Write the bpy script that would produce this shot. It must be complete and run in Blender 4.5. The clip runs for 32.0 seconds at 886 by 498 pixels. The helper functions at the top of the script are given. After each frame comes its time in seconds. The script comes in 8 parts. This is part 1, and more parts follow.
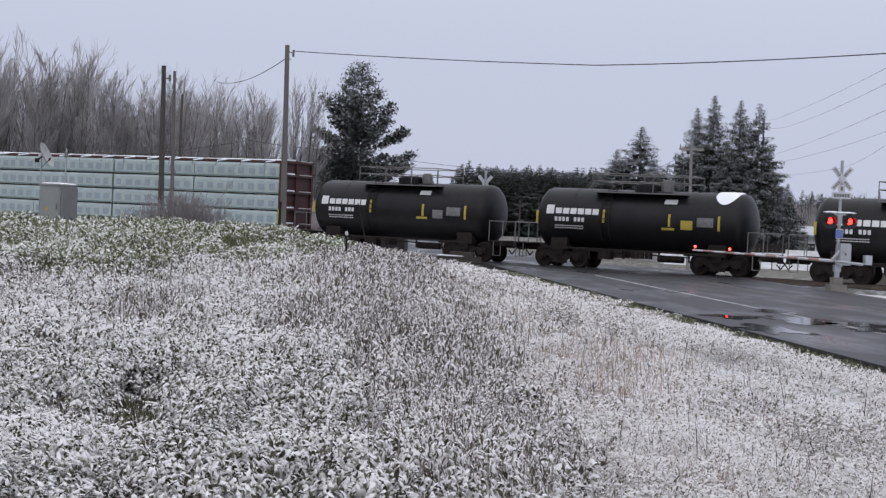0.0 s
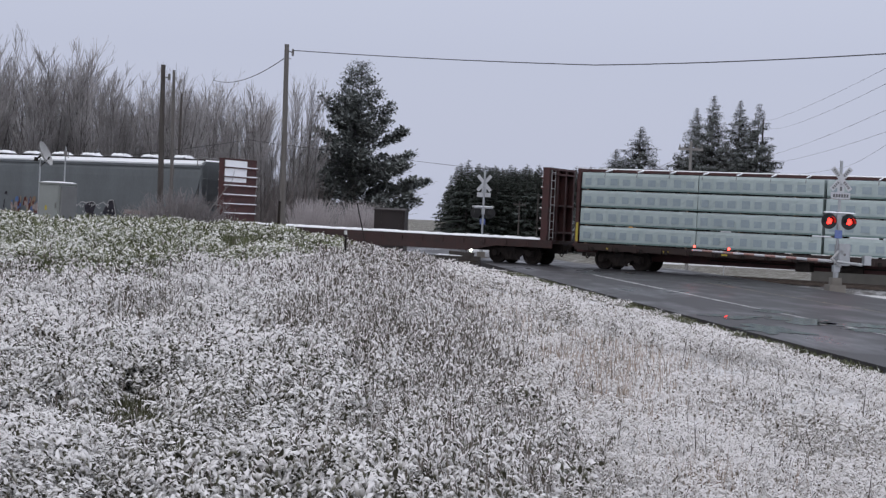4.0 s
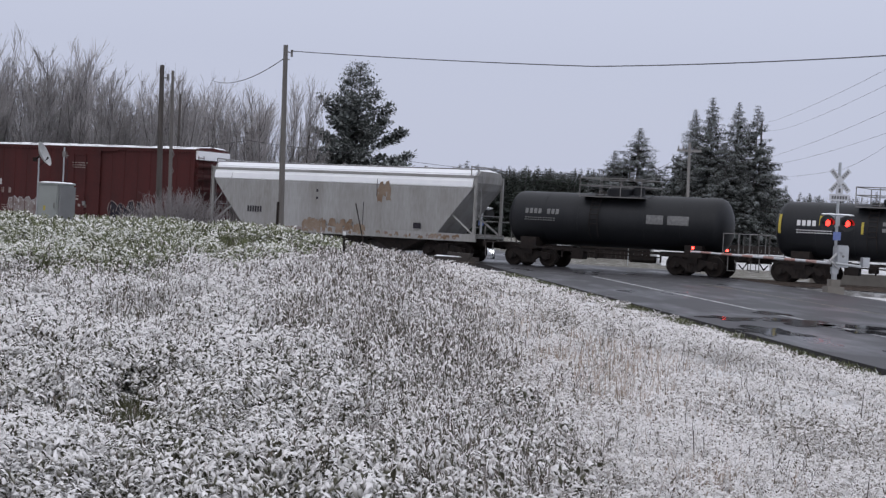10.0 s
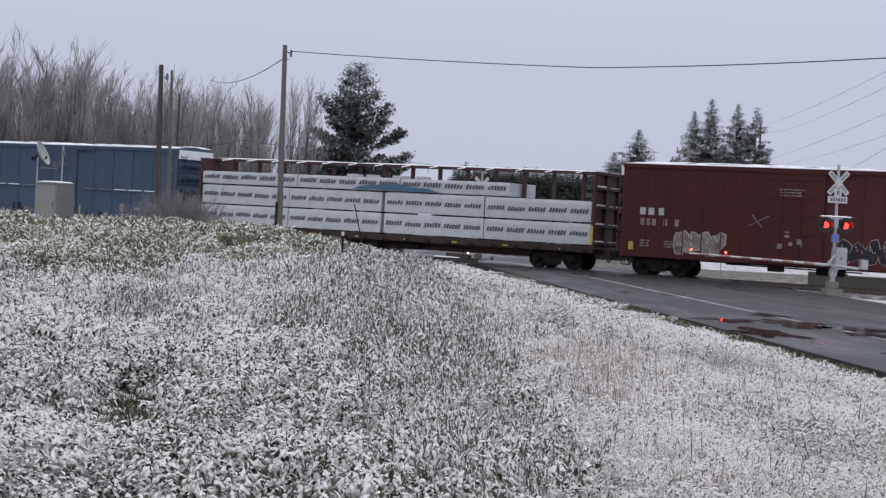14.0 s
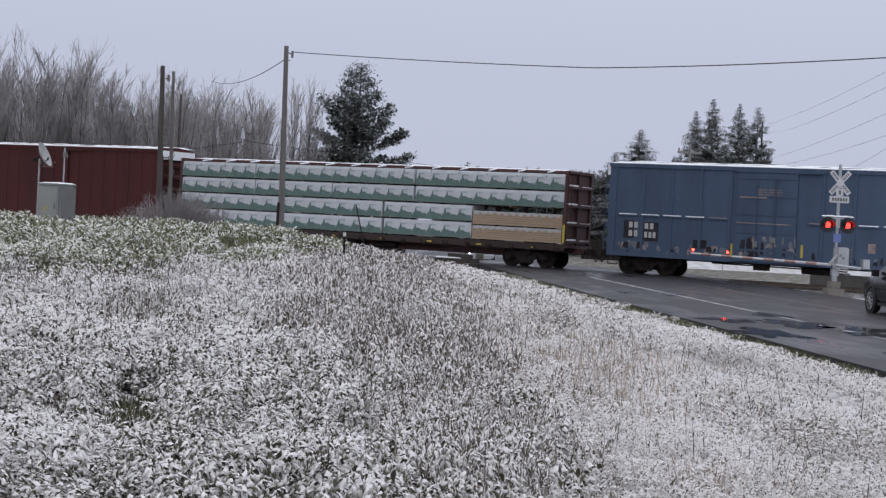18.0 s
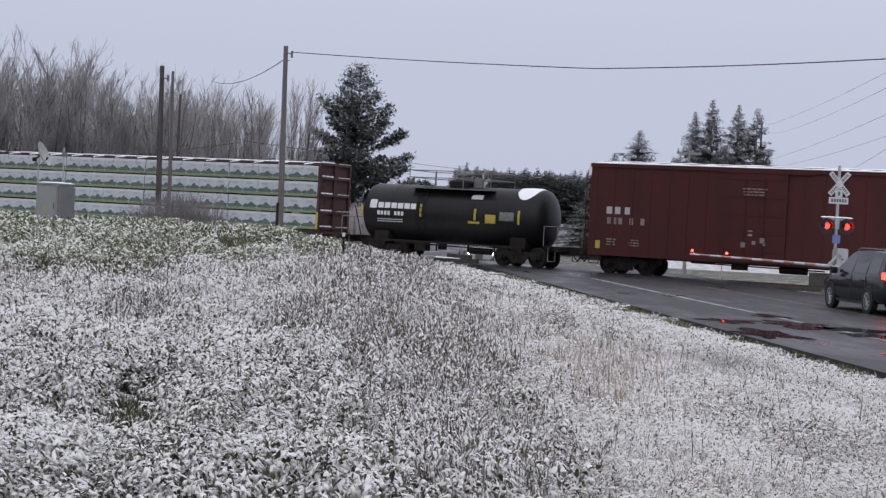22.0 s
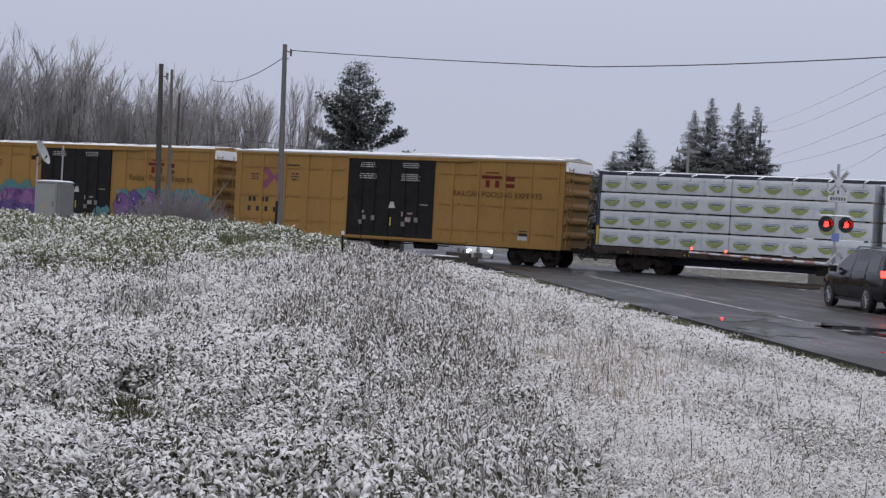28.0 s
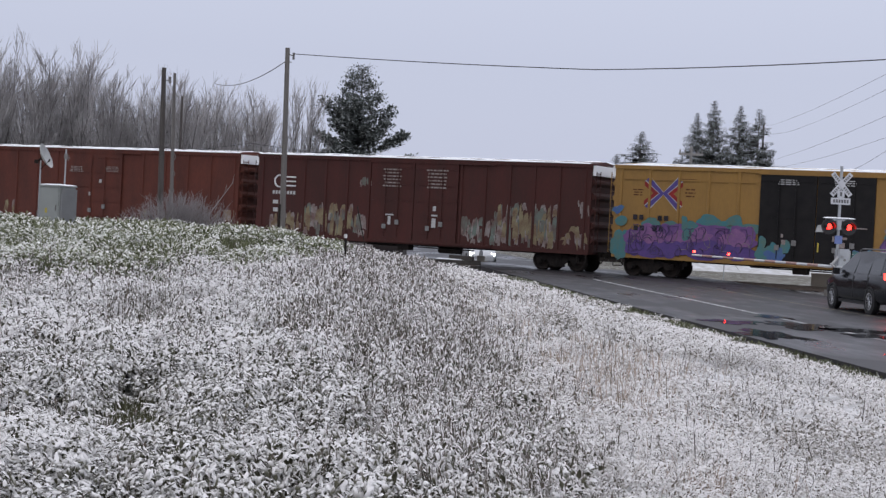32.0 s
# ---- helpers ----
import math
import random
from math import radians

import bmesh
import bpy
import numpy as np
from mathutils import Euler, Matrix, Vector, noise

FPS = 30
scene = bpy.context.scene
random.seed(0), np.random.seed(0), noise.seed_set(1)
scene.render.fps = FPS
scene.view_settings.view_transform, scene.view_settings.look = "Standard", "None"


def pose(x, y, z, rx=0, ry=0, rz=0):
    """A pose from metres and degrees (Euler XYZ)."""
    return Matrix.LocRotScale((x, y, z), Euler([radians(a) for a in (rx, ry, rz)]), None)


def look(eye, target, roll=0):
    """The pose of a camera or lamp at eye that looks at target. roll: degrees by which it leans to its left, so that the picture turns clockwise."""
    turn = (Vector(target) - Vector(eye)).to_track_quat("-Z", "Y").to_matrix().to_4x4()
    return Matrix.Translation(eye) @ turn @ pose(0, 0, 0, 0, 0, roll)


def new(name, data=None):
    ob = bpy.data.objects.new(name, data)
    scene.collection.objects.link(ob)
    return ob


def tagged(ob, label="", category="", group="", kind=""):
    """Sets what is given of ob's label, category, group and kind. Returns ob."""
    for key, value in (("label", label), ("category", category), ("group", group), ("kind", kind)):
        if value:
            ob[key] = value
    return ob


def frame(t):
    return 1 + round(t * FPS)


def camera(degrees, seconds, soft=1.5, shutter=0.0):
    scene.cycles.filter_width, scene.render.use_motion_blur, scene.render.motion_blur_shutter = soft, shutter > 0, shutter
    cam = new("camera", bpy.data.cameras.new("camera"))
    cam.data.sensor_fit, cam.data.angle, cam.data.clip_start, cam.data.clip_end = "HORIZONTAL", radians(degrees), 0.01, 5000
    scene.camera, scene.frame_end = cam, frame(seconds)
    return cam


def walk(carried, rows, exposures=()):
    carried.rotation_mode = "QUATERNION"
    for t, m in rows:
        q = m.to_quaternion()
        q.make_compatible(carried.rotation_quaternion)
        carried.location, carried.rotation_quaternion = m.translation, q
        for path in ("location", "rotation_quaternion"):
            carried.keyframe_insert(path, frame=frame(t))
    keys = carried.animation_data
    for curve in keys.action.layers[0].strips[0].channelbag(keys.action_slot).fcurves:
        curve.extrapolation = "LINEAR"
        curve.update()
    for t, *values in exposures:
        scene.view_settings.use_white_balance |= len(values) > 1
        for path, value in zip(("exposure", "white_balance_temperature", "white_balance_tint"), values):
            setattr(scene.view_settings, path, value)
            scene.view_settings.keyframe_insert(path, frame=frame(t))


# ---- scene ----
cam = camera(30.986, 32.0, 1.35)
EYE = (0.0, 0.0, 1.889)


def aim(turn, tilt, lean):
    """The hand-held camera: degrees to the left, up and of lean."""
    a, b = radians(turn), radians(tilt)
    way = Vector((-math.sin(a) * math.cos(b), math.cos(a) * math.cos(b), math.sin(b)))
    return look(EYE, Vector(EYE) + 10 * way, lean)


walk(cam, [
    (0, aim(0.073, -1.043, 2.691)),
    (0.5, aim(0.067, -1.062, 2.742)),
    (1, aim(0.066, -1.056, 2.571)),
    (1.5, aim(0.102, -1.034, 2.526)),
    (2, aim(0.121, -1.011, 2.478)),
    (2.5, aim(0.100, -1.021, 2.555)),
    (3, aim(0.079, -1.026, 2.582)),
    (3.5, aim(0.028, -1.072, 2.816)),
    (5.5, aim(0.108, -0.952, 2.694)),
    (6, aim(0.098, -0.939, 2.735)),
    (6.5, aim(0.085, -0.950, 2.919)),
    (7, aim(0.039, -1.015, 3.028)),
    (7.5, aim(0.008, -1.020, 2.907)),
    (8, aim(-0.010, -1.019, 2.907)),
    (8.5, aim(-0.066, -0.998, 2.858)),
    (9, aim(0.000, -1.008, 2.814)),
    (9.5, aim(0.008, -0.997, 2.740)),
    (10, aim(-0.010, -1.019, 2.907)),
    (10.5, aim(-0.090, -1.039, 3.072)),
    (11, aim(-0.089, -1.008, 3.070)),
    (11.5, aim(-0.052, -1.004, 3.012)),
    (12, aim(-0.044, -0.980, 2.951)),
    (12.5, aim(-0.066, -0.998, 2.858)),
    (13, aim(-0.084, -0.991, 2.916)),
    (13.5, aim(-0.089, -1.008, 3.070)),
    (14, aim(-0.062, -0.991, 3.120)),
    (14.5, aim(-0.091, -0.958, 3.116)),
    (16.5, aim(-0.030, -0.920, 2.843)),
    (17, aim(0.038, -0.947, 3.015)),
    (17.5, aim(0.011, -1.008, 3.012)),
    (18, aim(-0.000, -0.976, 3.012)),
    (18.5, aim(0.012, -0.971, 2.958)),
    (19, aim(-0.006, -0.976, 2.893)),
    (19.5, aim(-0.007, -0.957, 2.905)),
    (20, aim(0.055, -0.961, 2.905)),
    (20.5, aim(-0.011, -0.933, 2.963)),
    (21, aim(-0.020, -0.998, 3.193)),
    (21.5, aim(-0.035, -0.967, 3.178)),
    (22, aim(-0.029, -0.962, 3.117)),
    (22.5, aim(-0.025, -0.975, 3.016)),
    (23, aim(-0.017, -0.944, 3.010)),
    (23.5, aim(-0.007, -0.957, 2.905)),
    (24, aim(0.048, -0.960, 2.909)),
    (24.5, aim(0.037, -0.971, 3.072)),
    (25, aim(0.069, -0.948, 3.022)),
    (25.5, aim(0.049, -0.954, 2.965)),
    (27.5, aim(-0.019, -0.969, 2.958)),
    (28, aim(-0.064, -1.022, 3.119)),
    (28.5, aim(-0.090, -1.039, 3.072)),
    (29, aim(-0.084, -1.034, 3.014)),
    (29.5, aim(-0.058, -1.004, 3.008)),
    (30, aim(-0.072, -0.991, 2.919)),
    (30.5, aim(-0.032, -0.950, 2.847)),
    (31, aim(-0.034, -0.938, 2.876)),
    (31.5, aim(0.045, -0.947, 3.010)),
    (32, aim(0.046, -0.916, 3.014)),
], [(0, .04), (2, .04), (3, -.07), (6, -.05), (8, -.03), (14, -.02), (17, -.05), (20, -.03), (24, 0), (25, -.07), (27.5, -.12), (28, -.14), (29, -.12), (30, -.06), (31, 0), (32, .04)])

# ---- world and light ----
world = bpy.data.worlds.new("overcast")
scene.world = world
world.use_nodes = True
wn, wl = world.node_tree.nodes, world.node_tree.links
wn.clear()
sky = wn.new("ShaderNodeTexSky")
sky.sky_type, sky.sun_disc = "NISHITA", False
sky.sun_elevation, sky.sun_rotation = radians(35), radians(200)
sky.air_density, sky.dust_density = 1.0, 4.0
veil = wn.new("ShaderNodeMix")
veil.data_type = "RGBA"
veil.inputs[0].default_value = 0.93
wl.new(sky.outputs[0], veil.inputs[6])
wcoord, wsep, wramp = wn.new("ShaderNodeTexCoord"), wn.new("ShaderNodeSeparateXYZ"), wn.new("ShaderNodeValToRGB")
wl.new(wcoord.outputs["Generated"], wsep.inputs[0])
wl.new(wsep.outputs[2], wramp.inputs[0])
wramp.color_ramp.elements[0].color = (5.60, 5.95, 7.44, 1)
wramp.color_ramp.elements[1].color = (12.6, 12.9, 14.0, 1)
wramp.color_ramp.elements[0].position, wramp.color_ramp.elements[1].position = 0.10, 1.0
wl.new(wramp.outputs[0], veil.inputs[7])
wback, wout = wn.new("ShaderNodeBackground"), wn.new("ShaderNodeOutputWorld")
wback.inputs[1].default_value = 0.1
wl.new(veil.outputs[2], wback.inputs[0])
wl.new(wback.outputs[0], wout.inputs[0])
sun = new("sun", bpy.data.lights.new("sun", "SUN"))
sun.data.energy, sun.data.angle, sun.data.color = 0.25, radians(60), (1.0, 0.97, 0.93)
sun.matrix_world = look((-20, -40, 60), (0, 30, 0))


# ---- mesh helpers ----
class Mesh:
    """Collects corners and faces of simple solids for one mesh."""

    def __init__(self):
        self.v, self.f = [], []

    def add(self, verts, faces):
        n = len(self.v)
        self.v += [tuple(p) for p in verts]
        self.f += [tuple(n + i for i in q) for q in faces]
        return self

    def box(self, x0, x1, y0, y1, z0, z1, c=0.0):
        """A box, its upright edges cut by c."""
        if c <= 0:
            ring = [(x0, y0), (x1, y0), (x1, y1), (x0, y1)]
        else:
            ring = [(x0 + c, y0), (x1 - c, y0), (x1, y0 + c), (x1, y1 - c), (x1 - c, y1), (x0 + c, y1), (x0, y1 - c), (x0, y0 + c)]
        return self.prism(ring, z0, z1)

    def prism(self, ring, z0, z1):
        n = len(ring)
        verts = [(x, y, z0) for x, y in ring] + [(x, y, z1) for x, y in ring]
        faces = [tuple(range(n - 1, -1, -1)), tuple(range(n, 2 * n))]
        faces += [(i, (i + 1) % n, n + (i + 1) % n, n + i) for i in range(n)]
        return self.add(verts, faces)

    def along(self, ring, x0, x1):
        """A solid whose (y, z) outline runs along x."""
        n = len(ring)
        verts = [(x0, y, z) for y, z in ring] + [(x1, y, z) for y, z in ring]
        faces = [tuple(range(n - 1, -1, -1)), tuple(range(n, 2 * n))]
        faces += [(i, (i + 1) % n, n + (i + 1) % n, n + i) for i in range(n)]
        return self.add(verts, faces)

    def across(self, ring, y0, y1):
        """A solid whose (x, z) outline runs along y."""
        n = len(ring)
        verts = [(x, y1, z) for x, z in ring] + [(x, y0, z) for x, z in ring]
        faces = [tuple(range(n - 1, -1, -1)), tuple(range(n, 2 * n))]
        faces += [(i, (i + 1) % n, n + (i + 1) % n, n + i) for i in range(n)]
        return self.add(verts, faces)

    def rod(self, a, b, r, r2=None, n=8):
        """A round bar from a to b, tapered from r to r2."""
        a, b = Vector(a), Vector(b)
        r2 = r if r2 is None else r2
        w = (b - a).normalized()
        u = w.orthogonal().normalized()
        k = w.cross(u)
        dirs = [math.cos(6.28318 * i / n) * u + math.sin(6.28318 * i / n) * k for i in range(n)]
        verts = [a + r * q for q in dirs] + [b + r2 * q for q in dirs]
        faces = [tuple(range(n - 1, -1, -1)), tuple(range(n, 2 * n))]
        faces += [(i, (i + 1) % n, n + (i + 1) % n, n + i) for i in range(n)]
        return self.add(verts, faces)

    def path(self, points, r, n=5):
        """One bent tube through the points."""
        pts = [Vector(p) for p in points]
        verts, faces = [], []
        side = None
        for i, p in enumerate(pts):
            a, b = pts[max(0, i - 1)], pts[min(len(pts) - 1, i + 1)]
            d = (b - a).normalized()
            if side is None:
                side = d.orthogonal().normalized()
            side = side - d * side.dot(d)
            side = side.normalized() if side.length > 1e-6 else d.orthogonal().normalized()
            up = d.cross(side)
            k = r
            if 0 < i < len(pts) - 1:
                c = (p - a).normalized().dot(d)
                k = r / max(c, .6)
            for q in range(n):
                g = 2 * math.pi * q / n
                verts.append(tuple(p + (side * math.cos(g) + up * math.sin(g)) * k))
        for i in range(len(pts) - 1):
            for q in range(n):
                o, e = i * n + q, i * n + (q + 1) % n
                faces.append((o, e, e + n, o + n))
        m = len(verts)
        faces += [tuple(range(n - 1, -1, -1)), tuple(range(m - n, m))]
        return self.add(verts, faces)

    def lathe(self, profile, n=24, axis="x", at=(0, 0, 0)):
        """Turns (along, radius) pairs about an axis through at."""
        verts, faces = [], []
        for a, r in profile:
            for i in range(n):
                c, s = r * math.cos(6.283185 * i / n), r * math.sin(6.283185 * i / n)
                p = (a, c, s) if axis == "x" else ((c, a, s) if axis == "y" else (c, s, a))
                verts.append((p[0] + at[0], p[1] + at[1], p[2] + at[2]))
        for j in range(len(profile) - 1):
            for i in range(n):
                q = (j * n + i, j * n + (i + 1) % n, (j + 1) * n + (i + 1) % n, (j + 1) * n + i)
                faces.append(q if axis != "y" else q[::-1])
        faces.append(tuple(range(n)) if axis == "y" else tuple(range(n - 1, -1, -1)))
        last = [(len(profile) - 1) * n + i for i in range(n)]
        faces.append(tuple(last[::-1]) if axis == "y" else tuple(last))
        return self.add(verts, faces)

    def data(self, name, material, smooth=False):
        me = bpy.data.meshes.new(name)
        me.from_pydata(self.v, [], self.f)
        if smooth:
            me.shade_smooth()
            me.set_sharp_from_angle(angle=radians(40))
        me.materials.append(material)
        me.update()
        return me


def part(name, mesh, material, parent, label="", smooth=False, at=None, kind=""):
    """One mesh object under a thing or part; mesh may be a Mesh or shared mesh data."""
    me = mesh.data(name, material, smooth) if isinstance(mesh, Mesh) else mesh
    ob = new(name, me)
    ob.parent = parent
    if at is not None:
        ob.matrix_basis = at
    return tagged(ob, label, kind=kind)


def thing(name, label, category, at=None, group="", kind=""):
    ob = new(name)
    if at is not None:
        ob.matrix_basis = at
    return tagged(ob, label, category, group, kind)


def solid(name, mesh, material, label, category="", group="", kind="", at=None, smooth=False):
    ob = new(name, mesh.data(name, material, smooth) if isinstance(mesh, Mesh) else mesh)
    if at is not None:
        ob.matrix_basis = at
    return tagged(ob, label, category, group, kind)


# ---- materials ----
def surface(name, base, other=None, scale=3.0, amount=0.5, rough=0.7, metal=0.0, bump=0.0, fine=40.0, coords="Object", spread=0.0, low=0.35, high=0.65, stretch=(1, 1, 1), spec=0.5):
    """A weathered surface: two noises, coarse and fine, mix base with other; spread varies it from object to object."""
    m = bpy.data.materials.new(name)
    m.use_nodes = True
    nt = m.node_tree
    p = nt.nodes["Principled BSDF"]
    p.inputs["Roughness"].default_value, p.inputs["Metallic"].default_value, p.inputs["Specular IOR Level"].default_value = rough, metal, spec
    co = nt.nodes.new("ShaderNodeTexCoord")
    mp = nt.nodes.new("ShaderNodeMapping")
    mp.inputs["Scale"].default_value = stretch
    nt.links.new(co.outputs[coords], mp.inputs[0])
    a, b = nt.nodes.new("ShaderNodeTexNoise"), nt.nodes.new("ShaderNodeTexNoise")
    a.inputs["Scale"].default_value, b.inputs["Scale"].default_value = scale, fine
    a.inputs["Detail"].default_value, b.inputs["Detail"].default_value = 5, 3
    for q in (a, b):
        nt.links.new(mp.outputs[0], q.inputs["Vector"])
    ad = nt.nodes.new("ShaderNodeMath")
    ad.operation = "MULTIPLY_ADD"
    ad.inputs[1].default_value, ad.inputs[2].default_value = 0.35, 0.0
    nt.links.new(b.outputs[0], ad.inputs[0])
    mx = nt.nodes.new("ShaderNodeMath")
    mx.operation = "MULTIPLY_ADD"
    mx.inputs[1].default_value = 0.65
    nt.links.new(a.outputs[0], mx.inputs[0])
    nt.links.new(ad.outputs[0], mx.inputs[2])
    rp = nt.nodes.new("ShaderNodeMapRange")
    rp.inputs[1].default_value, rp.inputs[2].default_value, rp.inputs[4].default_value = low, high, amount
    nt.links.new(mx.outputs[0], rp.inputs[0])
    cm = nt.nodes.new("ShaderNodeMix")
    cm.data_type = "RGBA"
    other = other or tuple(0.55 * c for c in base)
    cm.inputs[6].default_value, cm.inputs[7].default_value = (*base, 1), (*other, 1)
    nt.links.new(rp.outputs[0], cm.inputs[0])
    tail = cm.outputs[2]
    if spread:
        oi, hs, mr = nt.nodes.new("ShaderNodeObjectInfo"), nt.nodes.new("ShaderNodeHueSaturation"), nt.nodes.new("ShaderNodeMapRange")
        mr.inputs[3].default_value, mr.inputs[4].default_value = 1 - spread, 1 + spread
        nt.links.new(oi.outputs["Random"], mr.inputs[0])
        nt.links.new(mr.outputs[0], hs.inputs["Value"])
        nt.links.new(tail, hs.inputs["Color"])
        tail = hs.outputs[0]
    nt.links.new(tail, p.inputs["Base Color"])
    if bump:
        bp = nt.nodes.new("ShaderNodeBump")
        bp.inputs["Strength"].default_value, bp.inputs["Distance"].default_value = bump, 0.02
        nt.links.new(mx.outputs[0], bp.inputs["Height"])
        nt.links.new(bp.outputs[0], p.inputs["Normal"])
    return m


def glow(name, color, strength):
    m = bpy.data.materials.new(name)
    m.use_nodes = True
    p = m.node_tree.nodes["Principled BSDF"]
    p.inputs["Base Color"].default_value = (*color, 1)
    p.inputs["Emission Color"].default_value = (*color, 1)
    p.inputs["Specular IOR Level"].default_value = 0.2
    p.inputs["Emission Strength"].default_value = strength
    return m


snow = surface("snow", (0.88, 0.89, 0.91), (0.78, 0.79, 0.83), 2.0, 0.6, 0.85, bump=0.3, fine=25)
black_tank = surface("black_tank_paint", (0.006, 0.006, 0.007), (0.016, 0.015, 0.016), 0.8, 0.7, 0.4, spec=0.25, bump=0.03, fine=12, stretch=(1, 1, 0.5))
grey_tank = surface("faded_tank_paint", (0.0075, 0.0082, 0.0105), (0.017, 0.018, 0.0205), 0.8, 0.7, 0.5, spec=0.3, bump=0.03, fine=12, stretch=(1, 1, 0.5))
iron = surface("dirty_iron", (0.012, 0.010, 0.010), (0.032, 0.024, 0.020), 4, 0.8, 0.75, 0.0, 0.2, spread=0.2, spec=0.2)
steel = surface("dull_steel", (0.22, 0.22, 0.22), (0.13, 0.11, 0.10), 6, 0.7, 0.55, 0.6, 0.1)
white_paint = surface("white_paint", (0.72, 0.72, 0.72), (0.5, 0.5, 0.5), 9, 0.5, 0.6)
yellow_paint = surface("yellow_paint", (0.46, 0.36, 0.045), (0.26, 0.20, 0.045), 9, 0.5, 0.6)
rust_red = surface("oxide_red_paint", (0.0660, 0.0128, 0.0120), (0.0400, 0.0112, 0.0105), 1.2, 0.8, 0.6, bump=0.06, fine=14, stretch=(1, 1, 0.35), spec=0.25)
brown_red = surface("brown_freight_paint", (0.0612, 0.0166, 0.0137), (0.0360, 0.0144, 0.0122), 1.2, 0.8, 0.62, bump=0.06, fine=14, stretch=(1, 1, 0.35), spec=0.25)
faded_red = surface("faded_freight_paint", (0.1053, 0.0289, 0.0187), (0.0546, 0.0187, 0.0140), 1.2, 0.8, 0.62, bump=0.06, fine=14, stretch=(1, 1, 0.35), spec=0.25)
car_blue = surface("faded_blue_paint", (0.060, 0.090, 0.146), (0.042, 0.064, 0.103), 1.2, 0.8, 0.58, bump=0.06, fine=14, stretch=(1, 1, 0.35), spec=0.25)
car_yellow = surface("ochre_yellow_paint", (0.280, 0.158, 0.044), (0.200, 0.115, 0.040), 1.0, 0.7, 0.6, bump=0.05, fine=14, stretch=(1, 1, 0.35), spec=0.25)
door_black = surface("black_door_paint", (0.0077, 0.0072, 0.0083), (0.0193, 0.0176, 0.0165), 2.0, 0.7, 0.5, bump=0.05, spec=0.15)
hopper_grey = surface("slate_grey_paint", (0.130, 0.144, 0.152), (0.090, 0.097, 0.103), 0.9, 0.7, 0.6, bump=0.05, fine=14, stretch=(1, 1, 0.3), spec=0.25)
hopper_pale = surface("pale_grey_paint", (0.3312, 0.3312, 0.3312), (0.1840, 0.1748, 0.1610), 1.1, 0.75, 0.62, bump=0.05, fine=10, stretch=(1, 1, 0.22), spec=0.25)
deck_brown = surface("brown_deck_paint", (0.042, 0.016, 0.014), (0.022, 0.014, 0.013), 3, 0.8, 0.7, bump=0.1)
wrap_white = surface("white_lumber_wrap", (0.500, 0.525, 0.548), (0.380, 0.405, 0.435), 2.2, 0.7, 0.45, bump=0.35, spec=0.25)
wrap_grey = surface("grey_lumber_wrap", (0.41, 0.48, 0.475), (0.31, 0.375, 0.375), 2.2, 0.7, 0.45, bump=0.35)


def wet_road():
    """Dark asphalt, damp all over, with standing water where it sags."""
    m = surface("wet_asphalt", (0.033, 0.031, 0.034), (0.017, 0.016, 0.018), 0.35, 0.9, 0.5, bump=0.16, fine=70, stretch=(1, .35, 1), spec=0.20)
    nt = m.node_tree
    p = nt.nodes["Principled BSDF"]
    co, mp, nz, mr = (nt.nodes.new(k) for k in ("ShaderNodeTexCoord", "ShaderNodeMapping", "ShaderNodeTexNoise", "ShaderNodeMapRange"))
    mp.inputs["Scale"].default_value = (.55, .16, 1)
    mp.inputs["Location"].default_value = (3.3, 1.7, 0)
    nt.links.new(co.outputs["Object"], mp.inputs[0])
    nt.links.new(mp.outputs[0], nz.inputs["Vector"])
    nz.inputs["Scale"].default_value, nz.inputs["Detail"].default_value = 1.0, 6
    mr.inputs[1].default_value, mr.inputs[2].default_value, mr.inputs[3].default_value, mr.inputs[4].default_value = .48, .72, .50, .20
    nt.links.new(nz.outputs[0], mr.inputs[0])
    nt.links.new(mr.outputs[0], p.inputs["Roughness"])
    return m


bank_snow = surface("patchy_bank_snow", (0.64, 0.65, 0.68), (0.36, 0.345, 0.32), 1.4, .9, .9, bump=.3, fine=9)
asphalt = wet_road()
pale_pole = surface("bleached_pole_wood", (0.30, 0.29, 0.28), (0.20, 0.19, 0.185), 2, 0.8, 0.85, bump=0.3, fine=30, stretch=(4, 4, 0.4))
grey_pole = surface("grey_pole_wood", (0.175, 0.163, 0.155), (0.105, 0.096, 0.09), 2, 0.8, 0.85, bump=0.3, fine=30, stretch=(4, 4, 0.4))
pole_wood = surface("weathered_pole_wood", (0.100, 0.088, 0.082), (0.035, 0.030, 0.028), 2, 0.8, 0.85, bump=0.4, fine=30, stretch=(4, 4, 0.4))
cable = surface("dark_cable", (0.05, 0.05, 0.055), rough=0.6)
galvanised = surface("galvanised_metal", (0.42, 0.44, 0.46), (0.33, 0.34, 0.35), 5, 0.6, 0.5, 0.5, 0.05)
cabinet_grey = surface("cabinet_grey_paint", (0.2880, 0.3040, 0.2960), (0.2240, 0.2400, 0.2320), 2, 0.6, 0.6, bump=0.05, spec=0.25)

# ---- plan ----
YAW = 28.752                      # the track runs from far left to near right
U = Vector((math.cos(radians(YAW)), -math.sin(radians(YAW)), 0))
N = Vector((math.sin(radians(YAW)), math.cos(radians(YAW)), 0))
SIDE = 66.64                      # from the camera to the near side of the train
MID = SIDE + 1.52                 # to the middle of the track


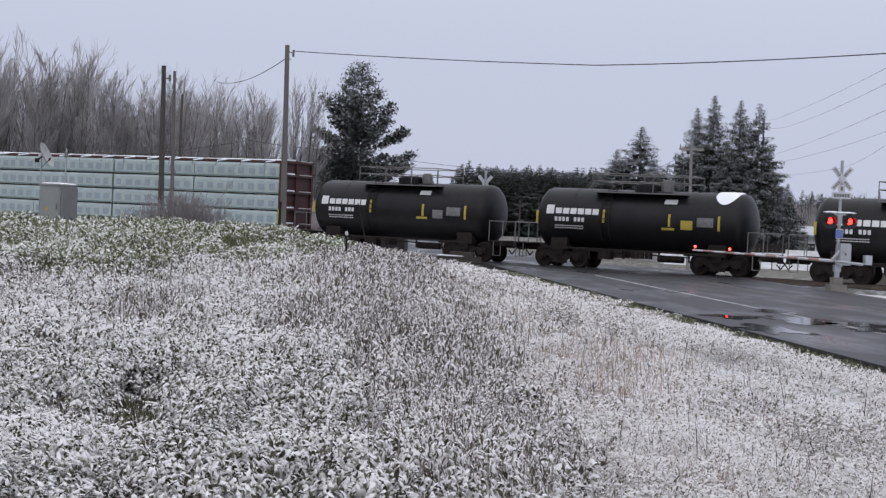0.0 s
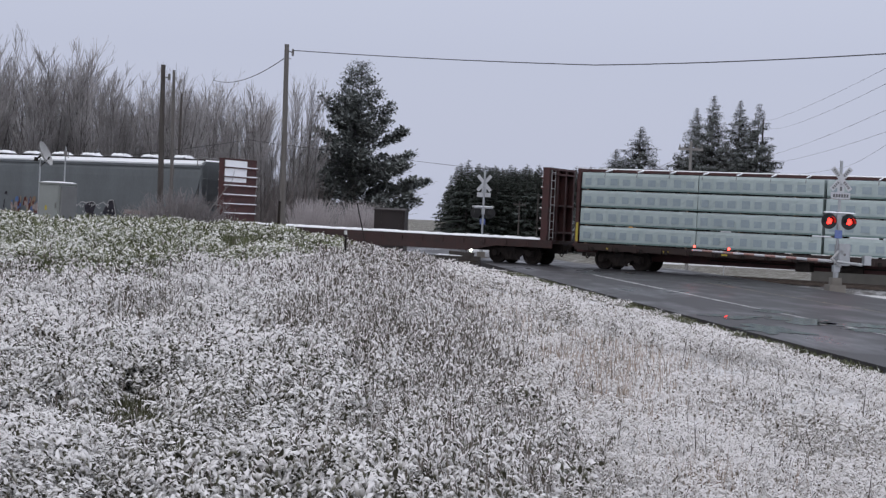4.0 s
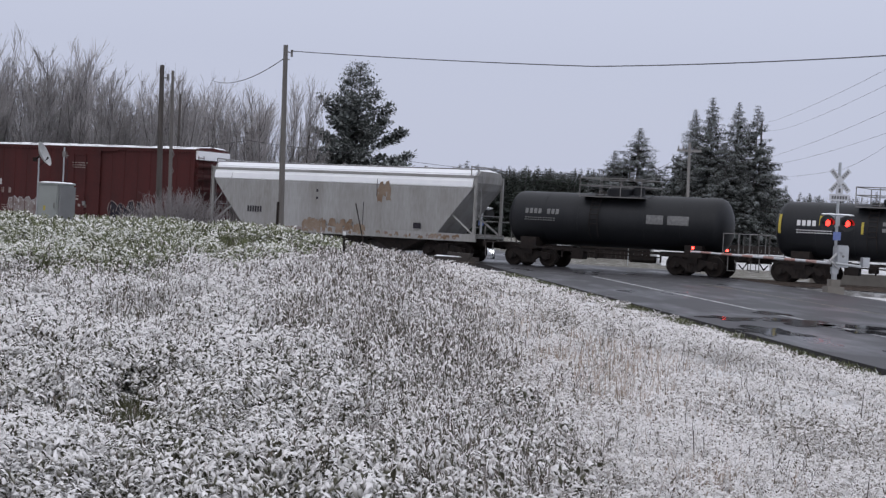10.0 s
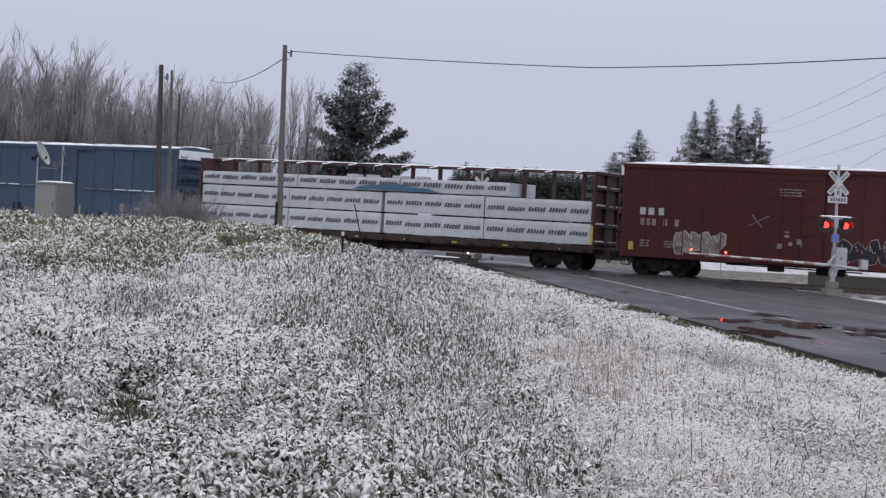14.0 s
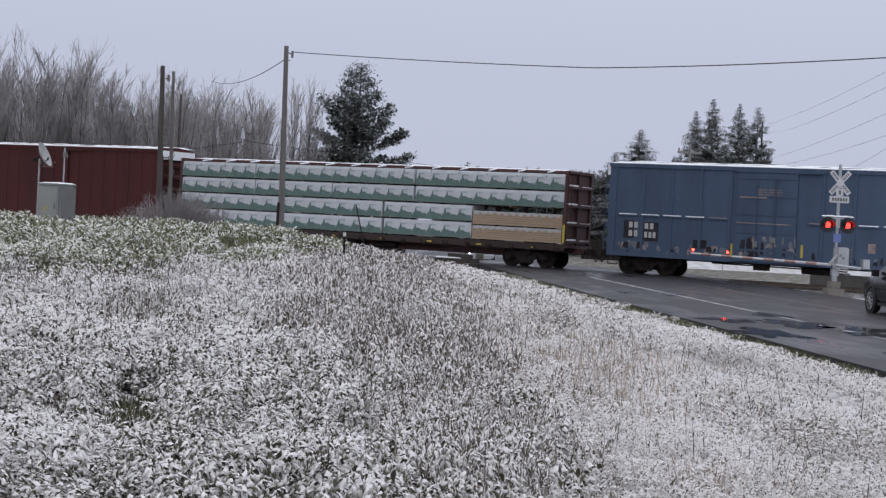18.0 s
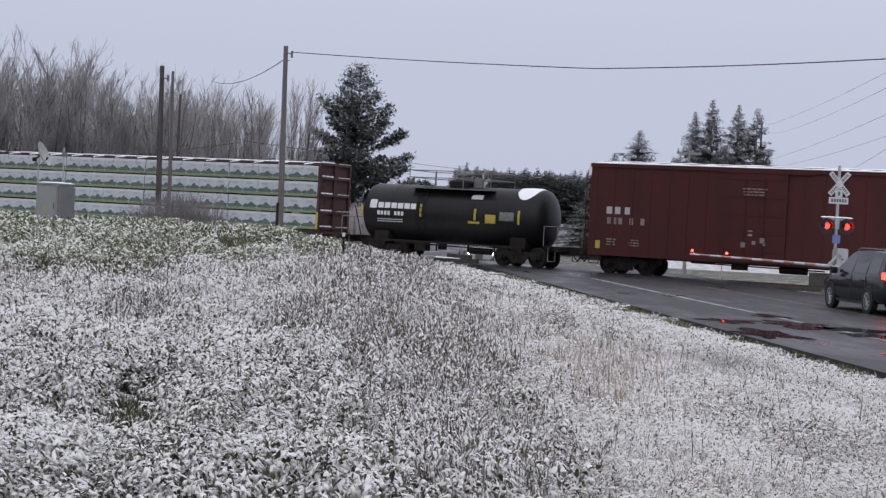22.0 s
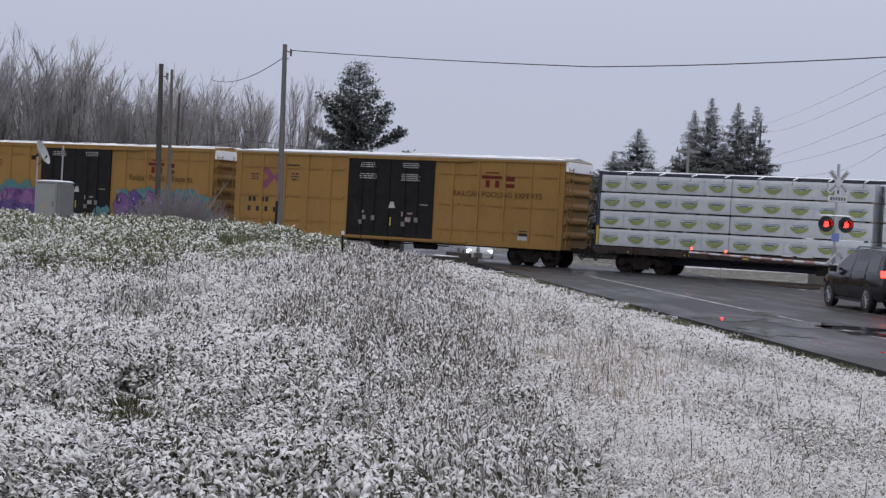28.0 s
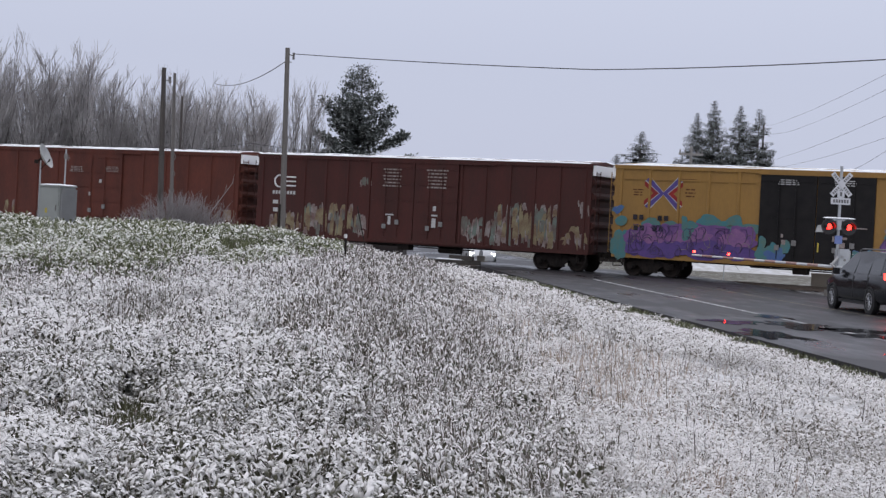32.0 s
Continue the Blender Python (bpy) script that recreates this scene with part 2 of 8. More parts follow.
def run(t):
    """How far the train has come at t seconds."""
    k = t - 16
    return 9.967 * t + 0.0107573 * k**2 + 4.71483e-5 * k**3 - 4.74958e-6 * k**4 - 3.25313e-7 * k**5


def on_track(s, q=0.0, z=0.0, turn=0.0):
    """The pose s metres along the track and q metres behind its middle."""
    p = U * s + N * (MID + q)
    return pose(p.x, p.y, z, 0, 0, -YAW + turn)


def edge_x(y):
    """The near edge of the tarmac."""
    return 6.7 - 0.0993 * (y - 24.0)


ROAD_TURN = 5.67                  # the road leads away, a little to the left


def smooth(a, b, x):
    k = np.clip((x - a) / (b - a), 0, 1)
    return k * k * (3 - 2 * k)


def wave(x, y, s):
    return np.sin(x / s + 1.3 * np.sin(y / s * 0.7)) * np.cos(y / s * 1.1 + 0.8 * np.sin(x / s * 0.6))


def ground_z(x, y):
    """The height of the ground: a low mound beside the road, flat beyond the track."""
    x, y = np.asarray(x, float), np.asarray(y, float)
    w = edge_x(y) - x
    back = x * N.x + y * N.y
    top = 0.42 + 0.42 * smooth(22, 46, y)
    z = -0.10 + (top + 0.1) * smooth(1.2, 12.5, w)
    z = z + 0.05 * wave(x, y, 1.1) * smooth(1.0, 3.0, w) + 0.10 * wave(x + 5, y, 4.3) * smooth(1.5, 6.0, w)
    z = z * (1 - smooth(55, 63.5, back)) + smooth(55, 63.5, back) * -0.35
    far = smooth(73, 95, back)
    return z * (1 - far) + far * -0.72


# ---- ground, road and track ----
def build_ground():
    xs = np.unique(np.concatenate([np.linspace(-24, 24, 121), np.sign(np.linspace(-1, 1, 61)) * (24 + 2600 * np.abs(np.linspace(-1, 1, 61)) ** 2.6)]))
    ys = np.unique(np.concatenate([np.linspace(-6, 96, 205), 96 + 2900 * np.linspace(0, 1, 30) ** 2.4, -6 - 600 * np.linspace(0, 1, 14) ** 2]))
    gx, gy = np.meshgrid(xs, ys)
    gz = ground_z(gx, gy)
    nx, ny = len(xs), len(ys)
    me = bpy.data.meshes.new("ground")
    me.from_pydata(np.stack([gx, gy, gz], -1).reshape(-1, 3).tolist(), [],
                   [(j * nx + i, j * nx + i + 1, (j + 1) * nx + i + 1, (j + 1) * nx + i) for j in range(ny - 1) for i in range(nx - 1)])
    me.shade_smooth()
    cover = me.attributes.new('lying_snow', 'FLOAT', 'POINT')
    w = edge_x(gy) - gx
    verge = np.interp(gy, (8, 12.8, 17.8, 26.5, 41.6, 60), (.95, .88, .68, .25, -.05, -.3))
    bare = (1 - smooth(-.7, .3, gx - verge)) * (gx * N.x + gy * N.y < 62) * (.35 + .65 * smooth(3, 7, gy))
    melt = smooth(-.2, .1, w) * (1 - smooth(.3, 1.1, w))
    far = smooth(72, 80, gx * N.x + gy * N.y)
    cover.data.foreach_set('value', ((.74 + .20 * smooth(20, 34, gy) - .6 * bare) * (1 - .9 * melt) * (1 - .52 * far)).astype(np.float32).ravel())
    me.materials.append(field_ground)
    tagged(new("ground", me), "snow-dusted weedy field beside a railway crossing", kind="structure")


def soil_with_snow():
    """Litter and soil, under lying snow where no tall weeds shade it."""
    m = surface("snowy_soil", (0.11, 0.10, 0.07), (0.055, 0.05, 0.035), 3.0, 0.85, 0.9, bump=0.6, fine=22)
    nt = m.node_tree
    p = nt.nodes["Principled BSDF"]
    soil = p.inputs["Base Color"].links[0].from_socket
    at, nz, ad, mr, mx = (nt.nodes.new(k) for k in ("ShaderNodeAttribute", "ShaderNodeTexNoise", "ShaderNodeMath", "ShaderNodeMapRange", "ShaderNodeMix"))
    co = nt.nodes.new("ShaderNodeTexCoord")
    at.attribute_name = "lying_snow"
    nt.links.new(co.outputs["Object"], nz.inputs["Vector"])
    nz.inputs["Scale"].default_value, nz.inputs["Detail"].default_value = 2.2, 8
    nt.links.new(at.outputs["Fac"], ad.inputs[0])
    nt.links.new(nz.outputs[0], ad.inputs[1])
    mr.inputs[1].default_value, mr.inputs[2].default_value = .95, 1.3
    nt.links.new(ad.outputs[0], mr.inputs[0])
    mx.data_type = "RGBA"
    nt.links.new(mr.outputs[0], mx.inputs[0])
    nt.links.new(soil, mx.inputs[6])
    mx.inputs[7].default_value = (.65, .64, .65, 1)
    nt.links.new(mx.outputs[2], p.inputs["Base Color"])
    return m


field_ground = soil_with_snow()
build_ground()


def road_z(x, y):
    """The road lies level to the track and dips beyond it."""
    return -0.60 * float(smooth(74, 96, x * N.x + y * N.y))


def strip(name, ys, o0, o1, low, high, material, label):
    """A piece of the road between two offsets from its edge, through the given y."""
    m = Mesh()
    v, f = [], []
    for y in ys:
        for o in (o0, o1):
            x = edge_x(y) + o
            v += [(x, y, road_z(x, y) + low), (x, y, road_z(x, y) + high)]
    for i in range(len(ys) - 1):
        a, b = 4 * i, 4 * i + 4
        f += [(a + 1, a + 3, b + 3, b + 1), (a, b, b + 2, a + 2), (a, a + 1, b + 1, b), (a + 2, b + 2, b + 3, a + 3)]
    f += [(0, 2, 3, 1), (4 * len(ys) - 4, 4 * len(ys) - 3, 4 * len(ys) - 1, 4 * len(ys) - 2)]
    return solid(name, m.add(v, f), material, label, kind="structure")


ROAD_W = 10.6
FAR_YS = [-160, 0, 40, 70] + list(range(74, 112, 2)) + [140, 300, 900]
strip("road", FAR_YS, 0, ROAD_W, -0.45, 0.0, asphalt, "wet dark asphalt road with puddles")
line_white = surface("worn_white_line", (0.55, 0.55, 0.55), (0.08, 0.08, 0.085), 2.0, 1.0, 0.5, fine=50, low=0.45, high=0.6)
line_yellow = surface("worn_yellow_line", (0.24, 0.20, 0.11), (0.05, 0.05, 0.055), 2.0, 1.0, 0.5, fine=50, low=0.42, high=0.58)
strip("edge_line", [-60, 40, 63], 3.05, 3.17, 0.0, 0.004, line_white, "worn white edge line on the asphalt")
strip("centre_line", [-60, 40, 61], 6.72, 6.79, 0.0, 0.004, line_yellow, "worn pale centre line on the asphalt")


puddle_water = surface("puddle_water", (0.012, 0.012, 0.013), (0.018, 0.018, 0.02), 2.0, .5, .085, spec=.4)


def puddle(x, y, w, d, seed):
    """A flat irregular pool, longer across the view than along the road."""
    rnd = random.Random(seed)
    k = [rnd.uniform(-.34, .34) for _ in range(4)]
    ring = []
    for i in range(40):
        a = 6.2832 * i / 40
        r = 1 + k[0] * math.cos(2 * a) + k[1] * math.sin(3 * a) + k[2] * math.cos(5 * a) + .5 * k[3] * math.sin(9 * a) + rnd.uniform(-.09, .09)
        ring.append((x + w * r * math.cos(a), y + d * r * math.sin(a)))
    solid("puddle", Mesh().prism(ring, .003, .009), puddle_water, "dark rain puddle on the asphalt", kind="structure")


for i, (x, y, w, d) in enumerate(((6.6, 36.2, .62, 1.1), (6.6, 32.1, .60, 1.9), (8.2, 39.6, .36, 1.3), (8.1, 36.0, .85, 1.7), (9.0, 33.3, .55, 1.0), (8.35, 27.9, .50, .55), (9.2, 35.2, .7, 1.5))):
    puddle(x, y, w, d * .68, 40 + i)


def build_track():
    bed = Mesh()
    bed.along([(-2.9, -0.42), (-2.0, -0.20), (2.0, -0.20), (2.9, -0.42)], -520, 460)
    track = thing("railway_track", "steel rails on timber sleepers and snowy ballast", "track", on_track(0), kind="structure")
    part("ballast", bed, ballast_stone, track, "dark snow-dusted ballast")
    for q in (-0.7525, 0.7525):
        rail = Mesh()
        rail.along([(q - .065, -0.18), (q + .065, -0.18), (q + .065, -0.16), (q + .012, -0.14), (q + .012, -0.05), (q + .036, -0.035), (q + .036, 0.0), (q - .036, 0.0), (q - .036, -0.035), (q - .012, -0.05), (q - .012, -0.14), (q - .065, -0.16)], -520, 460)
        part("rail", rail, rail_steel, track)
    tie = Mesh().box(-0.11, 0.11, -1.3, 1.3, -0.30, -0.165).data("sleeper", sleeper_wood)
    for i in range(260):
        part("sleeper", tie, None, track, at=pose(-70 + i * 0.55, 0, 0))


ballast_stone = surface("snowy_ballast", (0.13, 0.125, 0.12), (0.55, 0.56, 0.58), 2.5, 0.8, 0.9, bump=0.9, fine=18, low=0.45, high=0.65)
rail_steel = surface("worn_rail_steel", (0.16, 0.13, 0.11), (0.08, 0.06, 0.05), 5, 0.7, 0.5, 0.6)
sleeper_wood = surface("creosoted_timber", (0.04, 0.033, 0.028), (0.3, 0.3, 0.31), 5, 0.7, 0.9, bump=0.5, spread=0.3)
build_track()

# ---- train ----
wheel_mesh = Mesh().lathe([(-0.07, 0.50), (-0.045, 0.50), (-0.04, 0.457), (0.07, 0.445), (0.07, 0.37), (0.03, 0.34), (0.03, 0.16), (0.08, 0.13), (0.08, 0.06)], 20, "y").data("wheel", iron, True)


def truck_frame():
    """A cast freight bogie: two side frames with springs, a bolster and axles."""
    m = Mesh()
    for y in (-1.0, 1.0):
        ring = [(-1.10, 0.36), (-1.10, 0.60), (-0.72, 0.66), (-0.38, 0.74), (0.38, 0.74), (0.72, 0.66), (1.10, 0.60), (1.10, 0.36), (0.70, 0.36), (0.62, 0.50), (0.36, 0.30), (0.36, 0.18), (-0.36, 0.18), (-0.36, 0.30), (-0.62, 0.50), (-0.70, 0.36)]
        m.across(ring, y - 0.06, y + 0.06)
        for x in (-0.2, 0.0, 0.2):
            m.rod((x, y * 1.01, 0.26), (x, y * 1.01, 0.56), 0.075, n=8)
        for x in (-0.89, 0.89):
            m.rod((x, y - 0.13, 0.457), (x, y + 0.13, 0.457), 0.13, n=10)
    m.box(-0.22, 0.22, -1.15, 1.15, 0.56, 0.80)
    for x in (-0.89, 0.89):
        m.rod((x, -1.0, 0.457), (x, 1.0, 0.457), 0.08, n=8)
    return m.data("truck", iron)


truck_mesh = truck_frame()
coupler_mesh = Mesh().box(-0.62, 0.2, -0.10, 0.10, 0.70, 0.92).box(0.2, 0.42, -0.16, 0.12, 0.66, 0.98, 0.05).rod((0.25, 0.35, 0.85), (0.55, 0.4, 0.42), 0.03).rod((0.55, 0.4, 0.42), (0.75, 0.35, 0.62), 0.03).data("coupler", iron)
CARS, WHEELS = [], []


def car(name, label, category, rear, front):
    """An empty freight car whose middle lies between rear and front along the train."""
    s = (rear + front) / 2
    ob = thing(name, label, category, on_track(run(0) + s), "cars of the freight train")
    CARS.append((ob, s))
    return ob, (front - rear) / 2


def running_gear(ob, half, centre, reach):
    for e in (-1, 1):
        tr = part("truck", truck_mesh, None, ob, at=pose(e * centre, 0, 0))
        for x in (-0.89, 0.89):
            for y in (-0.76, 0.76):
                w = part("wheel", wheel_mesh, None, tr, at=pose(x, y, 0.457, 0, 0, 0 if y > 0 else 180))
                WHEELS.append((w, x, y))
        part("coupler", coupler_mesh, None, ob, at=pose(e * (half + reach), 0, 0, 0, 0, 0 if e > 0 else 180))


def bars(ob, name, rows, material, y=-1.5, label=""):
    """Illegible writing as plain bars: (x0, x1, z0, z1) on the near side."""
    m = Mesh()
    for x0, x1, z0, z1 in rows:
        m.box(x0, x1, y - 0.006, y, z0, z1)
    return part(name, m, material, ob, label, kind="stuff" if len(rows) > 1 else "")


def ladder(x, y0, y1, z0, z1, n, r=0.018):
    m = Mesh()
    for i in range(n):
        z = z0 + (z1 - z0) * i / (n - 1)
        m.rod((x, y0, z), (x, y1, z), r, n=6)
    m.rod((x, y0, z0 - .1), (x, y0, z1 + .1), r, n=6).rod((x, y1, z0 - .1), (x, y1, z1 + .1), r, n=6)
    return m


def snow_ridge(x0, x1, y0, y1, z, thick, seed, nx=40, ny=6):
    """A lumpy layer of snow on a flat top."""
    rnd = np.random.RandomState(seed)
    m = Mesh()
    g = thick * (0.55 + 0.45 * rnd.rand(nx + 1, ny + 1))
    g[0, :] = g[-1, :] = 0.004
    g[:, 0] *= 0.35
    g[:, -1] *= 0.35
    verts, faces = [], []
    for i in range(nx + 1):
        for j in range(ny + 1):
            verts.append((x0 + (x1 - x0) * i / nx, y0 + (y1 - y0) * j / ny, z + g[i, j]))
    k = ny + 1
    for i in range(nx):
        for j in range(ny):
            faces.append((i * k + j, (i + 1) * k + j, (i + 1) * k + j + 1, i * k + j + 1))
    b = len(verts)
    for i in range(nx + 1):
        verts.append((x0 + (x1 - x0) * i / nx, y0, z))
    for i in range(nx):
        faces.append((b + i, b + i + 1, (i + 1) * k, i * k))
    b = len(verts)
    for j in range(ny + 1):
        verts.append((x1, y0 + (y1 - y0) * j / ny, z))
    for j in range(ny):
        faces.append((b + j, b + j + 1, nx * k + j + 1, nx * k + j))
    return m.add(verts, faces)


# -- tank cars
def tank_car(rear, front, paint, style, seed):
    label = "black tank car with white lettering and yellow stripes" if style == "black" else "dull dark grey tank car with ladders and walkway"
    ob, half = car("tank_car", label, "tank car", rear, front)
    R, zc = (1.40, 2.25) if style == "black" else (1.22, 2.27)
    prof = [(-half, 0.02)]
    for i in range(1, 7):
        a = math.pi / 2 * i / 6
        prof.append((-half + 0.55 * (1 - math.cos(a)), R * math.sin(a)))
    prof += [(-half * 0.5, R), (0, R), (half * 0.5, R)]
    for i in range(6, 0, -1):
        a = math.pi / 2 * i / 6
        prof.append((half - 0.55 * (1 - math.cos(a)), R * math.sin(a)))
    prof.append((half, 0.02))
    shell = part("tank", Mesh().lathe(prof, 40, "x", (0, 0, zc)), paint, ob, smooth=True)
    for x in (-half * .62, -half * .3, half * .3, half * .62):
        part("weld_band", Mesh().lathe([(x - .03, R), (x - .03, R + .008), (x + .03, R + .008), (x + .03, R)], 40, "x", (0, 0, zc)), paint, shell)
    # end sills, bolsters and steps
    for e in (-1, 1):
        m = Mesh().box(*sorted((e * (half - 3.2), e * (half + 0.85))), -0.32, 0.32, 0.78, 1.0)
        m.box(*sorted((e * (half + 0.68), e * (half + 0.85))), -1.45, 1.45, 0.80, 1.04)
        m.box(*sorted((e * (half + 0.05), e * (half + 0.68))), -1.45, -0.35, 1.0, 1.04).box(*sorted((e * (half + 0.05), e * (half + 0.68))), 0.35, 1.45, 1.0, 1.04)
        m.box(*sorted((e * (half - 1.75), e * (half - 0.95))), -1.15, 1.15, 0.80, 1.35)
        part("end_sill", m, iron, ob)
        h = Mesh()
        for y in (-1.40, 1.40):
            h.path([(e * (half + .80), y, 1.04), (e * (half + .80), y, 1.95), (e * (half + .80), 0, 1.95)], 0.022)
            h.path([(e * (half + .1), y, 1.04), (e * (half + .1), y, 1.95), (e * (half + .80), y, 1.95)], 0.022)
            h.path([(e * (half + .72), y, 1.0), (e * (half + .72), y, .35), (e * (half + .35), y, .35), (e * (half + .35), y, 1.0)], 0.02)
        part("end_railing", h, steel, ob)
    sill = Mesh().box(-half + 1.0, half - 1.0, -1.42, -1.36, 0.86, 0.94).box(-half + 1.0, half - 1.0, 1.36, 1.42, 0.86, 0.94)
    part("side_rail", sill, iron, ob, "thin dark rail along the lower side")
    under = Mesh().rod((-0.9, 0, 0.95), (-0.9, 0, 0.55), 0.22, n=12).box(-1.9, -1.3, -1.0, -0.5, 0.45, 0.9).rod((0.8, -0.4, 0.6), (2.0, -0.4, 0.6), 0.16, n=10).rod((-2.6, -0.9, .8), (2.4, -0.9, .72), 0.03)
    for x in (-2.2, -0.5, 1.2, 2.6):
        under.box(x - .03, x + .03, -1.36, -1.28, 0.5, 0.9)
    part("underframe_piping", under, iron, ob)
    # top fittings
    top = zc + R
    dome = Mesh().lathe([(top - 0.12, 0.62), (top + 0.22, 0.62), (top + 0.22, 0.54), (top + 0.30, 0.50)], 20, "z")
    part("manway", dome, paint, ob)
    part("valve_housing", Mesh().rod((0.9, 0, top - .1), (0.9, 0, top + .38), 0.26, n=14).rod((0.9, 0, top + .38), (0.9, 0, top + .46), 0.20, n=14), steel if style == "black" else paint, ob)
    walk_m = Mesh()
    x0, x1 = (-2.2, 2.2) if style == "black" else (-1.5, 1.5)
    for y in (-0.95, 0.95):
        walk_m.box(x0, x1, y - .35, y + .35, top - .18, top - .13)
        for x in np.linspace(x0, x1, 4):
            walk_m.rod((x, y - .33 * (1 if y < 0 else -1), top - .15), (x, y - .33 * (1 if y < 0 else -1), top + .68), 0.022)
        yy = y - .33 * (1 if y < 0 else -1)
        for z in (top + .34, top + .68):
            walk_m.rod((x0, yy, z), (x1, yy, z), 0.022)
    for x in (x0, x1):
        for z in (top + .34, top + .68):
            walk_m.rod((x, -1.28, z), (x, 1.28, z), 0.022)
    part("walkway", walk_m, steel, ob, "railed walkway on top of the tank")
    lad = Mesh()
    for k in range(10):
        a = radians(-8 + k * 9.5)
        y, z = -(R + .10) * math.cos(a), zc + (R + .10) * math.sin(a)
        lad.rod((x0 + .55, y, z), (x0 + .95, y, z), 0.018)
    for x in (x0 + .55, x0 + .95):
        lad.path([(x, -(R + .10) * math.cos(radians(a)), zc + (R + .10) * math.sin(radians(a))) for a in range(-40, 90, 12)], 0.02)
    part("ladder", lad, iron, ob, "curved side ladder")
    # snow patch on the crown
    if style == "black" and seed != 2:
        sp = Mesh()
        verts, faces = [], []
        na, nb = 10, 8
        for i in range(na + 1):
            for j in range(nb + 1):
                u = i / na * 2 - 1
                spread = math.sqrt(max(0, 1 - u * u))
                a = radians(90 + (j / nb * 2 - 1) * 52 * spread)
                r = R + 0.012 + 0.05 * spread * (1 - (j / nb * 2 - 1) ** 2)
                verts.append((half - 1.15 + u * 0.62, r * math.cos(a), zc + r * math.sin(a)))
        for i in range(na):
            for j in range(nb):
                faces.append((i * (nb + 1) + j, i * (nb + 1) + j + 1, (i + 1) * (nb + 1) + j + 1, (i + 1) * (nb + 1) + j))
        part("snow_patch", sp.add(verts, faces), snow, ob, "patch of white snow on the crown", True)
    side_marks(ob, half, R, zc, style, seed)
    running_gear(ob, half, half - 1.35, 0.85)
    return ob


def curved_bars(rows, R, zc, lift=0.012):
    """Bars that lie on the near side of a drum: (x0, x1, z0, z1)."""
    m = Mesh()
    for x0, x1, z0, z1 in rows:
        ring = []
        n = max(1, int((z1 - z0) / 0.15))
        zs = [z0 + (z1 - z0) * i / n for i in range(n + 1)]
        verts, faces = [], []
        for z in zs:
            a = math.asin(max(-1, min(1, (z - zc) / R)))
            for r in (R - .01, R + lift):
                for x in (x0, x1):
                    verts.append((x, -r * math.cos(a), zc + r * math.sin(a)))
        for i in range(n):
            o, p = i * 4, (i + 1) * 4
            faces += [(o + 2, o + 3, p + 3, p + 2), (o, o + 2, p + 2, p), (o + 3, o + 1, p + 1, p + 3)]
        faces += [(0, 1, 3, 2), (4 * n + 2, 4 * n + 3, 4 * n + 1, 4 * n)]
        m.add(verts, faces)
    return m


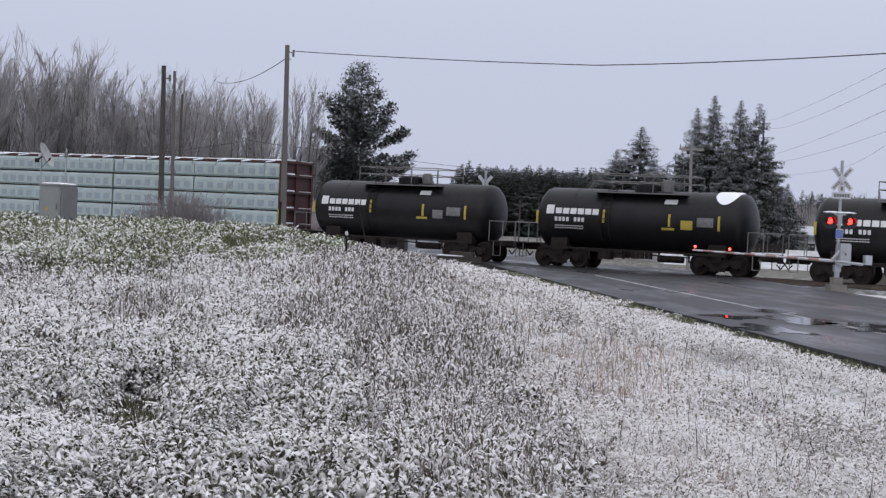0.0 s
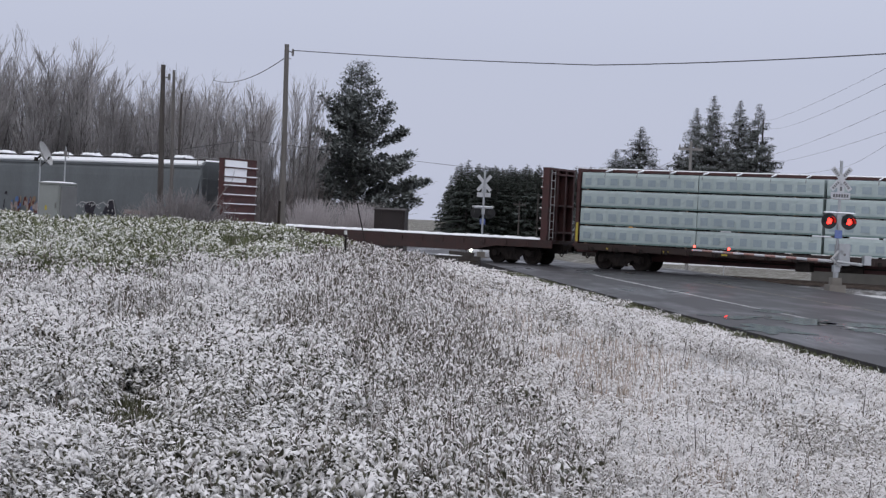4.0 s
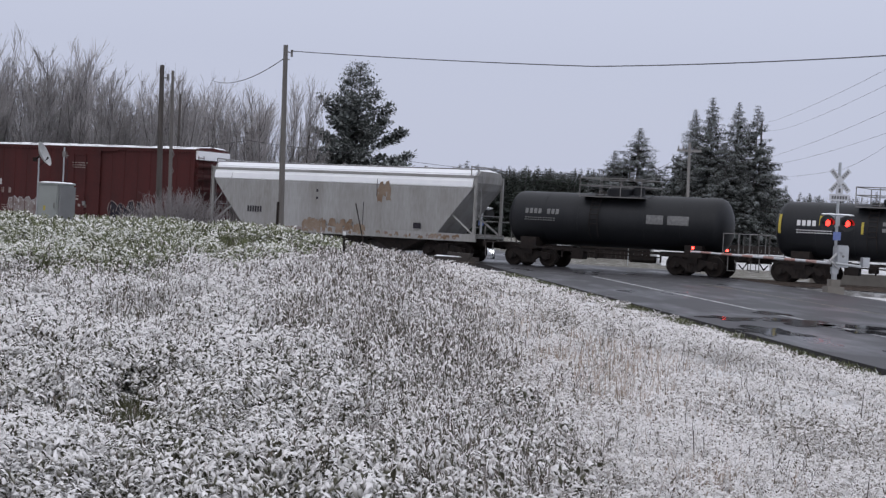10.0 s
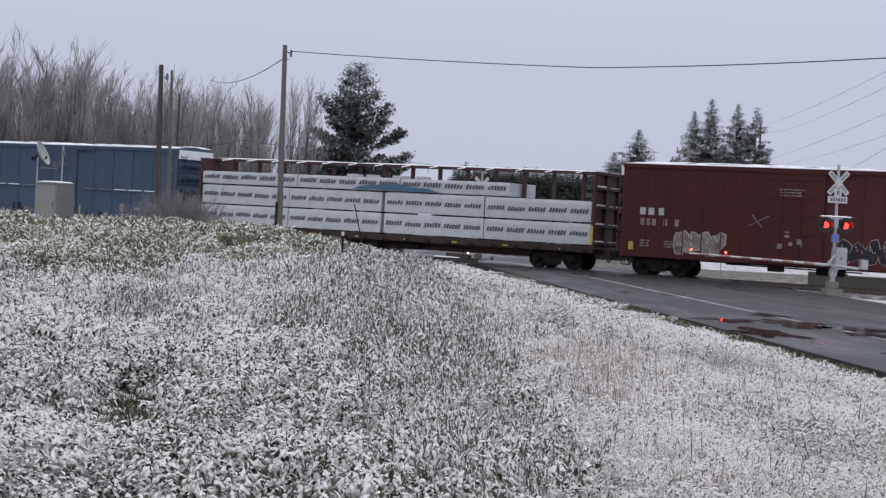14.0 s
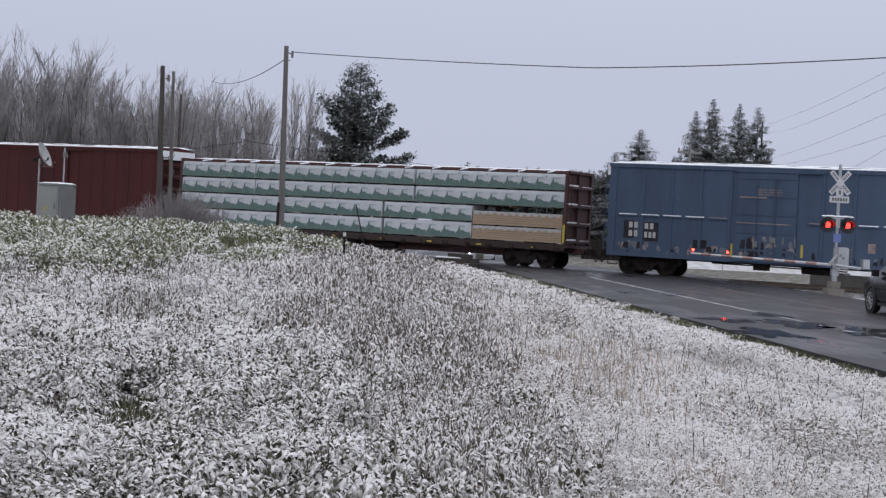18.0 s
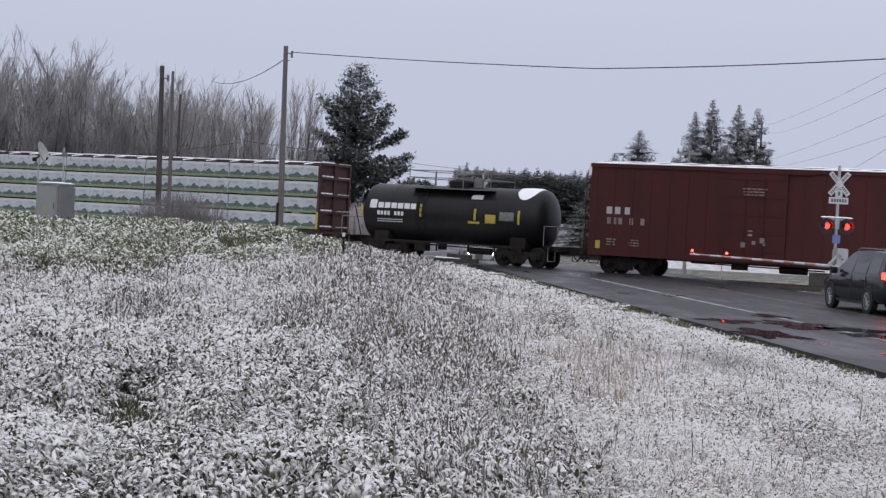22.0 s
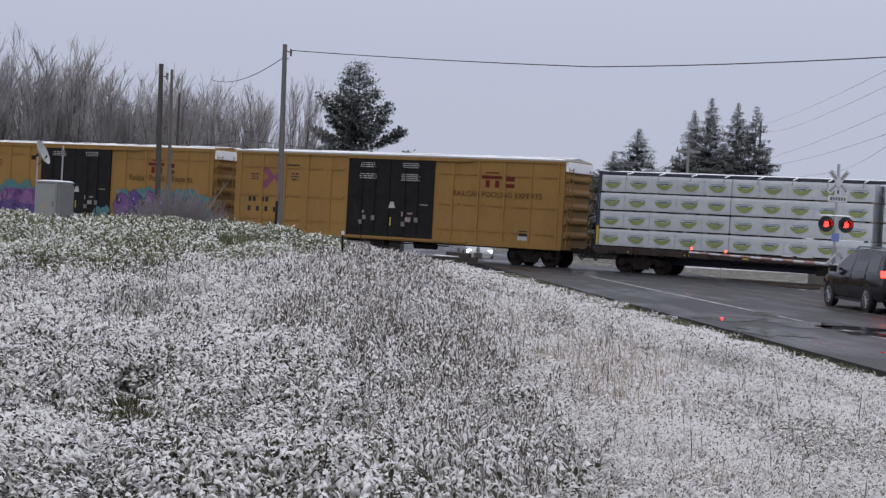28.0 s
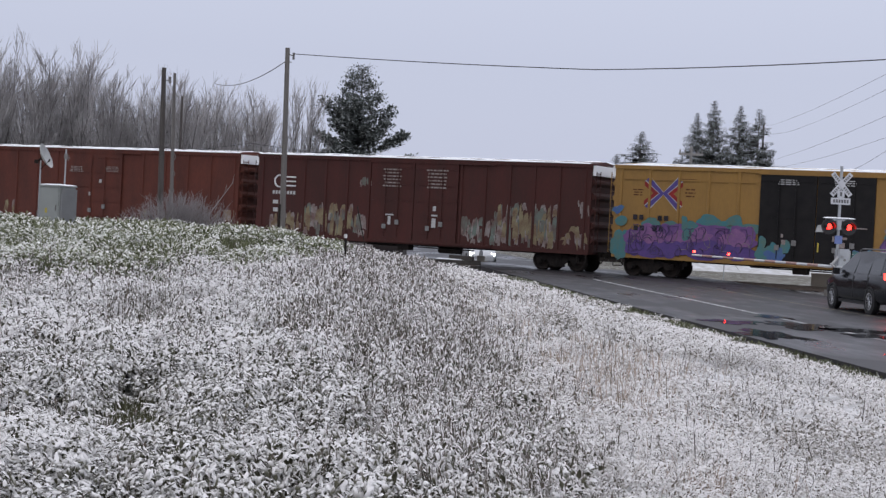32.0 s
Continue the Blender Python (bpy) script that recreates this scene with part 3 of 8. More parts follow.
def side_marks(ob, half, R, zc, style, seed):
    if style == "black":
        z = 2.44
        rows = [(-half + 0.75, -half + 1.13, z - .02, z + .38)] + [(x, x + .30, z, z + .26) for x in np.arange(-half + 1.22, -half + 3.3, .365)]
        part("lettering", curved_bars(rows, R, zc), white_paint, ob, "white block lettering on the tank side")
        rows = [(x, x + .13, 2.10, 2.29) for x in np.arange(-half + 1.2, -half + 2.7, .19) if abs(x + half - 1.95) > .08]
        rows += [(-half + 1.2 + .12 * k, -half + 1.28 + .12 * k, 1.88 - .1 * j, 1.92 - .1 * j) for k in range(12) for j in range(2)]
        part("number_print", curved_bars(rows, R, zc), white_paint, ob, kind="stuff")
        stripes = [(-half + .25, -half + .36, 2.0, 2.55), (-half + 3.55, -half + 3.66, 2.1, 2.7), (half - 3.6, half - 3.49, 2.05, 2.6), (half - 3.9, half - 3.3, 1.9, 2.0), (half - 1.3, half - 1.19, 1.95, 2.6)]
        for r in stripes:
            part("stripe", curved_bars([r], R, zc), yellow_paint, ob, "yellow reflective stripe")
        part("placard", curved_bars([(half - 3.0, half - 2.45, 1.95, 2.35)], R, zc), yellow_paint if seed in (1, 4) else grey_mark, ob)
        part("data_panel", curved_bars([(half - 2.25, half - 1.5, 2.1, 2.5)], R, zc), grey_mark, ob, "grey panel of small print")
        part("label_plate", curved_bars([(half - 3.9, half - 3.3, 3.05, 3.25)], R, zc), white_paint, ob)
    else:
        if seed == 6:
            stripes = [(-half + .35, -half + .46, 2.1, 2.9), (-half + 2.1, -half + 2.2, 2.5, 2.9), (-half + 3.9, -half + 4.0, 2.2, 2.7), (half - 1.5, half - 1.39, 2.0, 2.8)]
            for r in stripes:
                part("stripe", curved_bars([r], R, zc), yellow_paint, ob, "yellow reflective stripe")
            part("placard", curved_bars([(half - 3.5, half - 2.6, 2.15, 2.55)], R, zc), yellow_paint, ob)
            m = Mesh()
            for k in range(7):
                a0 = k * 0.9
                m.add(curved_bars([(-0.1 + .28 * math.cos(a0), .05 + .28 * math.cos(a0), 2.45 + .3 * math.sin(a0), 2.6 + .3 * math.sin(a0))], R, zc).v, curved_bars([(0, .1, 2.4, 2.5)], R, zc).f)
            part("graffiti", m, grey_mark, ob, "pale sprayed round tag", kind="stuff")
        else:
            part("data_panel", curved_bars([(half - 3.6, half - 2.8, 2.2, 2.6), (half - 2.6, half - 1.6, 2.2, 2.6)], R, zc), grey_mark, ob, "grey panels of small print")
        rows = [(x, x + .15, 2.45, 2.68) for x in np.arange(-half + 1.15, -half + 2.9, .22) if abs(x + half - 1.95) > .1]
        rows += [(-half + 1.15 + .13 * k, -half + 1.24 + .13 * k, 2.24 - .1 * j, 2.28 - .1 * j) for k in range(12) for j in range(2)]
        part("number_print", curved_bars(rows, R, zc), white_paint if seed == 6 else grey_mark, ob, kind="stuff")


grey_mark = surface("grey_marking", (0.20, 0.20, 0.20), (0.09, 0.09, 0.09), 8, 0.8, 0.6)
white_dull = surface("dull_white_paint", (0.45, 0.45, 0.45), (0.25, 0.25, 0.25), 8, 0.7, 0.6)


# -- painted marks
def flat(m, pts, y):
    """A painted shape on the near side: (x, z) corners."""
    area = sum(a[0] * b[1] - b[0] * a[1] for a, b in zip(pts, pts[1:] + pts[:1]))
    pts = pts if area > 0 else pts[::-1]
    return m.add([(x, y, z) for x, z in pts], [tuple(range(len(pts)))])


def blob(cx, cz, rx, rz, rnd, n=22, rough=.22):
    """A smooth uneven outline."""
    k = [rnd.uniform(-rough, rough) for _ in range(3)]
    p = [rnd.uniform(0, 6.2832) for _ in range(3)]
    out = []
    for i in range(n):
        a = 6.2832 * i / n
        r = 1 + k[0] * math.sin(2 * a + p[0]) + .8 * k[1] * math.sin(3 * a + p[1]) + .4 * k[2] * math.sin(5 * a + p[2])
        out.append((cx + rx * r * math.cos(a), cz + rz * r * math.sin(a)))
    return out


def clouds(ob, x0, x1, z0, z1, y, paint, n, seed, size=(.35, .30)):
    """Overlapping soft patches of sprayed paint."""
    rnd = random.Random(seed)
    m = Mesh()
    for i in range(n):
        flat(m, blob(rnd.uniform(x0, x1), rnd.uniform(z0, z1), size[0] * rnd.uniform(.6, 1.3), size[1] * rnd.uniform(.6, 1.3), rnd), y - .00006 * i)
    part("sprayed_paint", m, paint, ob, kind="stuff")


def scrawl(ob, x0, x1, z0, z1, y, paint, n, seed, r=.014):
    """Thin curling sprayed lines."""
    rnd = random.Random(seed)
    m = Mesh()
    for i in range(n):
        x, z = rnd.uniform(x0, x1), rnd.uniform(z0, z1)
        a, k = rnd.uniform(0, 6.28), rnd.choice((-1, 1)) * rnd.uniform(.25, .6)
        pts = []
        for _ in range(9):
            pts.append((min(max(x, x0), x1), y - .0004 * i, min(max(z, z0), z1)))
            x, z, a = x + .09 * math.cos(a), z + .13 * math.sin(a), a + k
        m.path(pts, r, 4)
    part("graffiti_line", m, paint, ob, kind="stuff")


def letters_sprayed(ob, x0, x1, z0, z1, y, fills, line, n, seed, label, halo=None):
    """A row of fat sprayed letter shapes with outlines, as layers of paint."""
    rnd = random.Random(seed)
    w = (x1 - x0) / n
    if halo:
        m = Mesh()
        for i in range(n * 2):
            cx, top = x0 + (i + .5) * w / 2, rnd.uniform(.75, 1.05)
            flat(m, blob(cx, z0 + (z1 - z0) * .5 * top, w * .48, (z1 - z0) * .56 * top, rnd, 16, .18), y - .003 - .0002 * i)
        part("graffiti_halo", m, halo, ob, kind="stuff")
    out = Mesh()
    shine = Mesh()
    for i in range(n):
        cx, cz = x0 + (i + .5) * w, (z0 + z1) / 2 + rnd.uniform(-.06, .06)
        h, k = (z1 - z0) / 2 * rnd.uniform(.82, 1.0), i % len(fills)
        q = blob(cx, cz, w * .60, h, rnd, 11, .30)
        big = [(cx + (a - cx) * 1.12, cz + (b - cz) * 1.08) for a, b in q]
        flat(out, big, y - .008 - .0004 * i)
        part("graffiti_letter", flat(Mesh(), q, y - .0095 - .0004 * i), fills[k], ob, label)
        for _ in range(3):
            a, b = cx + rnd.uniform(-.3, .3) * w, cz + rnd.uniform(-.5, .4) * h
            dx, dz = rnd.uniform(-.12, .12) * w, rnd.uniform(.15, .4) * h
            flat(out, [(a, b), (a + .05, b), (a + dx + .05, b + dz), (a + dx, b + dz)], y - .017 - .0003 * i)
        flat(shine, [(cx - .2 * w, cz + .5 * h), (cx - .1 * w, cz + .5 * h), (cx - .14 * w, cz + .75 * h)], y - .021)
    part("graffiti_outline", out, line, ob, kind="stuff")
    part("graffiti_shine", shine, white_dull, ob, kind="stuff")


def faded_patches(ob, x0, x1, z0, z1, y, paints, n, seed):
    """Scrubbed, drippy remains of graffiti: upright rough strokes."""
    rnd = random.Random(seed)
    for k, p in enumerate(paints):
        m = Mesh()
        for i in range(n):
            x = rnd.uniform(x0, x1)
            w, h = rnd.uniform(.06, .30), (z1 - z0) * rnd.uniform(.15, .6)
            z = rnd.uniform(z0, z1 - h)
            t = rnd.uniform(-.08, .08)
            flat(m, [(x, z), (x + w * .5, z + .05), (x + w, z - .03), (x + w + t, z + h * .6), (x + w * .8 + t, z + h), (x + w * .2 + t, z + h * .9), (x + t, z + h * .5)], y - .003 - .0012 * k - .00003 * i)
        part("faded_graffiti", m, p, ob, "worn graffiti strokes", kind="stuff")


def text_block(x0, x1, z0, z1, lines, seed):
    """Lines of small print."""
    rnd = random.Random(seed)
    rows, h = [], (z1 - z0) / lines
    for i in range(lines):
        cut = rnd.uniform(0, .25) * (x1 - x0)
        x = x0 + cut / 2
        while x < x1 - cut / 2 - .04:
            w = min(rnd.uniform(.09, .30), x1 - cut / 2 - x)
            rows.append((x, x + w, z0 + i * h + h * .25, z0 + i * h + h * .68))
            x += w + .05
    return rows


def glyphs(x0, x1, z0, z1, n):
    w = (x1 - x0) / n
    return [(x0 + i * w, x0 + i * w + w * .68, z0, z1) for i in range(n)]


def slogan(ob, text, x0, x1, z, y, material):
    cu = bpy.data.curves.new("slogan", "FONT")
    cu.body, cu.size = text, 1.0
    tmp = bpy.data.objects.new("slogan", cu)
    me = bpy.data.meshes.new_from_object(tmp)
    bpy.data.objects.remove(tmp)
    xs = [v.co.x for v in me.vertices]
    k = (x1 - x0) / (max(xs) - min(xs))
    lo = min(xs)
    for v in me.vertices:
        v.co = Vector((x0 + (v.co.x - lo) * k, y, z + v.co.y * k))
    me.materials.append(material)
    part("slogan", me, None, ob, "dark painted slogan lettering", kind="stuff")


def sprayed(name, base, other, scale=3.0):
    return surface(name, base, other, scale, .9, .7, fine=20, spec=.15)


spray_purple = sprayed("spray_purple", (0.115, 0.065, 0.22), (0.075, 0.055, 0.17))
spray_violet = sprayed("spray_violet", (0.17, 0.085, 0.21), (0.11, 0.06, 0.18))
spray_mauve = sprayed("spray_mauve", (0.24, 0.115, 0.24), (0.16, 0.085, 0.20))
spray_dusk = sprayed("spray_dusk", (0.06, 0.04, 0.10), (0.10, 0.07, 0.14))
spray_magenta = sprayed("spray_magenta", (0.22, 0.04, 0.14), (0.13, 0.035, 0.11))
spray_teal = sprayed("spray_teal", (0.05, 0.17, 0.20), (0.10, 0.15, 0.12))
spray_blue = sprayed("spray_blue", (0.06, 0.10, 0.27), (0.08, 0.14, 0.22))
spray_pale = sprayed("spray_pale", (0.27, 0.26, 0.25), (0.10, 0.04, 0.035), 2.0)
spray_straw = sprayed("spray_straw", (0.22, 0.20, 0.12), (0.11, 0.05, 0.04), 2.0)
spray_mint = sprayed("spray_mint", (0.13, 0.17, 0.15), (0.10, 0.05, 0.045), 2.0)
spray_black = sprayed("spray_black", (0.015, 0.014, 0.018), (0.04, 0.035, 0.045))
logo_red = sprayed("logo_red", (0.27, 0.03, 0.028), (0.18, 0.03, 0.03))
logo_oxide = sprayed("logo_oxide", (0.13, 0.020, 0.014), (0.09, 0.018, 0.014))
logo_plum = sprayed("logo_plum", (0.19, 0.05, 0.11), (0.24, 0.09, 0.09))
logo_blue = sprayed("logo_blue", (0.075, 0.06, 0.22), (0.10, 0.065, 0.20))
chalk = sprayed("chalk_grey", (0.30, 0.27, 0.26), (0.15, 0.10, 0.09))
scrubbed = sprayed("scrubbed_grey_blue", (0.10, 0.115, 0.14), (0.19, 0.19, 0.20), 1.6)
rust_stain = sprayed("rust_stain", (0.14, 0.085, 0.05), (0.26, 0.21, 0.17), 1.2)


def box_marks(ob, half, kind, Y, z0, z1, seed):
    y = -Y + .018          # the face of the side wall
    dy = -Y - .075         # the face of the doors
    if kind == "red":
        bars(ob, "reporting_mark", glyphs(-6.85, -6.05, 2.68, 3.0, 2) + [(-5.97, -5.72, 2.68, 3.0)], white_dull, y, "pale block lettering")
        bars(ob, "reporting_number", glyphs(-6.8, -4.65, 2.22, 2.52, 8)[::2] + glyphs(-6.8, -4.65, 2.22, 2.52, 8)[1:2], chalk, y)
        bars(ob, "stencil_text", text_block(-.62, .66, 3.72, 4.1, 3, 2), chalk, dy)
        bars(ob, "small_print", text_block(-6.8, -6.3, 1.25, 1.6, 3, 3) + text_block(-5.7, -5.2, 1.25, 1.6, 3, 4), chalk, y)
        bars(ob, "plate", [(-.2, .0, 2.0, 2.25), (.0, .16, 1.65, 1.8), (.45, .6, 1.62, 1.78)], chalk, dy)
        bars(ob, "yellow_reflector", [(7.2, 7.4, 1.22, 1.66), (-7.32, -7.1, 1.1, 1.46)], yellow_paint, y)
        part("inspection_plate", Mesh().box(6.33, 6.86, y - .01, y, 1.25, 1.30).box(6.33, 6.86, y - .01, y, 1.73, 1.78).box(6.33, 6.38, y - .01, y, 1.30, 1.73).box(6.81, 6.86, y - .01, y, 1.30, 1.73).box(6.45, 6.75, y - .01, y, 1.40, 1.62), white_dull, ob)
        if seed == 9:
            part("chalk_mark", flat(flat(Mesh(), [(-1.85, 2.4), (-1.8, 2.4), (-.72, 2.95), (-.78, 2.97)], dy - .002), [(-1.7, 2.9), (-1.66, 2.92), (-1.2, 2.4), (-1.24, 2.38)], dy - .003), grey_mark, ob)
            part("rust_run", flat(Mesh(), [(-.9, 4.2), (-.86, 4.2), (-.84, 1.0), (-.92, 1.0)], dy - .001), spray_black, ob)
            letters_sprayed(ob, -5.15, -2.95, .95, 2.05, y, [spray_pale], white_dull, 4, 5, "grey bubble-letter graffiti")
            letters_sprayed(ob, 2.05, 5.0, 1.05, 2.0, y, [spray_black], chalk, 5, 8, "black graffiti outlined in white")
            part("scribble", flat(flat(Mesh(), [(4.1, 1.2), (4.15, 1.2), (4.5, 2.0), (4.45, 2.0)], y - .006), [(4.0, 1.75), (5.0, 1.85), (5.0, 1.8), (4.0, 1.7)], y - .007), chalk, ob)
    elif kind == "blue":
        for i, x in enumerate(np.arange(-7.2, -1.95, 1.05)):
            part("snow_ledge", Mesh().box(x, x + .86, y - .07, y, 2.60, 2.66), car_blue, ob)
            part("ledge_snow", Mesh().box(x + .02, x + .84, y - .068, y, 2.662, 2.70), snow if i < 4 else chalk, ob)
        for i, x in enumerate(np.arange(1.45, 6.6, 1.05)):
            part("snow_ledge", Mesh().box(x, x + .86, y - .07, y, 2.55, 2.61), car_blue, ob)
            part("ledge_snow", Mesh().box(x + .02, x + .84, y - .068, y, 2.612, 2.65), snow if i > 1 else chalk, ob)
        part("mark_panel", Mesh().box(-6.95, -6.45, y - .004, y, 1.6, 2.4).box(-6.0, -5.3, y - .004, y, 1.5, 2.35), spray_black, ob, "dark painted patches")
        bars(ob, "reporting_mark", glyphs(-6.7, -6.2, 2.08, 2.34, 2) + glyphs(-5.95, -5.45, 2.05, 2.3, 2) + glyphs(-6.7, -6.2, 1.7, 1.96, 2) + glyphs(-5.95, -5.35, 1.66, 1.92, 3), white_dull, y - .005)
        bars(ob, "stencil_text", text_block(-.93, .33, 3.72, 4.03, 3, 6), chalk, dy)
        bars(ob, "door_ledge_snow", [(-1.6, -.4, 3.60, 3.66), (-1.7, .7, 2.5, 2.54)], chalk, dy - .03)
        bars(ob, "dark_plate", [(-3.66, -3.03, 1.3, 1.68)], spray_black, y)
        bars(ob, "yellow_reflector", [(-1.95, -1.85, 1.1, 1.6), (1.15, 1.25, 1.15, 1.7), (3.3, 3.42, 1.0, 1.7)], yellow_paint, y)
        faded_patches(ob, -7.3, 7.3, .92, 1.5, y, [chalk, scrubbed, spray_black], 26, 4)
        faded_patches(ob, -1.6, .9, .98, 2.1, dy, [chalk, scrubbed, spray_black], 9, 9)
        bars(ob, "white_plate", [(4.0, 4.3, 1.5, 1.9), (5.0, 5.6, 1.6, 1.72)], chalk, y)
    elif kind in ("yellow", "painted"):
        for z in ((4.1, 2.68, 1.48) if kind == "yellow" else (4.3, 2.0)):
            for a, b in ((-half + .4, -2.6), (2.7, half - .4)):
                for x in np.arange(a, b - .9, 1.27):
                    part("side_rib", Mesh().box(x + .12, x + 1.12, y - .045, y, z, z + .07), car_yellow, ob)
        cx, cz, r = (-6.82, 3.6, .58) if kind == "yellow" else (-6.9, 3.72, .72)
        m, n, edge = Mesh(), Mesh(), Mesh()
        rx, rz = r * 1.25, r * 1.0
        for s in (-1, 1):
            for e in (-1, 1):
                flat(edge, [(cx - s * rx * .06, cz), (cx + s * rx * .32, cz), (cx + s * rx * 1.02, cz + e * rz * .72), (cx + s * rx * .72, cz + e * rz * 1.04)], y - .003 - .0003 * (s + 2 * e))
                flat(m, [(cx - s * rx * .04, cz), (cx + s * rx * .20, cz), (cx + s * rx * .95, cz + e * rz * .80), (cx + s * rx * .76, cz + e * rz * 1.0)], y - .006 - .0003 * (s + 2 * e))
                flat(n, [(cx + s * rx * .24, cz), (cx + s * rx * .52, cz), (cx + s * rx * 1.0, cz + e * rz * .46), (cx + s * rx * 1.0, cz + e * rz * .76)], y - .010 - .0003 * (s + 2 * e))
        part("emblem_edge", edge, white_dull if kind == "painted" else spray_violet, ob)
        part("emblem", m, logo_blue if kind == "painted" else logo_plum, ob, "crossed blue and red emblem" if kind == "painted" else "faded purple crossed emblem")
        part("emblem_flash", n, logo_red if kind == "painted" else logo_plum, ob)
        bars(ob, "small_print", text_block(cx - 1.45, cx - .95, cz - .15, cz + .2, 3, 5) + text_block(cx + 1.0, cx + 1.5, cz - .15, cz + .3, 3, 6) + [(cx + .75, cx + 1.5, cz + .62, cz + .68)], spray_black if kind == "yellow" else dark_brown_print, y)
        if kind == "yellow":
            bars(ob, "reporting_mark", glyphs(-8.35, -7.05, 2.36, 2.6, 5)[:2] + glyphs(-8.35, -7.05, 2.36, 2.6, 5)[3:] + glyphs(-8.38, -6.3, 1.87, 2.12, 8)[::2], spray_black, y, "dark stencilled marks")
        # emblem made of bars, and the slogan
        zt, x = (3.55, 4.98)
        m = Mesh()
        for p in ([(x, zt + .40), (x + 1.05, zt + .40), (x + 1.05, zt + .56), (x, zt + .56)], [(x + .2, zt), (x + .42, zt), (x + .42, zt + .34), (x + .2, zt + .34)], [(x + .70, zt), (x + .92, zt), (x + .92, zt + .34), (x + .70, zt + .34)],
                  [(x + 1.15, zt + .02), (x + 1.72, zt + .02), (x + 1.72, zt + .2), (x + 1.15, zt + .2)], [(x + 1.15, zt + .32), (x + 1.72, zt + .32), (x + 1.72, zt + .54), (x + 1.15, zt + .54)]):
            flat(m, p, y - .004 - .0003 * p[0][0])
        part("emblem_bars", m, logo_oxide, ob, "dark red bar emblem")
        bars(ob, "small_print", [(x + .2, x + .9, zt + .66, zt + .72)], logo_oxide, y)
        slogan(ob, "RAILCAR POOLING EXPERTS" if kind == "yellow" else "Railcar Pooling Experts", 3.5 if kind == "yellow" else 3.75, 8.15 if kind == "yellow" else 7.95, 3.1 if kind == "yellow" else 3.15, y - .05, dark_brown_print)
        bars(ob, "door_text", text_block(-1.7, -.75, 4.28, 4.55, 3, 1) + text_block(.64, 1.76, 4.3, 4.58, 3, 2) + (text_block(-1.7, -.7, 3.72, 4.02, 3, 3) + text_block(.63, 1.72, 3.68, 4.05, 4, 4) if kind == "yellow" else []), white_dull, dy - .03)
        bars(ob, "door_plate", [(-1.42, -1.24, 1.75, 1.95), (-1.45, -1.36, 2.05, 2.2), (.76, .88, 1.98, 2.2), (.98, 1.3, 1.72, 1.95), (1.1, 1.38, 2.08, 2.18), (1.75, 2.2, 2.55, 2.60)], chalk, dy - .03)
        part("door_emblem", flat(Mesh(), [(.02, 2.36), (.40, 2.36), (.30, 2.66), (.12, 2.66)], dy - .034), white_dull, ob)
        part("yellow_handle", Mesh().box(.14, .2, dy - .05, dy - .03, 1.5, 1.9), yellow_paint, ob)
        bars(ob, "plate", [(6.99, 7.6, 1.16, 1.34)], white_dull, y - .002)
        bars(ob, "plate", [(7.05, 7.5, 1.36, 1.6)], spray_black, y - .002)
        if kind == "painted":
            g = y - .058
            clouds(ob, -8.9, -2.8, 2.1, 2.55, g, spray_teal, 22, 3, (.42, .28))
            clouds(ob, -9.05, -8.5, 1.0, 2.0, g - .002, spray_teal, 16, 4, (.22, .32))
            clouds(ob, -8.3, -2.9, 1.15, 2.2, g - .004, spray_violet, 60, 5, (.55, .30))
            clouds(ob, -8.4, -2.8, 1.05, 1.55, g - .009, spray_purple, 55, 6, (.50, .20))
            clouds(ob, -7.8, -3.2, 1.7, 2.2, g - .013, spray_mauve, 14, 7, (.40, .22))
            clouds(ob, -6.0, -5.2, 1.9, 2.5, g - .015, spray_teal, 5, 8, (.25, .25))
            scrawl(ob, -8.4, -2.8, 1.0, 2.3, g - .017, spray_dusk, 55, 9, .016)
            scrawl(ob, -8.5, -2.7, 1.3, 2.45, g - .019, spray_pale, 14, 10, .011)
            bars(ob, "reporting_mark", glyphs(-8.25, -6.5, 2.52, 2.74, 6)[:2] + glyphs(-8.25, -6.5, 2.52, 2.74, 6)[4:] + glyphs(-8.2, -6.4, 2.04, 2.26, 6)[:2] + glyphs(-8.2, -6.4, 2.04, 2.26, 6)[3:5], spray_black, g - .022, "dark stencilled marks over the paint")
            clouds(ob, -2.3, -1.2, 1.05, 1.8, dy - .035, spray_teal, 16, 11, (.24, .26))
            clouds(ob, -2.0, -.9, 1.0, 1.4, dy - .038, spray_blue, 9, 12, (.20, .16))
            clouds(ob, 3.2, 8.9, 2.1, 2.55, g, spray_teal, 26, 13, (.42, .24))
            clouds(ob, 8.3, 9.1, 1.1, 2.0, g - .002, spray_teal, 12, 14, (.26, .26))
            letters_sprayed(ob, 2.85, 8.5, 1.0, 2.42, g - .004, [spray_violet, spray_purple, spray_violet], spray_dusk, 6, 21, "rounded violet graffiti letters")
            clouds(ob, 2.8, 8.6, .98, 1.22, g - .032, spray_magenta, 44, 15, (.40, .13))
            scrawl(ob, 3.0, 8.4, 1.2, 2.35, g - .034, spray_black, 16, 16, .02)
            scrawl(ob, 3.0, 8.4, 1.3, 2.3, g - .036, spray_pale, 7, 17, .012)
            clouds(ob, 2.95, 3.1, 2.45, 2.6, g - .01, spray_pale, 2, 18, (.1, .1))
            clouds(ob, 6.2, 6.3, 2.4, 2.5, g - .01, spray_pale, 2, 19, (.11, .1))
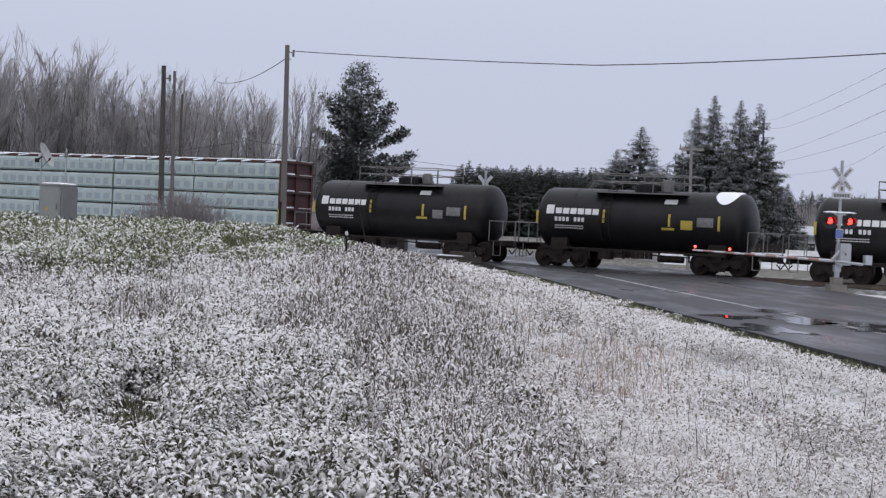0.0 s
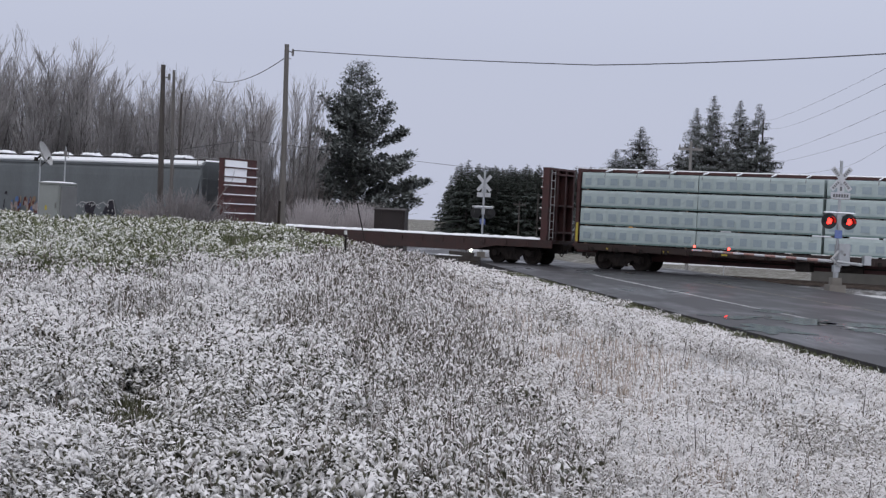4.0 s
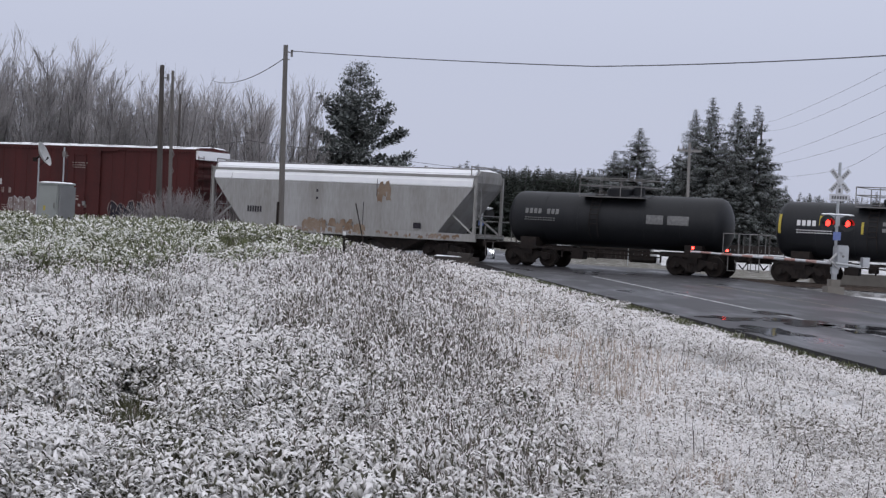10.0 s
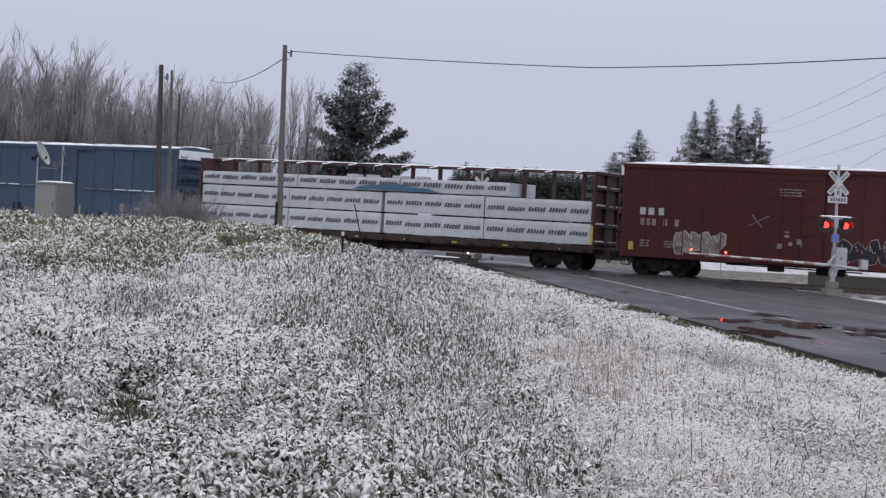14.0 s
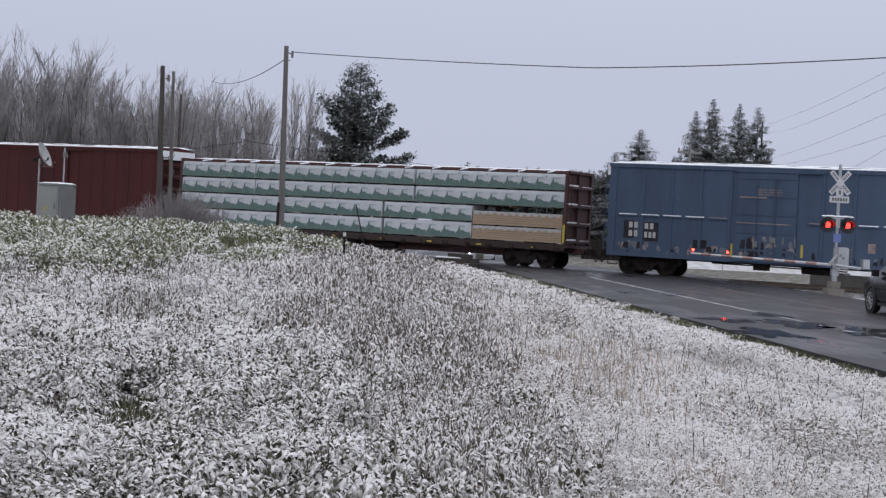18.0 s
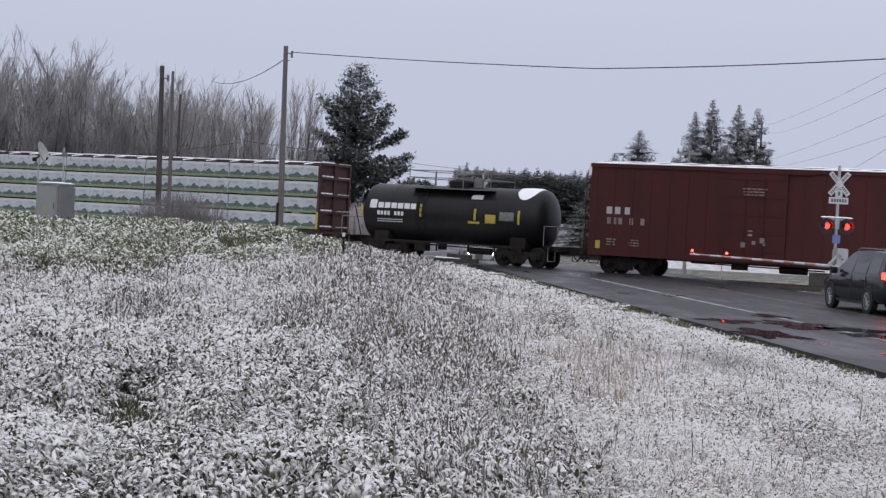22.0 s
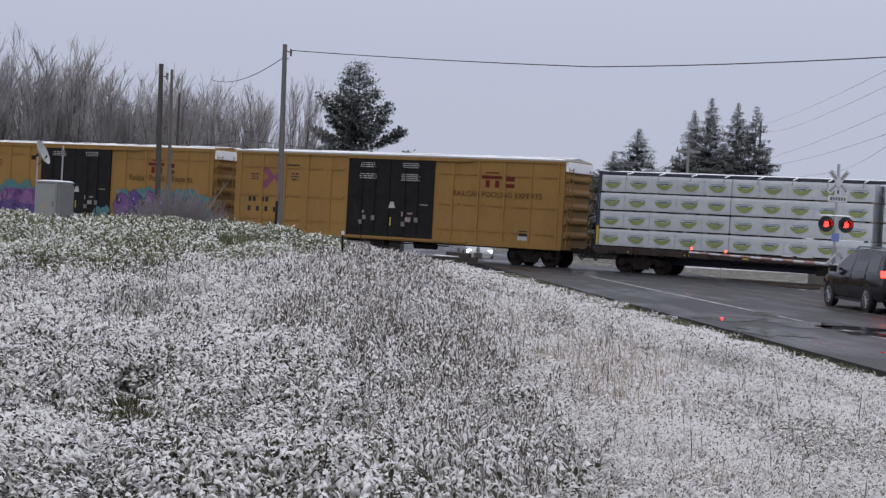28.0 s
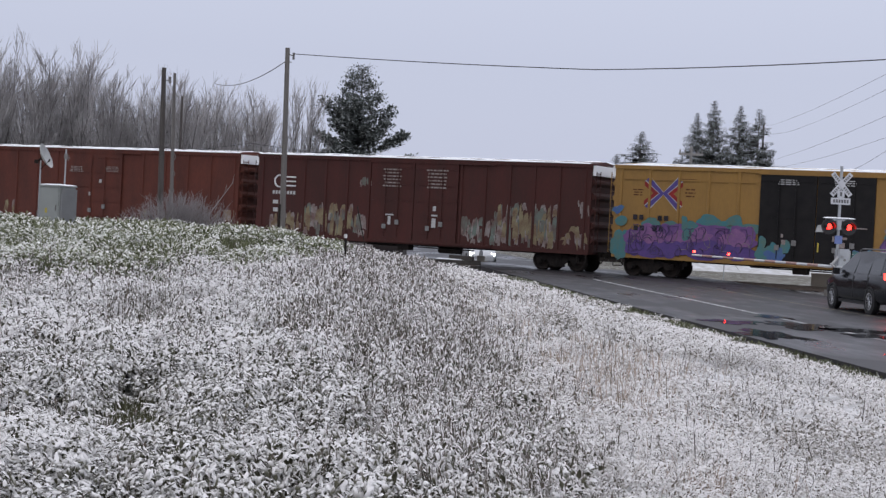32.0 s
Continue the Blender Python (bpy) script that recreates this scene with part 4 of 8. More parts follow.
            letters_sprayed(ob, 1.5, 2.45, 1.0, 1.7, dy - .03, [spray_teal], spray_blue, 2, 7, "small blue graffiti")
            letters_sprayed(ob, -9.2, -8.8, 2.75, 3.15, y - .05, [spray_blue], spray_teal, 1, 9, "small blue tag")
    elif kind == "brown":
        m = Mesh()
        ring = [(-8.2 + .33 * math.cos(a) * .9 + .33, 3.6 + .30 * math.sin(a)) for a in np.linspace(0, 6.2832, 14)]
        for p, q in zip(ring, ring[1:]):
            m.rod((p[0], y - .01, p[1]), (q[0], y - .01, q[1]), .045, n=4)
        for p, q in (((-7.45, 3.38), (-6.9, 3.38)), ((-7.45, 3.6), (-6.9, 3.6)), ((-7.45, 3.82), (-6.9, 3.82))):
            m.rod((p[0], y - .01, p[1]), (q[0], y - .01, q[1]), .045, n=4)
        part("emblem", m, white_paint, ob, "white ring and bar emblem")
        bars(ob, "reporting_mark", glyphs(-8.28, -6.85, 2.95, 3.12, 8) + [(-8.24, -7.92, 2.45, 2.64), (-8.2, -7.92, 2.05, 2.25)], white_dull, y)
        bars(ob, "stencil_text", text_block(-1.76, -.66, 3.5, 4.46, 6, 8) + text_block(.67, 1.88, 3.5, 4.48, 6, 9), chalk, dy - .03)
        bars(ob, "door_plate", [(-1.36, -1.2, 1.7, 2.1), (-1.5, -1.05, 2.15, 2.22), (1.08, 1.3, 1.66, 2.1), (1.05, 1.38, 2.2, 2.28), (1.12, 1.28, 2.45, 2.68)], white_dull, dy - .03)
        faded_patches(ob, -8.4, -6.7, .95, 2.2, y, [spray_pale, spray_straw], 12, 1)
        faded_patches(ob, -6.5, -2.9, .95, 2.65, y, [spray_pale, spray_mint, spray_straw], 26, 2)
        faded_patches(ob, -3.1, -2.5, 3.35, 4.1, y, [spray_pale, spray_mint], 3, 3)
        faded_patches(ob, 2.6, 4.4, .95, 2.3, y, [spray_pale, spray_mint], 18, 4)
        faded_patches(ob, 4.4, 7.4, .95, 3.1, y, [spray_pale, spray_mint, spray_straw], 26, 5)
        faded_patches(ob, 7.6, 9.1, 1.0, 2.1, y, [spray_pale, spray_straw], 8, 6)
        faded_patches(ob, 8.6, 9.15, 2.4, 3.4, y, [spray_pale], 5, 7)
    else:
        bars(ob, "stencil_text", text_block(-2.04, -1.03, 3.65, 3.98, 4, 1) + text_block(.44, 1.51, 3.7, 4.02, 4, 2), chalk, dy - .03)
        bars(ob, "yellow_reflector", [(8.4, 9.05, 1.45, 2.0)], rust_stain, y)
        bars(ob, "door_plate", [(.1, .26, 3.1, 3.3), (-.6, -.45, 2.4, 2.6)], white_dull, dy - .03)
        faded_patches(ob, -8.8, -6.0, .95, 2.1, y, [spray_pale, spray_straw], 10, 4)
        faded_patches(ob, -5.0, 8.0, .95, 1.8, y, [spray_straw, spray_mint], 12, 5)


def hopper_marks(ob, half, kind, Y):
    y = -Y - .022
    if kind == "slate":
        letters_sprayed(ob, -.75, 2.6, .98, 1.95, -Y - .03, [spray_black, hopper_grey], white_dull, 5, 3, "black graffiti outlined in white")
        faded_patches(ob, -4.9, -2.9, 1.0, 2.1, -Y - .025, [rust_stain, spray_blue, faded_red, chalk], 11, 2)
        faded_patches(ob, -7.1, -5.3, 1.3, 2.3, -Y - .025, [spray_black], 16, 12)
        faded_patches(ob, 2.9, 4.1, 1.0, 1.35, y, [spray_black], 9, 3)
        faded_patches(ob, 5.8, 6.6, 1.0, 1.3, y, [spray_black], 6, 4)
        faded_patches(ob, -7.5, 7.2, .98, 1.28, y, [chalk, rust_stain], 50, 5)
        bars(ob, "dark_plate", [(5.52, 5.97, 1.45, 1.75)], spray_black, -Y + .03)
        bars(ob, "pale_panel", [(5.98, 6.6, 1.34, 1.78)], chalk, -Y + .03)
        bars(ob, "patch_panel", [(3.2, 4.8, 1.36, 1.6)], chalk, -Y + .03)
    else:
        bars(ob, "reporting_mark", glyphs(-5.37, -4.6, 2.42, 2.72, 4) + glyphs(-5.37, -4.45, 1.86, 2.16, 6), spray_black, -Y + .012, "dark block lettering")
        bars(ob, "dark_plate", [(4.42, 4.84, 1.45, 1.72), (-1.21, -1.1, 3.0, 3.14), (-1.21, -1.1, 2.64, 2.76)], spray_black, -Y - .004)
        faded_patches(ob, -2.0, 1.5, .98, 1.75, y, [rust_stain, rust_stain], 34, 2)
        faded_patches(ob, 2.3, 2.9, 2.6, 3.7, -Y - .004, [rust_stain, rust_stain], 7, 3)
        faded_patches(ob, -6.8, 6.8, .98, 1.28, y, [chalk, rust_stain], 50, 4)
        bars(ob, "rust_seam", [(1.55, 1.58, 1.4, 2.6), (2.28, 2.31, 2.9, 3.75)], spray_black, -Y - .003)


dark_brown_print = sprayed("dark_brown_print", (0.07, 0.03, 0.015), (0.12, 0.05, 0.02))


# -- box cars
def box_car(rear, front, paint, kind, seed):
    labels = {"red": "oxide red boxcar with ribbed sides and snowy roof", "blue": "faded blue boxcar with ribbed sides and snowy roof",
              "yellow": "ochre yellow boxcar with black double doors", "painted": "ochre yellow boxcar with purple graffiti and black doors",
              "brown": "dark brown boxcar with faded graffiti", "faded": "faded red-brown boxcar with snowy roof"}
    ob, half = car("boxcar", labels[kind], "boxcar", rear, front)
    z0, z1, Y = 0.82, 4.93, 1.47
    part("side_wall", Mesh().box(-half + .05, half - .05, -Y + .02, -Y + .10, z0, z1), paint, ob)
    part("side_wall", Mesh().box(-half + .05, half - .05, Y - .10, Y - .02, z0, z1), paint, ob)
    part("floor_frame", Mesh().box(-half + .06, half - .06, -Y + .1, Y - .1, z0 + .12, z0 + .3).box(-half - .1, half + .1, -.35, .35, .72, z0 + .12), iron, ob)
    roof = Mesh().along([(-Y - .03, z1 - .06), (-Y - .03, z1), (0, z1 + .16), (Y + .03, z1), (Y + .03, z1 - .06)], -half, half)
    part("roof", roof, paint if kind != "yellow" else white_dull, ob)
    for e in (-1, 1):
        wall = part("end_wall", Mesh().box(*sorted((e * (half - .05), e * (half - .14))), -Y + .1, Y - .1, z0, z1 - .05), paint, ob)
        for k in range(6):
            z = z0 + .45 + k * .66
            part("corrugation", Mesh().across([(e * (half - .05), z), (e * (half + .09), z + .14), (e * (half + .09), z + .26), (e * (half - .05), z + .40)][::e], -Y + .12, Y - .12), paint, wall)
        part("end_snow", Mesh().box(*sorted((e * (half - .04), e * (half + .11))), -Y + .1, Y - .1, z1 - .52, z1 - .06), snow, ob, "snow blown on the end wall")
        part("ladder", ladder(e * (half + .16), -1.40, -.95, 1.1, 4.5, 10), paint, ob)
        part("ladder", ladder(e * (half + .16), .95, 1.40, 1.1, 4.5, 10), paint, ob)
        part("step", Mesh().path([(e * (half - .15), -Y, z0), (e * (half - .15), -Y, .42), (e * (half - .6), -Y, .42), (e * (half - .6), -Y, z0)], .022), iron, ob)
    ribs = {"red": [], "blue": 12, "yellow": 14, "painted": 14, "brown": 15, "faded": 13}[kind]
    doors = {"red": [(-1.35, 1.45)], "blue": [(-1.75, .92)], "yellow": [(-2.36, 0.02), (0.06, 2.44)], "painted": [(-2.46, -.02), (.02, 2.46)], "brown": [(-2.4, 0), (.04, 2.4)], "faded": [(-1.6, 1.6)]}[kind]
    d0, d1 = doors[0][0], doors[-1][1]
    rib_mesh = Mesh().prism([(-.07, 0), (-.045, -.055), (.045, -.055), (.07, 0)], z0 + .1, z1 - .12).data("side_post", paint)
    thin = Mesh().prism([(-.03, 0), (-.02, -.02), (.02, -.02), (.03, 0)], z0 + .1, z1 - .12).data("side_seam", paint)
    count = ribs if ribs else 18
    for i in range(count):
        x = -half + .35 + (2 * half - .7) * i / (count - 1)
        if d0 - .12 < x < d1 + .12:
            continue
        part("side_post" if ribs else "side_seam", rib_mesh if ribs else thin, None, ob, at=pose(x, -Y + .02, 0))
    part("side_sill", Mesh().box(-half + .05, half - .05, -Y - .03, -Y + .02, z0 - .02, z0 + .16), paint, ob)
    part("eave", Mesh().box(-half + .02, half - .02, -Y - .05, -Y + .02, z1 - .16, z1 - .065), paint, ob)
    dark = kind in ("yellow", "painted")
    for a, b in doors:
        door = part("door", Mesh().box(a, b, -Y - .07, -Y + .01, z0 + .14, z1 - .22), door_black if dark else paint, ob, "black sliding door" if dark else "")
        for k in range(5 if not dark else 3):
            z = z0 + .5 + k * ((z1 - z0 - 1.0) / (4 if not dark else 2))
            part("door_rib", Mesh().box(a + .06, b - .06, -Y - .10, -Y - .07, z, z + .09), door_black if dark else paint, door)
        for k in (.35, .65):
            x = a + (b - a) * k
            part("lock_rod", Mesh().rod((x, -Y - .12, z0 + .3), (x, -Y - .12, z1 - .4), .022), door_black if dark else paint, door)
        part("latch", Mesh().box(a + (b - a) * .35 - .1, a + (b - a) * .35 + .1, -Y - .16, -Y - .12, 1.5, 1.72).box(a + (b - a) * .65 - .1, a + (b - a) * .65 + .1, -Y - .16, -Y - .12, 1.72, 1.95), grey_mark if not dark else steel, door)
    part("door_track", Mesh().box(d0 - .1, d1 + (d1 - d0) * .4, -Y - .12, -Y - .02, z0 + .05, z0 + .14), paint, ob)
    part("door_track", Mesh().box(d0 - .1, d1 + (d1 - d0) * .4, -Y - .11, -Y - .02, z1 - .22, z1 - .16), paint, ob)
    part("brake_valve", Mesh().box(-half + 2.6, -half + 3.2, -.8, -.2, .5, .85).box(-half + 2.75, -half + 3.05, -.85, -.15, .4, .5), iron, ob)
    part("air_reservoir", Mesh().rod((1.0, -.5, .62), (2.2, -.5, .62), .17, n=10), iron, ob)
    part("brake_rod", Mesh().rod((-3, -.7, .7), (3, -.7, .66), .03), iron, ob)
    part("brake_cylinder", Mesh().box(-1.0, -.4, -1.1, -.6, .5, .82), iron, ob)
    part("roof_snow", snow_ridge(-half + .03, half - .03, -Y - .02, 0, z1 + .004, .10, seed), snow, ob, "thin layer of snow on the roof", True)
    part("roof_snow", snow_ridge(-half + .03, half - .03, 0, Y + .02, z1 + .12, .10, seed + 50), snow, ob, "thin layer of snow on the roof", True)
    box_marks(ob, half, kind, Y, z0, z1, seed)
    running_gear(ob, half, half - 1.75, .35)
    return ob


# -- covered hoppers
def hopper_car(rear, front, paint, kind, seed):
    label = "slate grey covered hopper with graffiti along its sill" if kind == "slate" else "pale grey covered hopper with snow on its roof"
    ob, half = car("hopper_car", label, "hopper car", rear, front)
    Y, zt, zs = 1.50, 4.05, 1.28
    # curved side body with sloped ends
    m = Mesh()
    prof = [(zs, Y - .05), (1.9, Y - .02), (2.6, Y), (3.4, Y - .02), (3.75, Y - .06), (zt, Y - .18)]
    ends = [half - e for e in ((1.62, 1.08, .30, .06, .04, .02) if kind == "slate" else (2.0, 1.5, .92, .25, .06, .02))]
    verts, faces = [], []
    for (z, y), e in zip(prof, ends):
        verts += [(-e, -y, z), (e, -y, z), (e, y, z), (-e, y, z)]
    for k in range(len(prof) - 1):
        for i in range(4):
            faces.append((4 * k + i, 4 * k + (i + 1) % 4, 4 * k + 4 + (i + 1) % 4, 4 * k + 4 + i))
    faces += [(3, 2, 1, 0), tuple(4 * (len(prof) - 1) + i for i in range(4))]
    body = part("body", m.add(verts, faces), paint, ob)
    part("roof", Mesh().along([(-Y + .22, zt), (-1.0, zt + .26), (1.0, zt + .26), (Y - .22, zt)], -half + .02, half - .02), paint, ob)
    part("roof_snow", snow_ridge(-half + .1, half - .1, -1.0, 1.0, zt + .262, .12, seed, 44, 6), snow, ob, "snow lying on the roof", True)
    thick = .10 if kind == "slate" else .11
    m = Mesh().along([(-Y + .20, zt + .01), (-Y + .17, zt + .01 + thick), (-1.02, zt + .26 + thick), (-1.0, zt + .265)], -half + .15, half - .15)
    part("roof_snow", m, snow, ob, "snow lying along the roof edge")
    if kind == "pale":
        m = Mesh().along([(-1.455, 3.50), (-1.492, 3.55), (-1.475, 3.80), (-1.36, 4.10), (-1.30, 4.14), (-1.30, 4.04), (-1.40, 3.80)], -half + .2, half - .2)
        part("shoulder_snow", m, snow, ob, "snow clinging to the curved shoulder")
    for x in np.linspace(-half + 1.9, half - 1.9, 7 if kind == "slate" else 0):
        part("hatch_cover", Mesh().box(x - .42, x + .42, -.95, -.25, zt + .26, zt + .40, .03), paint, ob)
        part("hatch_snow", snow_ridge(x - .46, x + .46, -1.0, -.2, zt + .40, .17, seed + 60 + int(x * 3), 8, 5), snow, ob, "lump of snow on a hatch", True)
    for x in np.linspace(-half + 1.5, half - 1.5, 9):
        part("hatch_bracket", Mesh().path([(x, -1.05, zt + .2), (x, -1.05, zt + .42), (x, -.8, zt + .42)], .02), steel, ob)
    part("running_board", Mesh().box(-half + .1, half - .1, -1.10, -1.02, zt + .27, zt + .36), iron if kind == "slate" else steel, ob)
    part("top_chord", Mesh().box(-half, half, -Y + .06, -Y + .20, zt - .10, zt + .03).box(-half, half, Y - .20, Y - .06, zt - .10, zt + .03), paint, ob)
    part("side_sill", Mesh().box(-half - .1, half + .1, -Y - .02, -Y + .10, .95, zs + .03).box(-half - .1, half + .1, Y - .10, Y + .02, .95, zs + .03), paint, ob)
    part("centre_sill", Mesh().box(-half - .3, half + .3, -.3, .3, .75, 1.1), iron, ob)
    for e in (-1, 1):
        fr = Mesh()
        for y in (-1.38, 1.38):
            fr.box(*sorted((e * (half - .12), e * half)), y - .06, y + .06, 1.2, zt)
            fr.rod((e * (half - .06), y, 1.25), (e * (half - 1.6), y * .9, 2.4), .05)
        fr.box(*sorted((e * (half - .9), e * (half + .1))), -1.45, 1.45, 1.12, 1.2)
        part("end_frame", fr, paint, ob)
        part("ladder", ladder(e * (half + .05), -1.44, -1.0, 1.3, 4.1, 9), paint, ob)
        part("end_railing", Mesh().path([(e * (half + .08), -1.4, 2.2), (e * (half + .08), 1.4, 2.2)], .022).path([(e * (half - .3), -1.45, zt), (e * (half - .3), -1.45, zt + .45), (e * (half - .3), 1.45, zt + .45), (e * (half - .3), 1.45, zt)], .022), steel, ob)
    for k in range(3):
        x = (k - 1) * (half - 3.2) * .72
        part("discharge_hopper", Mesh().across([(x - 1.6, .96), (x - .45, .42), (x + .45, .42), (x + 1.6, .96)][::-1], -1.05, 1.05).box(x - .5, x + .5, -1.15, 1.15, .34, .44), iron, ob)
    hopper_marks(ob, half, kind, Y)
    running_gear(ob, half, half - 1.75, .55)
    return ob


# -- lumber flats
def centre_beam(rear, front, loads, label, seed, frame_paint, colours):
    ob, half = car("lumber_car", label, "flat car", rear, front)
    Y, zd, zt = 1.45, 1.10, 4.40
    part("deck", Mesh().box(-half - .1, half + .1, -Y, Y, .98, zd).box(-half + 2.9, half - 2.9, -.25, .25, .45, .98).box(-half - .4, half + .4, -.3, .3, .72, .98), frame_paint, ob)
    for s in (-1, 1):
        part("side_sill", Mesh().along([(s * (Y + .02), .84), (s * (Y + .02), zd + .02), (s * (Y - .06), zd + .02), (s * (Y - .06), .84)][::-s], -half, half), sill_rust, ob)
    for e in (-1, 1):
        b = Mesh().box(*sorted((e * half, e * (half - .12))), -Y, -Y + .16, zd, zt + .1).box(*sorted((e * half, e * (half - .12))), Y - .16, Y, zd, zt + .1)
        b.box(*sorted((e * half, e * (half - .12))), -.1, .1, zd, zt + .1)
        b.box(*sorted((e * (half - .10), e * (half - .13))), -Y + .1, Y - .1, zd, zt)
        bulk = part("bulkhead", b, frame_paint, ob, "ribbed end bulkhead")
        for z in (zd + .1, 2.0, 2.85, 3.7, zt):
            part("bulkhead_rib", Mesh().box(*sorted((e * (half + .06), e * (half - .11))), -Y + .1, Y - .1, z, z + .12), frame_paint, bulk)
            part("rib_snow", Mesh().box(*sorted((e * (half + .055), e * half)), -Y + .12, -.3, z + .121, z + .19).box(*sorted((e * (half + .055), e * half)), .2, Y - .2, z + .121, z + .145), snow, bulk)
        part("reflector", Mesh().box(*sorted((e * (half - .13), e * (half - .01))), -Y - .012, -Y, zd + .1, zd + .95), yellow_paint, ob)
        part("ladder", ladder(e * (half + .05), -1.38, -1.0, 1.2, 4.2, 9), frame_paint, ob)
    part("top_chord", Mesh().box(-half, half, -.38, .38, zt + .02, zt + .14), frame_paint, ob)
    part("chord_snow", snow_ridge(-half + .05, half - .05, -.36, .36, zt + .142, .06, seed), snow, ob, "thin snow on the top beam", True)
    for x in np.linspace(-half + 1.2, half - 1.2, 14):
        part("beam_post", Mesh().box(x - .06, x + .06, -.12, .12, zd, zt + .03), frame_paint, ob)
        part("cable", Mesh().path([(x, -.3, zt + .1), (x + .12, -Y + .1, zt - .02), (x + .12, -Y - .02, zt - .22)], .018), steel, ob)
        part("cable_snow", Mesh().path([(x + .02, -.32, zt + .135), (x + .14, -Y + .1, zt + .02)], .03), snow, ob)
    for x in np.linspace(-half + .6, half - .6, 19):
        part("stake_pocket", Mesh().box(x - .10, x + .10, -Y - .08, -Y - .02, .82, 1.02), sill_rust, ob)
        part("winch", Mesh().rod((x + .30, -Y - .02, .84), (x + .30, -Y - .14, .84), .055, n=8).box(x + .22, x + .38, -Y - .05, -Y, .80, .98), iron, ob)
    for x in np.linspace(-half + 1.7, half - 1.7, 8):
        part("reflector", Mesh().box(x - .13, x + .13, -Y - .028, -Y - .02, .90, .97), yellow_paint, ob)
    for spec in loads:
        load_row(ob, seed, *spec)
    part("brake_cylinder", Mesh().box(-1.0, -.4, -1.1, -.4, .4, .9), iron, ob)
    part("air_reservoir", Mesh().rod((.6, -.7, .62), (1.8, -.7, .62), .17, n=10), iron, ob)
    part("brake_rod", Mesh().box(-5, 4.5, -.5, -.44, .62, .68), iron, ob)
    running_gear(ob, half, half - 2.1, .55)
    return ob


def wrapped(a, b, za, zb, y0, y1, rnd, pitch):
    """A bundle in a wrinkled, slightly slack sheet; its front is at y0."""
    rng = np.random.RandomState(rnd.randrange(10000))
    nx, nz = max(6, int((b - a) / .16)), 6
    xs, zs = np.linspace(a, b, nx + 1), np.linspace(za, zb, nz + 1)
    d = .014 * rng.rand(nx + 1, nz + 1) + .012 * grain_row(rng, nx + 1)[:, None]
    seam = np.abs((xs - a) / pitch - np.round((xs - a) / pitch)) * pitch < .09
    d[seam] += .012
    d[0], d[-1] = .04, .04
    d[:, 0], d[:, -1] = d[:, 0] + .014, d[:, -1] + .035
    sag = .012 * rng.rand(nx + 1)
    verts = [(xs[i], y0 + d[i, j], zs[j] - (sag[i] if j == nz else 0)) for i in range(nx + 1) for j in range(nz + 1)]
    k = nz + 1
    faces = [(i * k + j, (i + 1) * k + j, (i + 1) * k + j + 1, i * k + j + 1) for i in range(nx) for j in range(nz)]
    n = len(verts)
    verts += [(a, y1, za), (b, y1, za), (b, y1, zb), (a, y1, zb)]
    tops, feet = [i * k + nz for i in range(nx + 1)], [i * k for i in range(nx + 1)]
    faces += [tuple(tops + [n + 2, n + 3]), tuple(feet[::-1] + [n, n + 1]), tuple(range(nx * k, nx * k + k)) + (n + 2, n + 1), tuple(range(nz, -1, -1)) + (n, n + 3)]
    return Mesh().add(verts, faces)


def grain_row(rng, n):
    return np.repeat(rng.rand(n // 4 + 2), 4)[:n]


def load_row(ob, seed, x0, x1, z0, z1, tiers, pitch, body, mark, style):
    """Bundles of wrapped lumber stacked on both sides of the beam."""
    rnd = random.Random(seed * 31 + int(x0 * 7))
    h = (z1 - z0) / tiers
    for k in range(tiers):
        za, zb = z0 + k * h + .06, z0 + (k + 1) * h - rnd.uniform(0, .012)
        for s in (-1, 1):
            n = max(1, round((x1 - x0) / 5.4))
            for i in range(n):
                a, b = x0 + (x1 - x0) * i / n + rnd.uniform(.008, .03), x0 + (x1 - x0) * (i + 1) / n - rnd.uniform(.008, .03)
                j = rnd.uniform(-.03, .02)
                y0, y1 = sorted((s * (.18), s * (1.44 + j)))
                if s < 0 and mark is not None:
                    lum = part("lumber_pack", wrapped(a, b, za, zb, y0, y1, rnd, pitch), body, ob)
                    style(lum, a, b, za, zb, -(1.44 + j) - .004, mark, rnd, pitch)
                else:
                    lum = part("lumber_pack", Mesh().across([(a, za), (b, za), (b, zb - .03), (b - .03, zb), (a + .03, zb), (a, zb - .03)], y0, y1), body, ob)
                    if s < 0:
                        torn_edge = [(a + .02 + (b - a - .04) * q / 24, zb - (.05, .16)[q % 2] - rnd.uniform(0, .05)) for q in range(25)]
                        part("torn_cover", flat(Mesh(), [(b - .02, zb), (a + .02, zb)] + torn_edge, -(1.44 + j) - .006), white_dull, lum, "torn white cover along the top edge")
                        bars(lum, "board_joint", [(a + .03, b - .03, za + (zb - za) * q / 6, za + (zb - za) * q / 6 + .008) for q in range(1, 5)], deck_brown, -(1.44 + j) - .001)
        for x in np.arange(x0 + .3, x1, 2.4):
            part("spacer", Mesh().box(x - .04, x + .04, -1.36, 1.38, za - .06, za), lumber_tan, ob)


